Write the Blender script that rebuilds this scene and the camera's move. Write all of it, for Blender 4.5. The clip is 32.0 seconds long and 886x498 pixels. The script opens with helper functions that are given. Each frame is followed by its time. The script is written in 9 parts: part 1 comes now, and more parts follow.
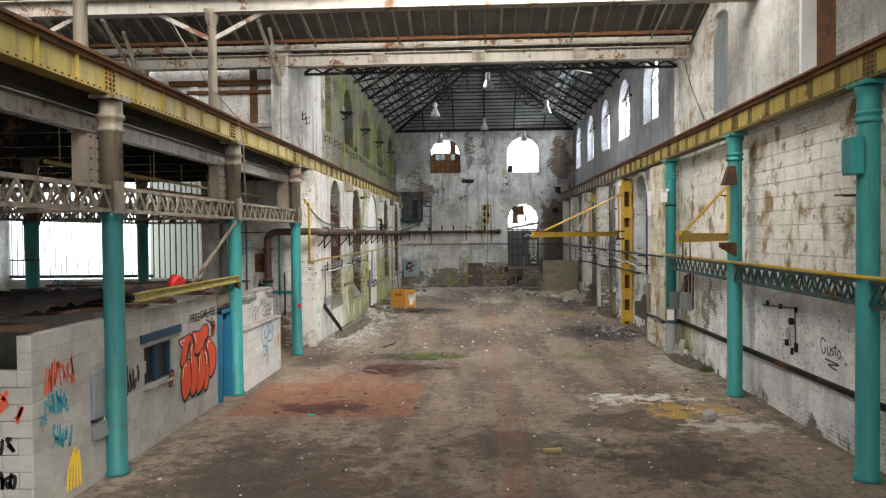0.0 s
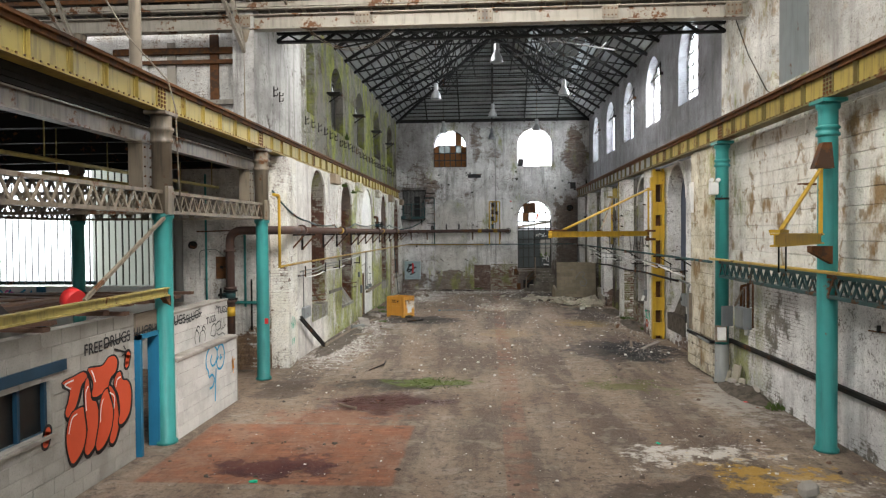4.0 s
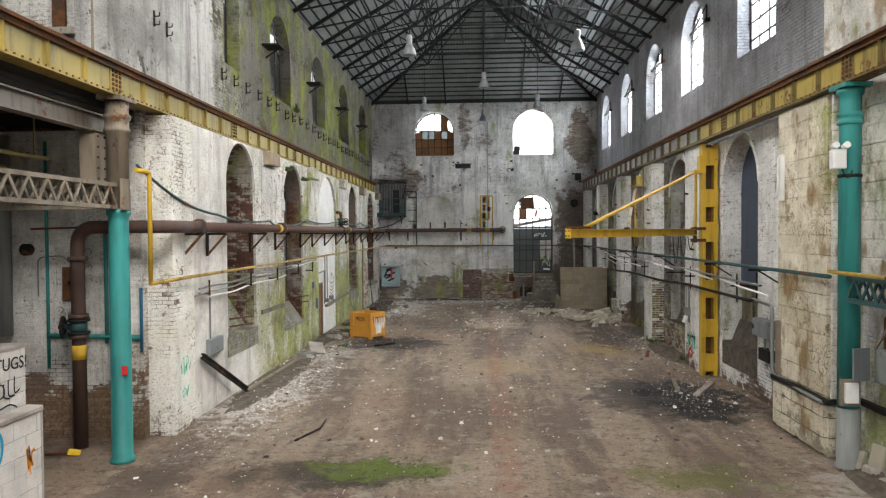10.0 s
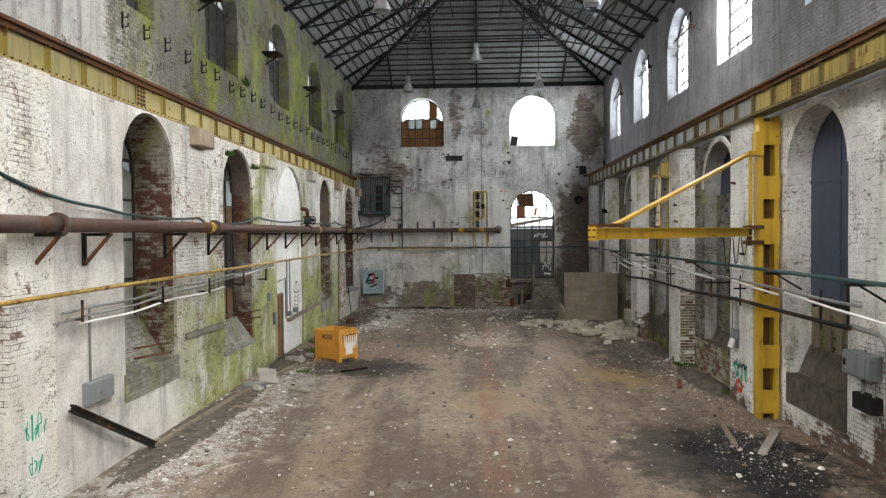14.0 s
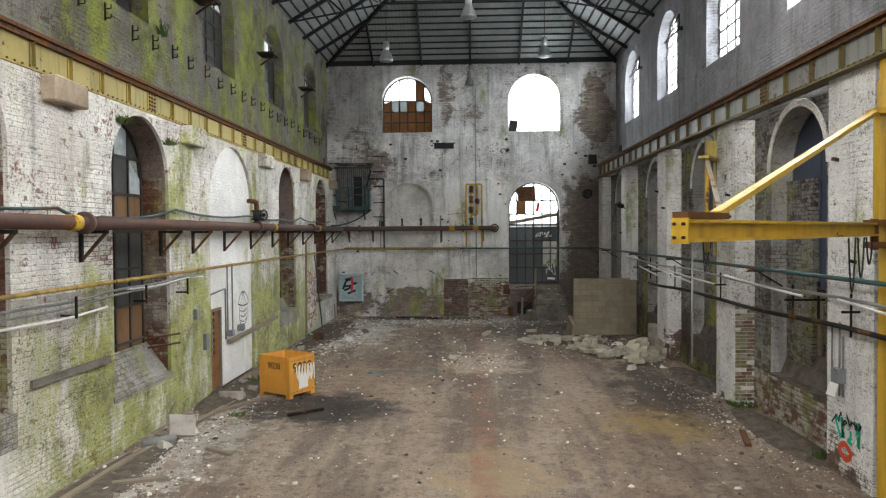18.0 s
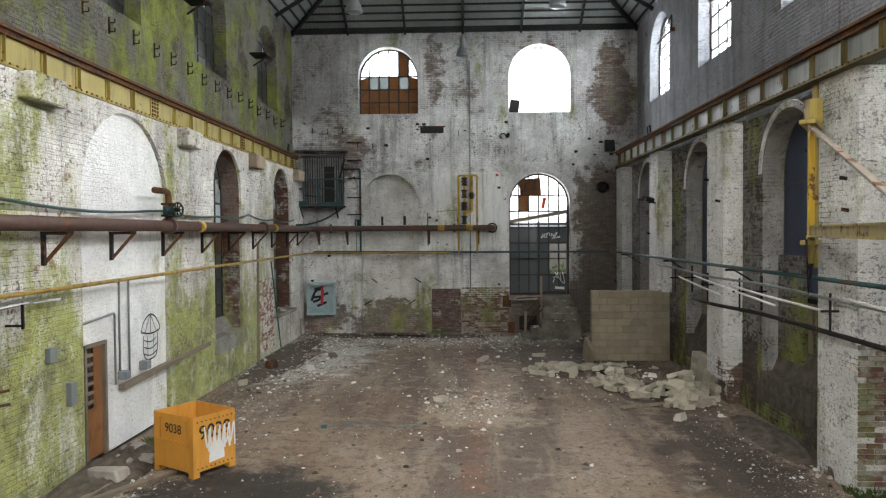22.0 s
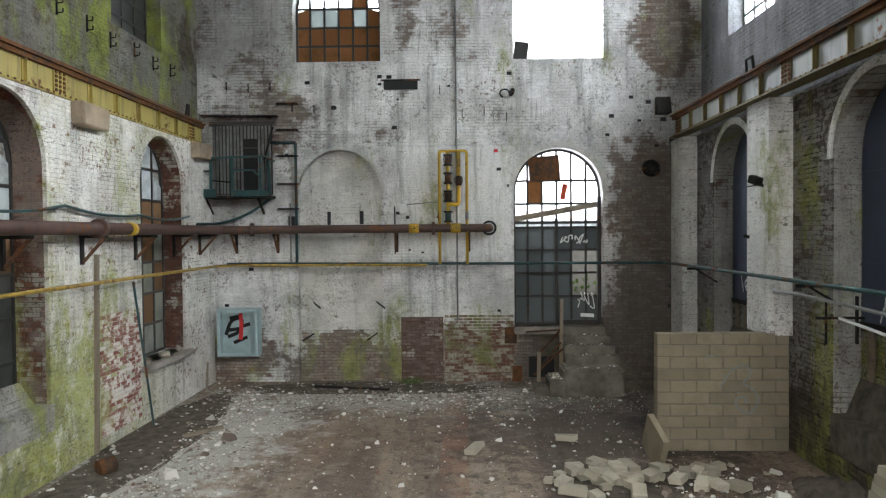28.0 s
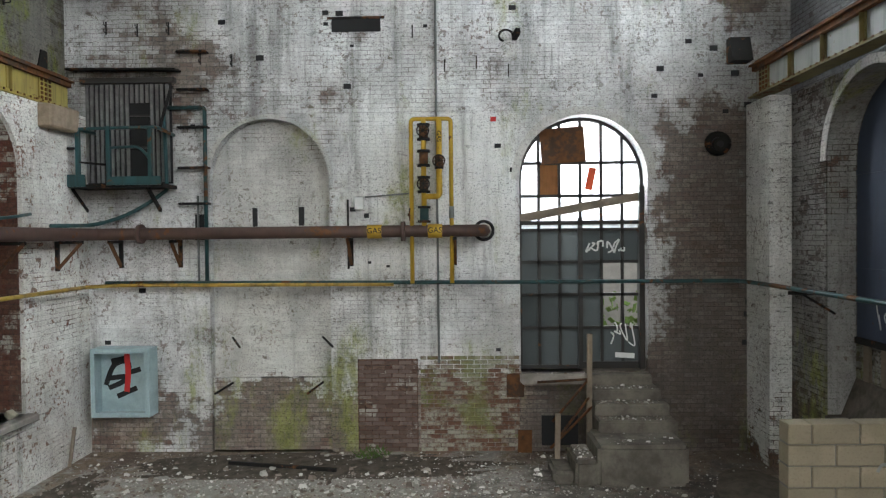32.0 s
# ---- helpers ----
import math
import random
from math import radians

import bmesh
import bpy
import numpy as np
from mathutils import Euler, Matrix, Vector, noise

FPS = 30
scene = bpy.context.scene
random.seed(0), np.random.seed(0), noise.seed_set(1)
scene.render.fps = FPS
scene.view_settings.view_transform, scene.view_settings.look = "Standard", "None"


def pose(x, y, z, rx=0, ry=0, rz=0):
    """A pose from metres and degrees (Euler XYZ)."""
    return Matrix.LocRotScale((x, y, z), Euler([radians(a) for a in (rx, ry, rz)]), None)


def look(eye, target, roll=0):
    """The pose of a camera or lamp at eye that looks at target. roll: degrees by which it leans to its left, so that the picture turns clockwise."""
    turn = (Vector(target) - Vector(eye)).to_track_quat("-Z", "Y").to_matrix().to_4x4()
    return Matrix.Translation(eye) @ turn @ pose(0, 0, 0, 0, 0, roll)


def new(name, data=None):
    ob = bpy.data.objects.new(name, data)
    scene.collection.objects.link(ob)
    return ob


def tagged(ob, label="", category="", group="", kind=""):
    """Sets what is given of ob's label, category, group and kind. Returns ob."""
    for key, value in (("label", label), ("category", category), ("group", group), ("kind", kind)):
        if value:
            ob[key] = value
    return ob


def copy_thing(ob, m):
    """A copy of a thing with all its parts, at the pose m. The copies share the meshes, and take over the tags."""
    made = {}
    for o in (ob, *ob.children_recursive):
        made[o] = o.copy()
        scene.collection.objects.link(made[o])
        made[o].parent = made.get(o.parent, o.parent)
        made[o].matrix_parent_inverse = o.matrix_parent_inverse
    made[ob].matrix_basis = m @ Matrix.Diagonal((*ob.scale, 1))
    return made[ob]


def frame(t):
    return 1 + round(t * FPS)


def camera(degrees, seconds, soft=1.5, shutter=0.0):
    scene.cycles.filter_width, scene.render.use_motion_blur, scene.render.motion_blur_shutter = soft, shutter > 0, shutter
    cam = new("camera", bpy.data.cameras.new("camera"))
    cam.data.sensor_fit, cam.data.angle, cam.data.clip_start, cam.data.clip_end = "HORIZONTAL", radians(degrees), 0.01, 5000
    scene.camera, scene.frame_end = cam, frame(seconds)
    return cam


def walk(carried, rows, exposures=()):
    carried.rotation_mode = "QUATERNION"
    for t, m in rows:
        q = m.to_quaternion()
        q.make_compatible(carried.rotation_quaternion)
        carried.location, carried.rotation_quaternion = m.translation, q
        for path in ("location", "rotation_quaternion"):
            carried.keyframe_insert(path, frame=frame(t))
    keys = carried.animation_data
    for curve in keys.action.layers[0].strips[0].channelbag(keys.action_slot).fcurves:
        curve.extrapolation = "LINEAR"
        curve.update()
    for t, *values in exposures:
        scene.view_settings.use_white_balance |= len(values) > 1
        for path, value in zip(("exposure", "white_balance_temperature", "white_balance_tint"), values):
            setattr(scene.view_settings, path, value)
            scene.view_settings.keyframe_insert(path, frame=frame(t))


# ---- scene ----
cam = camera(64.3, 32.0, soft=1.25)
METRES, EYE, TILT, LEAN, TURN = 38.0, 3.743, 0.0, 0.0, 3.0
ROWS = [
    (0.0, 0.0, 0.0, 0.0, -0.01, -1.27, 0.54),
    (0.5, 0.0008, 0.0115, -0.0, 0.87, -1.28, 0.53),
    (1.0, 0.0016, 0.0237, 0.0, 0.84, -1.28, 0.5),
    (1.5, 0.0024, 0.0365, -0.0, 0.81, -1.3, 0.48),
    (2.0, 0.0033, 0.0497, -0.0, 0.78, -1.31, 0.47),
    (2.5, 0.0042, 0.0631, 0.0, 0.75, -1.32, 0.45),
    (3.0, 0.0051, 0.0768, 0.0001, 0.72, -1.33, 0.45),
    (3.5, 0.0061, 0.0907, 0.0001, 0.7, -1.33, 0.44),
    (5.5, 0.0087, 0.1482, -0.0004, 0.49, -1.35, 0.38),
    (6.0, 0.0095, 0.1629, -0.0004, 0.44, -1.36, 0.38),
    (6.5, 0.0103, 0.1775, -0.0005, 0.39, -1.36, 0.39),
    (7.0, 0.0111, 0.1921, -0.0007, 0.33, -1.37, 0.39),
    (7.5, 0.0122, 0.2066, -0.0008, 0.28, -1.36, 0.39),
    (8.0, 0.0132, 0.2211, -0.001, 0.22, -1.35, 0.39),
    (8.5, 0.0145, 0.2356, -0.001, 0.17, -1.35, 0.41),
    (9.0, 0.0156, 0.25, -0.0011, 0.13, -1.35, 0.44),
    (9.5, 0.0167, 0.2642, -0.0012, 0.09, -1.34, 0.43),
    (10.0, 0.0178, 0.2783, -0.0011, 0.03, -1.33, 0.43),
    (10.5, 0.0192, 0.2921, -0.0013, 0.01, -1.3, 0.46),
    (11.0, 0.0202, 0.3059, -0.0013, -0.06, -1.3, 0.44),
    (11.5, 0.0217, 0.3196, -0.0011, -0.07, -1.3, 0.47),
    (12.0, 0.0226, 0.3334, -0.0011, -0.13, -1.28, 0.46),
    (12.5, 0.0235, 0.3472, -0.0011, -0.18, -1.27, 0.44),
    (13.0, 0.0247, 0.3609, -0.0011, -0.22, -1.28, 0.44),
    (13.5, 0.0257, 0.3749, -0.0013, -0.28, -1.28, 0.47),
    (14.0, 0.0268, 0.3891, -0.0014, -0.33, -1.29, 0.46),
    (14.5, 0.0279, 0.4036, -0.0015, -0.38, -1.29, 0.44),
    (16.5, 0.0326, 0.4637, -0.002, -0.58, -1.34, 0.44),
    (17.0, 0.0337, 0.4792, -0.002, -0.62, -1.35, 0.42),
    (17.5, 0.0347, 0.495, -0.002, -0.65, -1.35, 0.42),
    (18.0, 0.0356, 0.511, -0.002, -0.71, -1.36, 0.41),
    (18.5, 0.0366, 0.5271, -0.002, -0.75, -1.36, 0.41),
    (19.0, 0.0377, 0.5435, -0.002, -0.8, -1.35, 0.41),
    (19.5, 0.039, 0.5598, -0.0018, -0.83, -1.34, 0.41),
    (20.0, 0.04, 0.5761, -0.0017, -0.9, -1.34, 0.42),
    (20.5, 0.0413, 0.5923, -0.002, -0.93, -1.31, 0.44),
    (21.0, 0.0424, 0.6085, -0.0018, -0.97, -1.33, 0.41),
    (21.5, 0.0436, 0.6248, -0.0017, -1.02, -1.34, 0.41),
    (22.0, 0.0448, 0.6413, -0.0016, -1.06, -1.35, 0.4),
    (22.5, 0.046, 0.6583, -0.002, -1.11, -1.32, 0.4),
    (23.0, 0.0469, 0.6755, -0.0021, -1.18, -1.32, 0.41),
    (23.5, 0.0488, 0.6928, -0.0022, -1.17, -1.31, 0.45),
    (24.0, 0.0501, 0.7104, -0.0021, -1.22, -1.33, 0.44),
    (24.5, 0.0515, 0.7285, -0.002, -1.26, -1.32, 0.46),
    (25.0, 0.0528, 0.7466, -0.002, -1.31, -1.3, 0.41),
    (25.5, 0.0539, 0.7649, -0.0017, -1.39, -1.32, 0.42),
    (27.5, 0.0616, 0.8381, -0.0008, -1.35, -1.31, 0.5),
    (28.0, 0.0631, 0.8552, -0.0008, -1.39, -1.27, 0.51),
    (28.5, 0.0649, 0.8733, -0.0008, -1.42, -1.24, 0.54),
    (29.0, 0.0669, 0.8915, -0.0008, -1.41, -1.23, 0.55),
    (29.5, 0.0688, 0.9098, -0.0006, -1.44, -1.22, 0.57),
    (30.0, 0.0711, 0.9282, -0.0006, -1.39, -1.2, 0.58),
    (30.5, 0.0724, 0.9465, -0.0013, -1.49, -1.06, 0.58),
    (31.0, 0.0744, 0.9647, -0.0009, -1.49, -1.1, 0.62),
    (31.5, 0.0761, 0.983, -0.001, -1.51, -1.04, 0.6),
    (32.0, 0.0776, 0.9967, 0.0004, -1.5, -1.08, 0.61),
]
walk(cam, [(t, pose(0, 0, EYE, TILT, LEAN, TURN) @ pose(METRES * x, METRES * y, METRES * z, 90 + pitch, roll, yaw)) for t, x, y, z, yaw, pitch, roll in ROWS],
     exposures=((0.0, 1.72, 6400, 10), (14.0, 1.7, 6400, 10), (19.0, 1.74, 6420, 9), (25.0, 1.86, 6300, 8), (28.5, 2.08, 6250, 7), (32.0, 2.18, 6200, 7)))

# ---- world, sun, daylight in the openings, added fill lamps ----
world = bpy.data.worlds.new("overcast_sky")
scene.world = world
world.use_nodes = True
wn = world.node_tree
sky = wn.nodes.new("ShaderNodeTexSky")
sky.sky_type, sky.sun_disc = "NISHITA", False
sky.sun_elevation, sky.sun_rotation = radians(50), radians(130)
sky.dust_density, sky.air_density = 3.0, 1.0
grey = wn.nodes.new("ShaderNodeHueSaturation")
grey.inputs["Saturation"].default_value = 0.25
wn.links.new(sky.outputs[0], grey.inputs["Color"])
wn.links.new(grey.outputs[0], wn.nodes["Background"].inputs[0])
wn.nodes["Background"].inputs[1].default_value = 0.15
sun_data = bpy.data.lights.new("sun", "SUN")
sun_data.energy, sun_data.angle, sun_data.color = 1.0, radians(12), (1.0, 0.96, 0.9)
sun = new("sun", sun_data)
sun.matrix_world = look((30, -20, 40), (0, 25, 0))


def daylight(name, centre, way, w, h, glow, tint=(0.93, 0.97, 1.0)):
    """An area lamp for sky light in an opening, or added fill: glow is its radiance."""
    d = bpy.data.lights.new(name, "AREA")
    d.shape, d.size, d.size_y, d.energy, d.color = "RECTANGLE", w, h, glow * w * h * math.pi, tint
    ob = new(name, d)
    c = Vector(centre)
    ob.matrix_world = look(c, c + Vector(way))
    return ob


GLOW = 6.4
NEAR = (1.0, 0.95, 0.87)
ROOF = (1.0, 0.98, 0.94)
for yc in (27.65, 32.6, 37.4, 42.35, 47.3):
    daylight("daylight", (7.1, yc, 9.2), (-1, 0, -0.1), 2.2, 2.4, GLOW)
daylight("daylight", (-2.42, 50.85, 9.6), (0, -1, -0.1), 2.0, 1.6, GLOW)
daylight("daylight", (3.1, 50.85, 9.2), (0, -1, -0.1), 2.1, 2.3, GLOW)
daylight("daylight", (3.07, 50.9, 5.0), (0, -1, 0), 2.0, 1.5, 4)
for yc in (32.0, 42.1, 47.2):
    daylight("daylight", (-6.45, yc, 4.0), (1, 0, 0), 1.9, 3.0, 0.07)
for yc in (27.1, 32.0, 37.05, 42.0, 47.0):
    daylight("daylight", (-6.45, yc, 9.9), (1, 0, 0), 1.6, 0.8, 0.5)
# fill lamps added under both roof slopes, each aimed at the opposite wall
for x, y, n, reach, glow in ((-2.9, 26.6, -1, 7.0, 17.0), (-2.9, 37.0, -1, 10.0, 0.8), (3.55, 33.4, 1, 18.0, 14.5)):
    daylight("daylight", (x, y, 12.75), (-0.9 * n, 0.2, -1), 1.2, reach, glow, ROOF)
# saw-tooth north lights and sheeted annex wall; the south-end lamps are assumed, behind the camera
for y, glow in ((14.35, 6.0), (5.75, 2.2)):
    daylight("daylight", (0.4, y, 11.0), (0.3, 0.75, -0.65), 12.0, 2.4, glow, NEAR)
    daylight("daylight", (-11.0, y, 11.0), (0.0, 0.75, -0.65), 9.0, 2.4, 0.12 * glow, NEAR)
daylight("daylight", (0.2, -7.9, 2.6), (0, 1, 0.05), 9.0, 4.6, 0.3, NEAR)
daylight("daylight", (0.2, -7.9, 8.0), (0, 1, -0.15), 9.0, 2.8, 0.7, NEAR)
daylight("daylight", (-13.4, 23.9, 4.2), (0, -1, 0), 4.8, 3.4, 2.4)
# lamps in window openings assumed in the annex's outer wall
for y in (2.5, 10.5, 17.5):
    daylight("daylight", (-16.2, y, 7.5), (1, 0, -0.2), 4.6, 1.9, 0.65, NEAR)
# added fill inside the annex; the wall has no opening here
daylight("daylight", (-15.8, 8.0, 3.2), (1, 0, 0), 14.0, 3.0, 0.12, NEAR)

# ---- modelling kit ----
def box(bm, x0, x1, y0, y1, z0, z1):
    v = [bm.verts.new((x, y, z)) for x in (x0, x1) for y in (y0, y1) for z in (z0, z1)]
    for f in ((0, 1, 3, 2), (4, 6, 7, 5), (0, 4, 5, 1), (2, 3, 7, 6), (0, 2, 6, 4), (1, 5, 7, 3)):
        bm.faces.new([v[i] for i in f])
    return v


def mbox(bm, m, sx, sy, sz, jitter=0.0):
    """A box of that size about the origin of the pose m."""
    v = box(bm, -sx / 2, sx / 2, -sy / 2, sy / 2, -sz / 2, sz / 2)
    for a in v:
        if jitter:
            a.co += Vector([random.uniform(-jitter, jitter) for _ in range(3)])
        a.co = m @ a.co
    return v


def frame_of(p0, p1, up=(0, 0, 1)):
    d = (Vector(p1) - Vector(p0)).normalized()
    u = Vector(up)
    if abs(d.dot(u)) > 0.98:
        u = Vector((1, 0, 0))
    s = d.cross(u).normalized()
    return d, s, s.cross(d).normalized()


def bar(bm, p0, p1, w, h, up=(0, 0, 1)):
    """A straight bar of width w and height h between two points."""
    p0, p1 = Vector(p0), Vector(p1)
    d, s, u = frame_of(p0, p1, up)
    v = [bm.verts.new(p + s * a * w / 2 + u * b * h / 2) for p in (p0, p1) for a, b in ((-1, -1), (1, -1), (1, 1), (-1, 1))]
    for f in ((3, 2, 1, 0), (4, 5, 6, 7), (0, 1, 5, 4), (1, 2, 6, 5), (2, 3, 7, 6), (3, 0, 4, 7)):
        bm.faces.new([v[i] for i in f])


def cyl(bm, p0, p1, r, n=12, r1=None, smooth=True):
    p0, p1 = Vector(p0), Vector(p1)
    d, s, u = frame_of(p0, p1)
    r1 = r if r1 is None else r1
    rings = []
    for p, q in ((p0, r), (p1, r1)):
        rings.append([bm.verts.new(p + (s * math.cos(a) + u * math.sin(a)) * q) for a in (2 * math.pi * i / n for i in range(n))])
    for i in range(n):
        f = bm.faces.new((rings[0][i], rings[0][(i + 1) % n], rings[1][(i + 1) % n], rings[1][i]))
        f.smooth = smooth
    bm.faces.new(rings[0][::-1])
    bm.faces.new(rings[1])


def tube(bm, pts, r, n=8):
    """A round pipe or cable through points."""
    pts = [Vector(p) for p in pts]
    rings, s = [], None
    for i, p in enumerate(pts):
        d = (pts[min(i + 1, len(pts) - 1)] - pts[max(i - 1, 0)]).normalized()
        if s is None:
            s = frame_of((0, 0, 0), d)[1]
        s = (s - d * s.dot(d)).normalized()
        u = d.cross(s)
        rings.append([bm.verts.new(p + (s * math.cos(a) + u * math.sin(a)) * r) for a in (2 * math.pi * k / n for k in range(n))])
    for a, b in zip(rings, rings[1:]):
        for k in range(n):
            bm.faces.new((a[k], a[(k + 1) % n], b[(k + 1) % n], b[k])).smooth = True
    bm.faces.new(rings[0][::-1])
    bm.faces.new(rings[-1])


def bend(pts, r=0.15, n=5):
    """Rounds the corners of a run of points."""
    pts = [Vector(p) for p in pts]
    out = [pts[0]]
    for a, b, c in zip(pts, pts[1:], pts[2:]):
        k = min(r, (a - b).length * 0.45, (c - b).length * 0.45)
        p, q = b + (a - b).normalized() * k, b + (c - b).normalized() * k
        for i in range(n + 1):
            t = i / n
            out.append(p.lerp(b, t).lerp(b.lerp(q, t), t))
    out.append(pts[-1])
    return out


def sag(p0, p1, drop, n=10):
    p0, p1 = Vector(p0), Vector(p1)
    return [p0.lerp(p1, i / n) - Vector((0, 0, drop * 4 * (i / n) * (1 - i / n))) for i in range(n + 1)]


def lathe(bm, base, prof, n=16):
    """Turns (radius, height) pairs about the upright axis at base."""
    b = Vector(base)
    rings = [[bm.verts.new(b + Vector((r * math.cos(a), r * math.sin(a), z))) for a in (2 * math.pi * k / n for k in range(n))] for r, z in prof]
    for p, q in zip(rings, rings[1:]):
        for k in range(n):
            bm.faces.new((p[k], p[(k + 1) % n], q[(k + 1) % n], q[k])).smooth = True
    bm.faces.new(rings[0][::-1])
    bm.faces.new(rings[-1])


def prism(bm, poly, m, depth):
    """A flat outline (x, z in the pose m) given a depth along its y."""
    a = [bm.verts.new(m @ Vector((x, 0, z))) for x, z in poly]
    b = [bm.verts.new(m @ Vector((x, depth, z))) for x, z in poly]
    n = len(poly)
    bm.faces.new(a)
    bm.faces.new(b[::-1])
    for i in range(n):
        bm.faces.new((a[i], b[i], b[(i + 1) % n], a[(i + 1) % n]))


def soften(bm, w, seg=1):
    bmesh.ops.recalc_face_normals(bm, faces=bm.faces)
    bmesh.ops.bevel(bm, geom=bm.edges[:], offset=w, segments=seg, affect="EDGES", clamp_overlap=True)


def mesh_of(bm, name, material=None):
    bmesh.ops.recalc_face_normals(bm, faces=bm.faces)
    me = bpy.data.meshes.new(name)
    bm.to_mesh(me)
    bm.free()
    if material:
        me.materials.append(material)
    return me


def part(name, bm, material, parent, label=""):
    ob = new(name, mesh_of(bm, name, material))
    ob.parent = parent
    return tagged(ob, label)


def solid(name, bm, material, label, category, group="", kind=""):
    """A thing of one mesh; of spray paint, each separate stroke becomes a part."""
    if category == "graffiti":
        left, groups = set(bm.verts), []
        while left:
            todo, seen = [left.pop()], []
            while todo:
                v = todo.pop()
                seen.append(v)
                for e in v.link_edges:
                    o = e.other_vert(v)
                    if o in left:
                        left.discard(o)
                        todo.append(o)
            groups.append(seen)
        if len(groups) > 1:
            th = thing(name, label, category, group, kind=kind)
            for seen in sorted(groups, key=lambda g: min((*v.co,) for v in g)):
                b2, at = bmesh.new(), {}
                for v in seen:
                    at[v] = b2.verts.new(v.co)
                for f in {f for v in seen for f in v.link_faces}:
                    b2.faces.new([at[v] for v in f.verts])
                part("stroke", b2, material, th)
            bm.free()
            return th
    return tagged(new(name, mesh_of(bm, name, material)), label, category, group, kind)


def thing(name, label, category, group="", at=(0, 0, 0), kind=""):
    """The Empty at a thing's base that holds its parts."""
    ob = new(name)
    ob.empty_display_size = 0.1
    ob.location = at
    return tagged(ob, label, category, group, kind)


def made(fn, *args, **kw):
    bm = bmesh.new()
    fn(bm, *args, **kw)
    return bm


def wall_panel(bm, run, face, back, u0, u1, z0, z1, openings=()):
    """A wall of real thickness along x or y; openings are (u0, u1, sill, spring, rise), with a round head where rise is given."""
    P = (lambda u, d, z: (u, d, z)) if run == "x" else (lambda u, d, z: (d, u, z))
    cuts = {u0, u1}
    for a, b, s, sp, r in openings:
        n = 18 if r else 1
        cuts |= {a + (b - a) * (0.5 - 0.5 * math.cos(math.pi * i / n)) for i in range(n + 1)}
    cuts = sorted(cuts)

    def head(o, u):
        a, b, s, sp, r = o
        k = (u - (a + b) / 2) / ((b - a) / 2)
        return sp + r * math.sqrt(max(0.0, 1 - k * k))

    def quad(*p):
        q = []
        for c in p:
            if not any((Vector(c) - Vector(d)).length < 1e-5 for d in q):
                q.append(c)
        if len(q) > 2:
            bm.faces.new([bm.verts.new(c) for c in q])

    for a, b in zip(cuts, cuts[1:]):
        mid = (a + b) / 2
        holes = sorted([o for o in openings if o[0] < mid < o[1]], key=lambda o: o[2])
        lo = (z0, z0)
        for o in holes + [None]:
            hi = (o[2], o[2]) if o else (z1, z1)
            for d in (face, back):
                quad(P(a, d, lo[0]), P(b, d, lo[1]), P(b, d, hi[1]), P(a, d, hi[0]))
            quad(P(a, face, hi[0]), P(b, face, hi[1]), P(b, back, hi[1]), P(a, back, hi[0]))
            if o:
                lo = (head(o, a), head(o, b))
                quad(P(a, face, lo[0]), P(b, face, lo[1]), P(b, back, lo[1]), P(a, back, lo[0]))
    for a, b, s, sp, r in openings:
        for u in (a, b):
            quad(P(u, face, s), P(u, back, s), P(u, back, sp), P(u, face, sp))
    for u in (u0, u1):
        quad(P(u, face, z0), P(u, back, z0), P(u, back, z1), P(u, face, z1))
    bmesh.ops.remove_doubles(bm, verts=bm.verts, dist=1e-4)


def arch_outline(a, b, s, sp, r, n=16):
    c, h = (a + b) / 2, (b - a) / 2
    return [(a, s), (b, s)] + [(c + h * math.cos(math.pi * i / n), sp + r * math.sin(math.pi * i / n)) for i in range(n + 1)]


def arch_filled(bm, run, d0, d1, o, n=16):
    """A panel that fills an arched opening between the depths d0 and d1."""
    poly = arch_outline(*o, n=n)
    P = (lambda u, d, z: (u, d, z)) if run == "x" else (lambda u, d, z: (d, u, z))
    A, B = [bm.verts.new(P(u, d0, z)) for u, z in poly], [bm.verts.new(P(u, d1, z)) for u, z in poly]
    bm.faces.new(A)
    bm.faces.new(B[::-1])
    for i in range(len(A)):
        bm.faces.new((A[i], B[i], B[(i + 1) % len(A)], A[(i + 1) % len(A)]))


def arch_band(bm, run, d0, d1, o, w, n=18):
    """A band of width w just outside an arched opening's head."""
    a, b, s, sp, r = o
    c, h = (a + b) / 2, (b - a) / 2
    P = (lambda u, d, z: (u, d, z)) if run == "x" else (lambda u, d, z: (d, u, z))
    for i in range(n):
        q = []
        for k, ww in ((i, 0), (i + 1, 0), (i + 1, w), (i, w)):
            t = math.pi * k / n
            q.append((c + (h + ww) * math.cos(t), sp + (r + ww) * math.sin(t)))
        A, B = [bm.verts.new(P(u, d0, z)) for u, z in q], [bm.verts.new(P(u, d1, z)) for u, z in q]
        bm.faces.new(A)
        bm.faces.new(B[::-1])
        for j in range(4):
            bm.faces.new((A[j], B[j], B[(j + 1) % 4], A[(j + 1) % 4]))

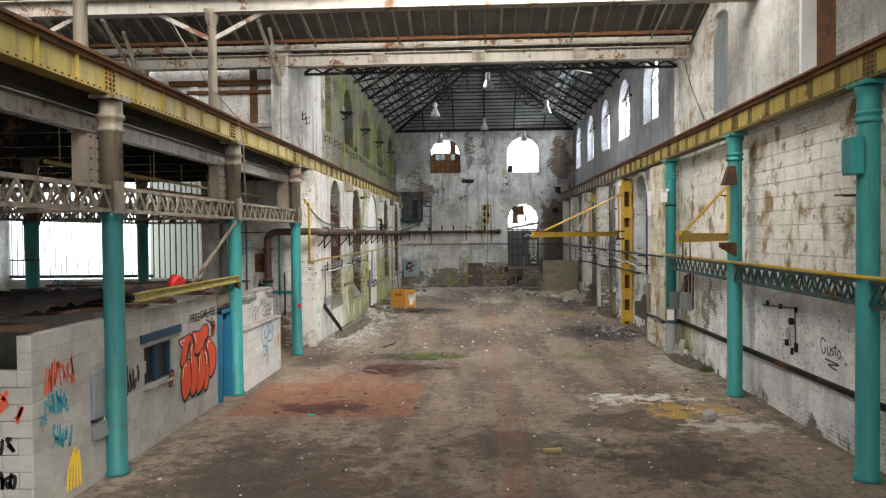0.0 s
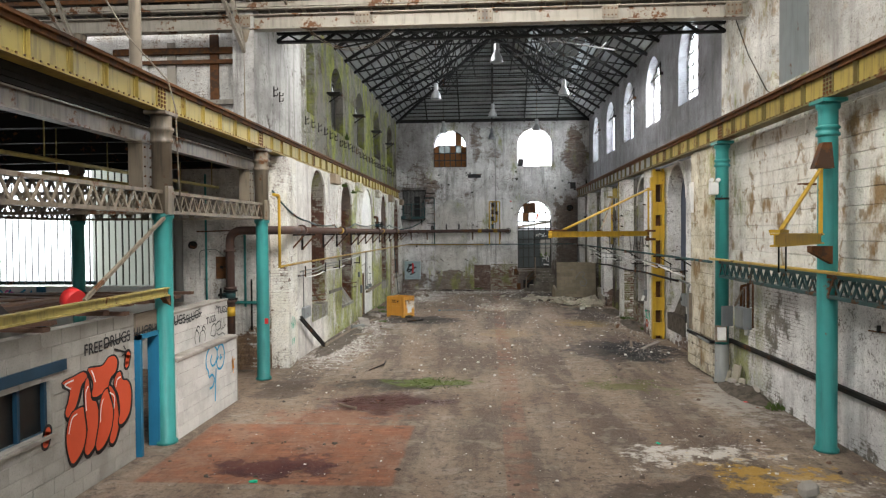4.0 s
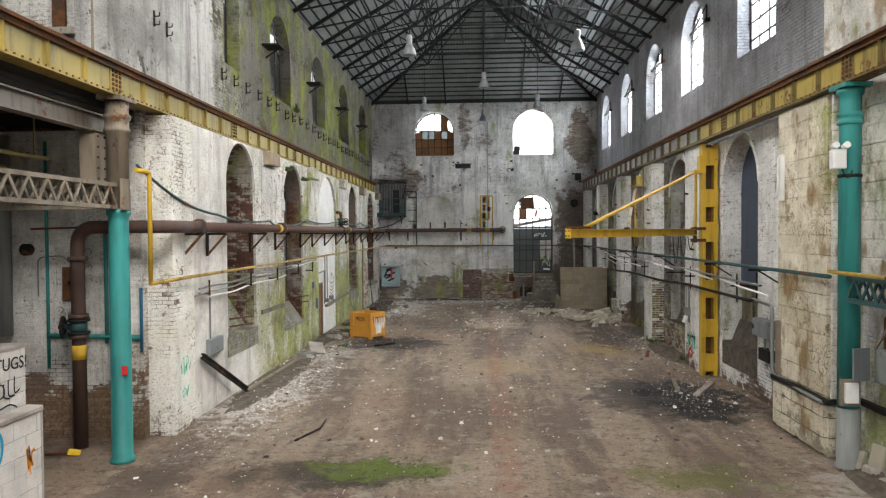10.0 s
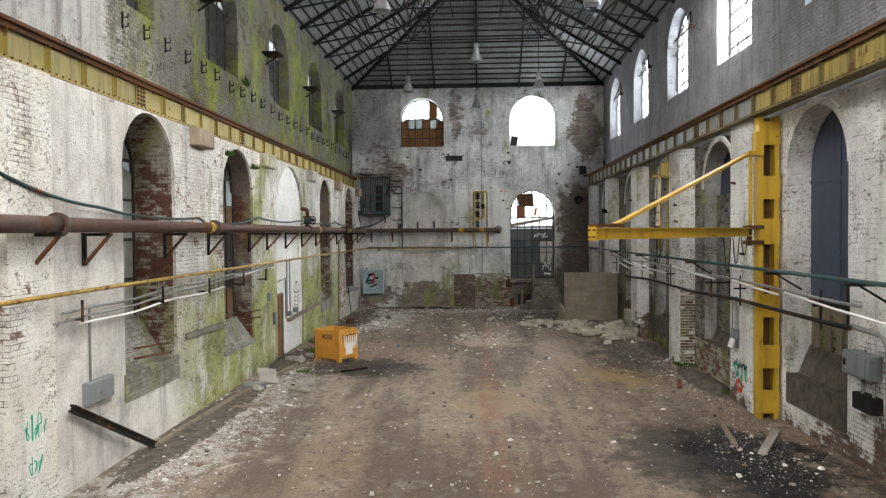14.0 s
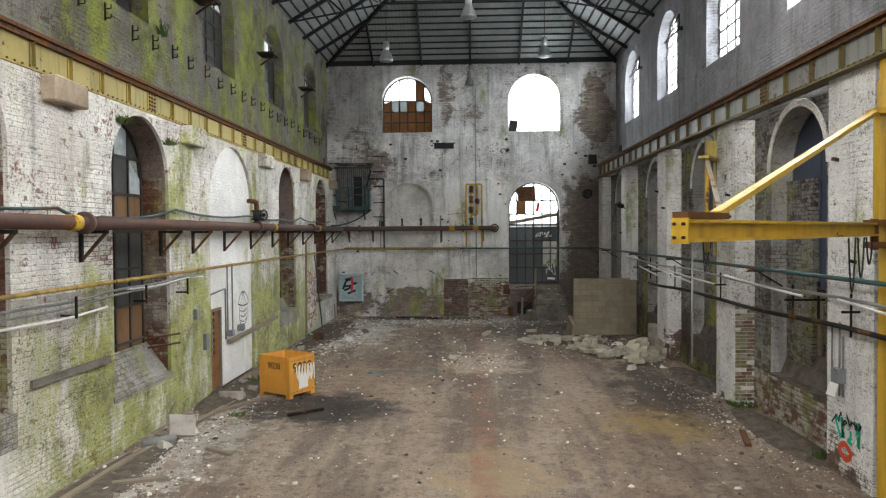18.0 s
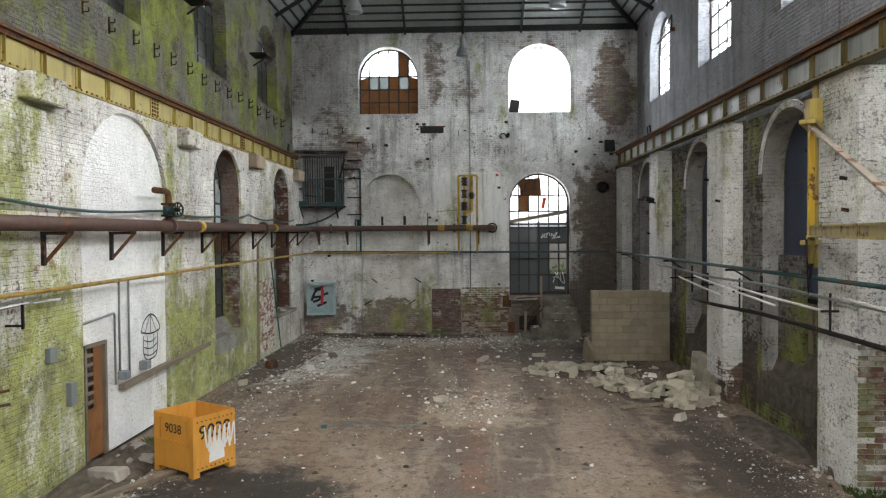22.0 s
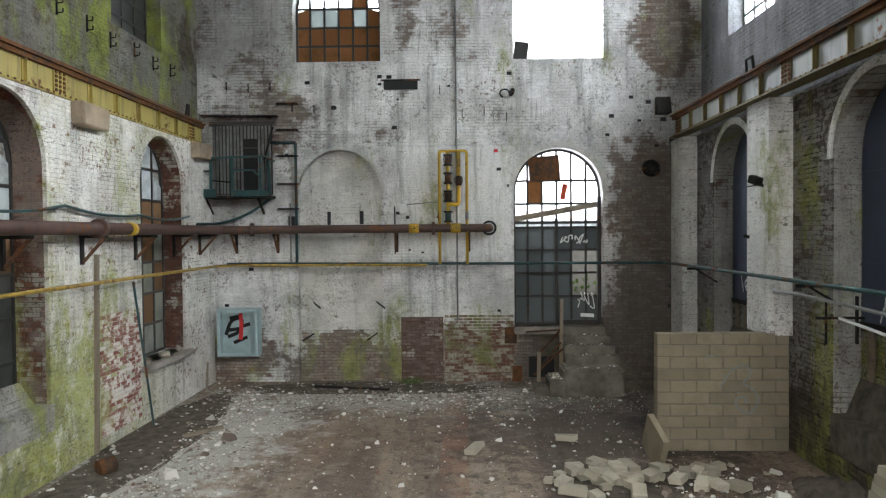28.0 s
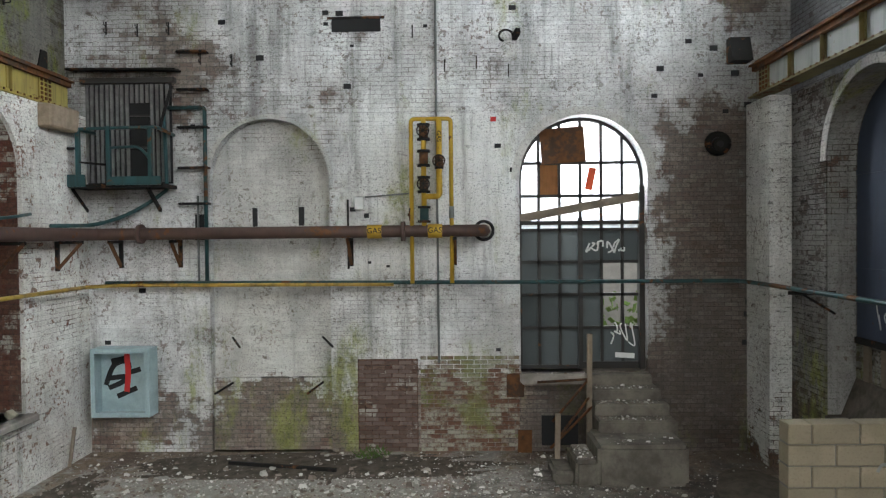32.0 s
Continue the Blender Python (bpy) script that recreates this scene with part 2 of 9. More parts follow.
# ---- materials ----
class Tree:
    """A material under construction."""

    def __init__(self, name, rough=0.85, metal=0.0):
        self.m = bpy.data.materials.new(name)
        self.m.use_nodes = True
        self.t = self.m.node_tree
        self.b = self.t.nodes["Principled BSDF"]
        self.b.inputs["Roughness"].default_value = rough
        self.b.inputs["Metallic"].default_value = metal
        self.b.inputs["Specular IOR Level"].default_value = 0.3 if rough < 0.7 else 0.12

    def put(self, sock, v):
        if isinstance(v, bpy.types.NodeSocket):
            self.t.links.new(v, sock)
        elif isinstance(v, tuple) and len(v) == 3 and sock.type == "RGBA":
            sock.default_value = (*v, 1)
        else:
            sock.default_value = v

    def pos(self):
        return self.t.nodes.new("ShaderNodeNewGeometry").outputs["Position"]

    def split(self, v):
        n = self.t.nodes.new("ShaderNodeSeparateXYZ")
        self.put(n.inputs[0], v)
        return n.outputs[0], n.outputs[1], n.outputs[2]

    def join(self, x, y, z):
        n = self.t.nodes.new("ShaderNodeCombineXYZ")
        for i, v in enumerate((x, y, z)):
            self.put(n.inputs[i], v)
        return n.outputs[0]

    def math(self, op, a, b=0.0, c=0.0):
        n = self.t.nodes.new("ShaderNodeMath")
        n.operation = op
        for i, v in enumerate((a, b, c)):
            self.put(n.inputs[i], v)
        return n.outputs[0]

    def add(self, a, b):
        return self.math("ADD", a, b)

    def mul(self, a, b):
        return self.math("MULTIPLY", a, b)

    def noise(self, scale, vec=None, detail=5.0, rough=0.6, dist=0.0):
        n = self.t.nodes.new("ShaderNodeTexNoise")
        self.put(n.inputs["Vector"], vec if vec is not None else self.pos())
        n.inputs["Scale"].default_value, n.inputs["Detail"].default_value = scale, detail
        n.inputs["Roughness"].default_value, n.inputs["Distortion"].default_value = rough, dist
        return n.outputs[0]

    def cells(self, scale, vec=None, feature="F1"):
        n = self.t.nodes.new("ShaderNodeTexVoronoi")
        n.feature = feature
        self.put(n.inputs["Vector"], vec if vec is not None else self.pos())
        n.inputs["Scale"].default_value = scale
        return n.outputs["Distance"]

    def step(self, v, lo, hi, a=0.0, b=1.0):
        n = self.t.nodes.new("ShaderNodeMapRange")
        n.interpolation_type = "SMOOTHSTEP"
        for i, x in enumerate((v, lo, hi, a, b)):
            self.put(n.inputs[i], x)
        return n.outputs[0]

    def mix(self, f, a, b, how="MIX"):
        n = self.t.nodes.new("ShaderNodeMix")
        n.data_type, n.blend_type = "RGBA", how
        self.put(n.inputs["Factor"], f)
        self.put(n.inputs[6], a)
        self.put(n.inputs[7], b)
        return n.outputs[2]

    def random(self):
        return self.t.nodes.new("ShaderNodeObjectInfo").outputs["Random"]

    def island(self):
        return self.t.nodes.new("ShaderNodeNewGeometry").outputs["Random Per Island"]

    def bump(self, h, strength=0.5, dist=0.02):
        n = self.t.nodes.new("ShaderNodeBump")
        n.inputs["Strength"].default_value, n.inputs["Distance"].default_value = strength, dist
        self.put(n.inputs["Height"], h)
        self.t.links.new(n.outputs[0], self.b.inputs["Normal"])

    def bricks(self, vec, w, h, mortar):
        n = self.t.nodes.new("ShaderNodeTexBrick")
        self.put(n.inputs["Vector"], vec)
        n.inputs["Scale"].default_value = 1.0
        n.inputs["Brick Width"].default_value, n.inputs["Row Height"].default_value = w, h
        n.inputs["Mortar Size"].default_value, n.inputs["Mortar Smooth"].default_value = mortar, 0.9
        n.inputs["Color1"].default_value, n.inputs["Color2"].default_value = (0, 0, 0, 1), (1, 1, 1, 1)
        n.inputs["Mortar"].default_value = (0.5, 0.5, 0.5, 1)
        return n.outputs[0], n.outputs[1]

    def done(self, colour, rough=None):
        self.put(self.b.inputs["Base Color"], colour)
        if rough is not None:
            self.put(self.b.inputs["Roughness"], rough)
        return self.m


def masonry(name, paint, brick_a, brick_b, bare=0.45, moss=0.0, grime=0.5, low=0.15, bw=0.235, bh=0.076, mortar=0.008, relief=0.5,
            paint_b=None, plaster=0.0, ochre=0.0, zone=None, joints=1.0, dark_at=None, high=None, fresh=None, chip=0.35, dash=0.4, low_to=2.6, moss_low=0.0, near=None, algae=(0.31, 0.33, 0.10), streak=0.95, bare_at=(), smooth_to=None):
    """Old painted brickwork or stone: paint that peels, bricks under it, dirt runs, green algae. bare: how much paint is gone."""
    t = Tree(name, 0.9)
    x, y, z = t.split(t.pos())
    u = t.add(x, y)
    wob = t.noise(1.7, detail=2)
    flat = t.join(t.add(u, t.mul(wob, 0.03)), t.add(z, t.mul(wob, 0.03)), 0.0)
    tone, joint = t.bricks(flat, bw, bh, mortar)
    if smooth_to:
        plastered = t.step(y, smooth_to - 0.4, smooth_to, 0.2, 1.0)
        tone, joint = t.add(t.mul(t.math("SUBTRACT", tone, 0.5), plastered), 0.5), t.mul(joint, plastered)
    joint_bare = joint
    joint = t.mul(joint, t.mul(t.step(t.noise(1.1, detail=5, rough=0.65), 0.34, 0.62, 0.18, 1.0), joints))
    blot = t.noise(0.33, t.join(u, z, 9.0), detail=8, rough=0.7)
    big, mid, fine = t.noise(0.42, detail=7, rough=0.62), t.noise(2.3, detail=6, rough=0.65), t.noise(17.0, detail=4)
    grit = t.noise(48.0, detail=4, rough=0.7)
    wear = t.add(t.add(t.add(t.mul(big, 0.62), t.mul(mid, 0.28)), t.mul(fine, 0.10)), t.mul(t.math("SUBTRACT", tone, 0.5), 0.055 if joints > 0.1 else 0.0))
    whole = t.step(y, smooth_to - 0.4, smooth_to, 0.25, 1.0) if smooth_to else 1.0
    thr = t.add(0.33 + 0.34 * bare, t.mul(t.step(t.add(z, t.mul(mid, 1.6)), low_to - 1.6, low_to, 1.0, 0.0), low))
    if smooth_to:
        thr = t.math("SUBTRACT", thr, t.mul(t.math("SUBTRACT", 1.0, whole), 0.12))
    if high:
        thr = t.add(thr, t.step(t.add(z, t.mul(mid, 0.8)), high[0], high[0] + 0.7, 0.0, high[1]))
    for cx, cz, rx, rz, k in bare_at:
        dx, dz = t.mul(t.math("SUBTRACT", x, cx), 1 / rx), t.mul(t.math("SUBTRACT", z, cz), 1 / rz)
        dd = t.add(t.math("SQRT", t.add(t.mul(dx, dx), t.mul(dz, dz))), t.mul(t.math("SUBTRACT", mid, 0.5), 1.2))
        thr = t.add(thr, t.mul(t.step(dd, 1.15, 0.5), k))
    if fresh:
        e = t.mul(t.math("SUBTRACT", mid, 0.5), 0.5)
        inside = t.mul(t.mul(t.step(t.add(x, e), fresh[0], fresh[0] + 0.1), t.step(t.add(x, e), fresh[1], fresh[1] + 0.1, 1.0, 0.0)), t.mul(t.step(t.add(z, e), fresh[2], fresh[2] + 0.3), t.step(t.add(z, t.mul(e, 0.1)), fresh[3], fresh[3] + 0.04, 1.0, 0.0)))
        thr = t.math("SUBTRACT", thr, t.mul(inside, 0.12))
    peel = t.step(t.add(t.math("SUBTRACT", thr, wear), t.mul(joint_bare, 0.06)), -0.05 if bare_at else -0.02, 0.05 if bare_at else 0.02)
    brick = t.mix(tone, brick_a, brick_b)
    brick = t.mix(t.step(fine, 0.35, 0.7), brick, tuple(0.45 * (p + q) * 0.6 for p, q in zip(brick_a, brick_b)))
    brick = t.mix(t.mul(joint_bare, 0.8 * min(1.0, joints + 0.3)), brick, (0.04, 0.036, 0.032))
    if plaster:
        brick = t.mix(t.mul(t.step(t.noise(0.8, detail=5), 0.42, 0.5), plaster), brick, (0.30, 0.285, 0.26))
    pb = paint_b or tuple(0.62 * p for p in paint)
    coat = t.mix(t.step(t.noise(0.9, detail=8, rough=0.7), 0.36, 0.66), paint, pb)
    if near:
        coat = t.mix(t.step(t.add(y, t.mul(mid, 2.0)), near[0], near[1], 0.65, 0.0), coat, near[2])
        coat = t.mix(t.step(t.add(y, t.mul(mid, 2.0)), near[0], near[0] + 0.5, 0.75, 0.0), coat, near[2])
    coat = t.mix(t.mul(tone, 0.4), coat, pb)
    coat = t.mix(t.mul(t.step(joint, 0.1, 1.0), 0.55), coat, tuple(0.3 * p for p in pb))
    chips = t.step(t.add(t.mul(fine, 0.62), t.mul(t.noise(5.0, detail=6, rough=0.7), 0.5)), 0.605, 0.635)
    chips = t.mul(chips, t.step(t.noise(0.75, detail=5, rough=0.6), 0.47, 0.6, 0.12, 1.0))
    chips = t.mul(chips, whole)
    coat = t.mix(t.mul(chips, 0.85 * min(1.0, 0.1 + 2.0 * chip)), coat, t.mix(t.step(mid, 0.4, 0.6), tuple(0.4 * p for p in brick_b), tuple(0.9 * p for p in brick_a)))
    gone = t.add(t.mul(tone, 0.26), t.add(t.mul(mid, 0.7), t.mul(t.noise(9.0, detail=6, rough=0.75), 1.04)))
    coat = t.mix(t.mul(t.step(gone, 1.32 - 0.3 * chip, 1.38 - 0.3 * chip), 0.85), coat, t.mix(fine, tuple(0.35 * p for p in brick_a), tuple(0.8 * p for p in brick_b)))
    if fresh:
        coat = t.mix(t.mul(inside, 0.8), coat, (0.80, 0.79, 0.77))
    col = t.mix(peel, coat, brick)
    if ochre:
        rust = t.mul(t.step(t.noise(1.4, t.join(u, t.mul(z, 0.6), 0), detail=6), 0.53, 0.66), ochre)
        spots = t.mul(t.step(t.noise(3.4, t.join(u, t.mul(z, 0.8), 4.0), detail=5), 0.57, 0.66), 0.8 * ochre)
        col = t.mix(t.math("MAXIMUM", rust, spots), col, t.mix(fine, (0.15, 0.085, 0.03), (0.34, 0.22, 0.09)))
    runs = t.noise(1.0, t.join(t.mul(u, 2.6), t.mul(z, 0.22), 3.0), detail=6, rough=0.7)
    col = t.mix(t.mul(t.step(runs, 0.47, 0.72), grime), col, (0.085, 0.08, 0.075))
    col = t.mix(t.mul(t.step(blot, 0.48, 0.66), grime * 0.8), col, (0.13, 0.125, 0.12))
    if moss:
        g = t.noise(1.0, t.join(t.mul(u, streak), t.mul(z, 0.3), 17.0), detail=8, rough=0.68)
        g = t.add(g, t.add(t.mul(t.math("SUBTRACT", big, 0.5), 0.3), t.add(t.mul(t.math("SUBTRACT", mid, 0.5), 0.16), t.mul(t.math("SUBTRACT", grit, 0.5), 0.08))))
        g = t.add(g, t.mul(t.step(z, 3.4, 1.2), moss_low))
        m = t.step(g, 0.57 - 0.2 * moss, 0.73 - 0.18 * moss)
        if zone:
            m = t.mul(m, t.mul(t.step(y, zone[0], zone[1]), t.step(y, zone[2], zone[3], 1.0, 0.0)))
        m = t.mul(m, t.step(t.add(t.noise(6.5, detail=8, rough=0.75), t.mul(m, 0.12)), 0.40, 0.62, 0.35, 1.0))
        green = t.mix(t.step(t.noise(1.3, detail=8, rough=0.75), 0.34, 0.6), tuple(0.35 * a for a in algae), algae)
        col = t.mix(t.mul(m, 0.86), col, green)
    drip = t.noise(1.0, t.join(t.mul(u, 9.0), t.mul(z, 0.5), 5.0), detail=5, rough=0.75)
    col = t.mix(t.mul(t.step(drip, 0.55, 0.72), grime * 0.7), col, (0.07, 0.062, 0.055))
    gash = t.noise(1.0, t.join(t.mul(u, 4.2), t.mul(z, 15.0), 7.0), detail=5, rough=0.68)
    gash = t.mul(t.step(t.add(gash, t.mul(joint, 0.10)), 0.635 - 0.045 * dash, 0.67 - 0.045 * dash), t.step(t.noise(0.8, t.join(u, z, 21.0), detail=5), 0.36, 0.58, 0.12 + 0.4 * max(0.0, dash - 0.5), 1.0))
    gash = t.mul(gash, whole)
    col = t.mix(t.mul(gash, dash), col, (0.03, 0.027, 0.024))
    col = t.mix(t.mul(t.step(grit, 0.54, 0.66), 0.5), col, (0.04, 0.036, 0.032))
    pits = t.mul(t.step(t.noise(22.0, t.join(u, t.mul(z, 1.5), 31.0), detail=4, rough=0.62), 0.57, 0.62), t.step(t.noise(1.6, t.join(u, z, 41.0), detail=6, rough=0.7), 0.42, 0.6, 0.15, 1.0))
    pits = t.mul(pits, whole)
    col = t.mix(t.mul(pits, 0.35 + 0.5 * dash), col, (0.03, 0.026, 0.023))
    # dark ellipses: corner and eave shade put into the colour
    for cx, cz, rx, rz, k in dark_at or ():
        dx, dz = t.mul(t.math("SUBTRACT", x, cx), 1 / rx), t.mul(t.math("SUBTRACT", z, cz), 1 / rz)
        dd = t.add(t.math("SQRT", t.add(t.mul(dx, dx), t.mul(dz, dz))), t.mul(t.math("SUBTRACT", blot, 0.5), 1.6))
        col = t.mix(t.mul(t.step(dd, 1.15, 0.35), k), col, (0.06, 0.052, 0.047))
    h = t.add(t.mul(t.math("SUBTRACT", 1.0, joint), 0.55), t.add(t.mul(fine, 0.5), t.mul(grit, 0.12)))
    h = t.math("SUBTRACT", t.math("SUBTRACT", h, t.mul(peel, 0.35)), t.add(t.mul(gash, 0.6 * dash), t.mul(pits, 0.4)))
    t.bump(h, min(1.0, relief * 1.7), 0.04)
    return t.done(col, t.step(mid, 0.3, 0.7, 0.75, 0.98))


def painted_steel(name, colour, rust=0.35, dirt=0.4, rough=0.45, scale=1.0):
    t = Tree(name, rough)
    p = t.pos()
    a, b = t.noise(1.6 * scale, p, 7, 0.65), t.noise(11 * scale, p, 5)
    x, y, z = t.split(p)
    runs = t.noise(1.0, t.join(t.mul(x, 7), t.mul(y, 7), t.mul(z, 0.8)), 5)
    r = t.step(t.add(t.mul(a, 0.7), t.mul(b, 0.3)), 0.66 - 0.3 * rust, 0.70 - 0.26 * rust)
    col = t.mix(t.noise(3.0 * scale, p, 3), colour, tuple(0.72 * c for c in colour))
    col = t.mix(t.mul(t.step(runs, 0.45, 0.7), dirt), col, tuple(0.28 * c + 0.015 for c in colour))
    col = t.mix(r, col, t.mix(b, (0.055, 0.03, 0.018), (0.17, 0.075, 0.03)))
    t.bump(t.add(t.mul(r, -0.5), t.mul(b, 0.4)), 0.35, 0.006)
    return t.done(col, t.step(r, 0, 1, rough, 0.9))


def timber(name, a, b, axis=1):
    t = Tree(name, 0.85)
    x, y, z = t.split(t.pos())
    s = [6.0, 6.0, 6.0]
    s[axis] = 0.5
    g = t.noise(6.0, t.join(t.mul(x, s[0]), t.mul(y, s[1]), t.mul(z, s[2])), 5, 0.7)
    col = t.mix(g, a, b)
    col = t.mix(t.mul(t.step(t.noise(2.0), 0.5, 0.7), 0.6), col, tuple(0.35 * c for c in a))
    col = t.mix(t.mul(t.random(), 0.3), col, tuple(0.5 * c for c in b))
    t.bump(g, 0.4, 0.008)
    return t.done(col)


def plain(name, colour, rough=0.8, metal=0.0, vary=0.35, scale=3.0, relief=0.2):
    t = Tree(name, rough, metal)
    n, f = t.noise(scale, detail=7, rough=0.65), t.noise(scale * 9, detail=4)
    col = t.mix(t.mul(t.step(n, 0.35, 0.7), vary), colour, tuple(0.35 * c for c in colour))
    col = t.mix(t.mul(t.step(f, 0.5, 0.75), vary * 0.7), col, tuple(0.55 * c for c in colour))
    t.bump(t.add(f, n), relief, 0.01)
    return t.done(col)


def concrete_block(name, colour, tint):
    t = Tree(name, 0.92)
    r = t.random()
    n, f = t.noise(2.2, detail=6), t.noise(40, detail=4)
    col = t.mix(r, colour, tint)
    col = t.mix(t.mul(t.step(n, 0.4, 0.7), 0.45), col, tuple(0.5 * c for c in colour))
    col = t.mix(t.mul(t.step(f, 0.5, 0.7), 0.35), col, tuple(0.45 * c for c in colour))
    t.bump(f, 0.4, 0.008)
    return t.done(col)


M_left = masonry("whitewashed_brick_with_algae", (0.82, 0.80, 0.75), (0.24, 0.085, 0.055), (0.33, 0.18, 0.12), bare=0.1, moss=0.5, grime=0.45, low=0.0, algae=(0.33, 0.35, 0.075), zone=(27.2, 30.0, 43.0, 49.5), paint_b=(0.55, 0.52, 0.48), chip=0.5, dash=0.6, moss_low=0.16, joints=0.55, smooth_to=28.4)
M_reveal = masonry("crumbling_plaster_over_red_brick", (0.52, 0.49, 0.42), (0.12, 0.045, 0.03), (0.2, 0.10, 0.07), bare=0.52, moss=0.3, grime=0.4, low=0, joints=0.25, dash=0.4)
M_sill = masonry("limewashed_cement_slope", (0.38, 0.365, 0.335), (0.20, 0.18, 0.15), (0.28, 0.26, 0.22), bare=0.4, moss=0.45, grime=0.5, low=0, joints=0.15, chip=0.5, dash=0.3)
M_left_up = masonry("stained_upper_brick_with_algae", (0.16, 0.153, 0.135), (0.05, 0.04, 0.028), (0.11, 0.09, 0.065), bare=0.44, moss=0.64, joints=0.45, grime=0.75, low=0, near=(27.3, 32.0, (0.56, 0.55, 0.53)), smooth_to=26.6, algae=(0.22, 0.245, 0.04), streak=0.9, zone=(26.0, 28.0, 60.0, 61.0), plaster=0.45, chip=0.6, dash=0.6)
# its dark ellipses paint corner and eave shade over some real dark brick
M_end = masonry("peeling_white_brick", (0.86, 0.85, 0.84), (0.17, 0.095, 0.07), (0.40, 0.34, 0.29), joints=0.65, bare=0.15, moss=0.13, moss_low=0.06, grime=0.6, low=0.1, plaster=0.25, bare_at=((5.4, 3.2, 1.25, 3.6, 0.22), (-2.4, 0.4, 1.5, 1.0, 0.3), (0.6, 0.3, 3.0, 1.2, 0.22), (3.1, 0.5, 1.9, 1.3, 0.34), (5.2, 1.0, 1.0, 1.6, 0.25), (-5.0, 0.7, 1.2, 0.7, 0.15), (-4.4, 6.9, 1.6, 1.3, 0.12), (5.7, 8.9, 0.8, 1.9, 0.16), (-0.7, 9.6, 0.5, 1.4, 0.1)), dark_at=((6.0, 4.2, 1.7, 5.0, 0.55), (-5.4, 9.4, 2.6, 2.4, 0.6), (-5.0, 5.4, 1.3, 1.6, 0.6), (0.3, 11.3, 7.0, 1.3, 0.5), (3.2, 0.4, 1.6, 1.3, 0.75), (5.0, 1.2, 1.2, 2.2, 0.6)), high=(7.9, 0.05), fresh=(-1.2, 1.9, 3.0, 5.85), chip=0.35, dash=0.4, low_to=2.4, paint_b=(0.52, 0.51, 0.5))
# far arch reveals: paint darkened for the weaker light there
M_right = masonry("dimmed_dirty_whitewashed_brick", (0.52, 0.51, 0.49), (0.20, 0.12, 0.09), (0.33, 0.27, 0.23), bare=0.22, moss=0.15, grime=0.55, low=0.08, joints=0.5, paint_b=(0.34, 0.33, 0.315))
# bays: paint darker than the piers', with the recesses' shade in the colour
M_bay = masonry("recess_shaded_chipped_limewash", (0.3, 0.29, 0.275), (0.068, 0.044, 0.035), (0.15, 0.12, 0.096), bare=0.26, moss=0.25, grime=0.6, low=0.26, moss_low=0.1, paint_b=(0.2, 0.192, 0.18), chip=0.9, dash=1.0, relief=0.6, low_to=2.7)
M_pier_white = masonry("thick_white_limewash", (0.86, 0.85, 0.83), (0.15, 0.085, 0.062), (0.26, 0.2, 0.16), bare=0.13, moss=0.25, grime=0.3, low=0.17, paint_b=(0.64, 0.63, 0.61), chip=0.3, dash=0.7, joints=0.5, low_to=2.0)
M_white_brick = masonry("clean_white_limewash", (0.84, 0.83, 0.79), (0.2, 0.12, 0.09), (0.32, 0.24, 0.18), bare=0.06, grime=0.25, low=0.32, paint_b=(0.7, 0.67, 0.58), chip=0.3, dash=0.5, joints=0.2, low_to=1.5)
M_blocked = masonry("dark_brown_blocked_brick", (0.42, 0.39, 0.34), (0.12, 0.06, 0.045), (0.2, 0.13, 0.1), bare=0.75, grime=0.4, low=0.1, chip=0.6)
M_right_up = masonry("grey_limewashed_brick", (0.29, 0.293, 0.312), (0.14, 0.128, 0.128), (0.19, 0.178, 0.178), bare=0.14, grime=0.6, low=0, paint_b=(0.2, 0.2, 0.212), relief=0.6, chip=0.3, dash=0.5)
M_stone = masonry("whitewashed_stone_blocks", (0.78, 0.76, 0.71), (0.25, 0.22, 0.17), (0.36, 0.32, 0.26), bare=0.16, moss=0.3, grime=0.4, low=0.1, joints=0.3, bw=0.62, bh=0.294, mortar=0.012, ochre=0.75, plaster=0.5)
M_stone_piece = masonry("whitewashed_stone_piece", (0.84, 0.82, 0.77), (0.25, 0.21, 0.15), (0.36, 0.31, 0.23), bare=0.12, moss=0.1, grime=0.25, low=0.05, ochre=0.95, plaster=0.7, joints=0.0, chip=0.15, dash=0.2, paint_b=(0.68, 0.65, 0.58))
M_plaster_low = masonry("stained_pale_plaster", (0.88, 0.87, 0.85), (0.16, 0.145, 0.125), (0.3, 0.275, 0.24), bare=0.24, moss=0.42, moss_low=0.12, grime=0.34, low=0.2, joints=0.0, zone=(19.2, 21.2, 60, 61), chip=0.35, dash=0.4, paint_b=(0.58, 0.57, 0.57), low_to=1.5)
M_render = masonry("grey_render", (0.46, 0.445, 0.42), (0.3, 0.27, 0.22), (0.36, 0.32, 0.27), bare=0.14, grime=0.5, low=0, bw=0.6, bh=0.3, relief=0.25, ochre=0.25, joints=0.3)
M_annex = masonry("grubby_white_annex_brick", (0.86, 0.84, 0.79), (0.22, 0.14, 0.09), (0.36, 0.25, 0.17), joints=0.35, bare=0.16, grime=0.5, low=0.2, ochre=0.3)
M_arch_brick = masonry("bare_red_brick", (0.44, 0.42, 0.36), (0.13, 0.045, 0.03), (0.22, 0.11, 0.07), joints=0.5, plaster=0.4, bare=0.68, moss=0.3, grime=0.5, low=0, dash=0.7)
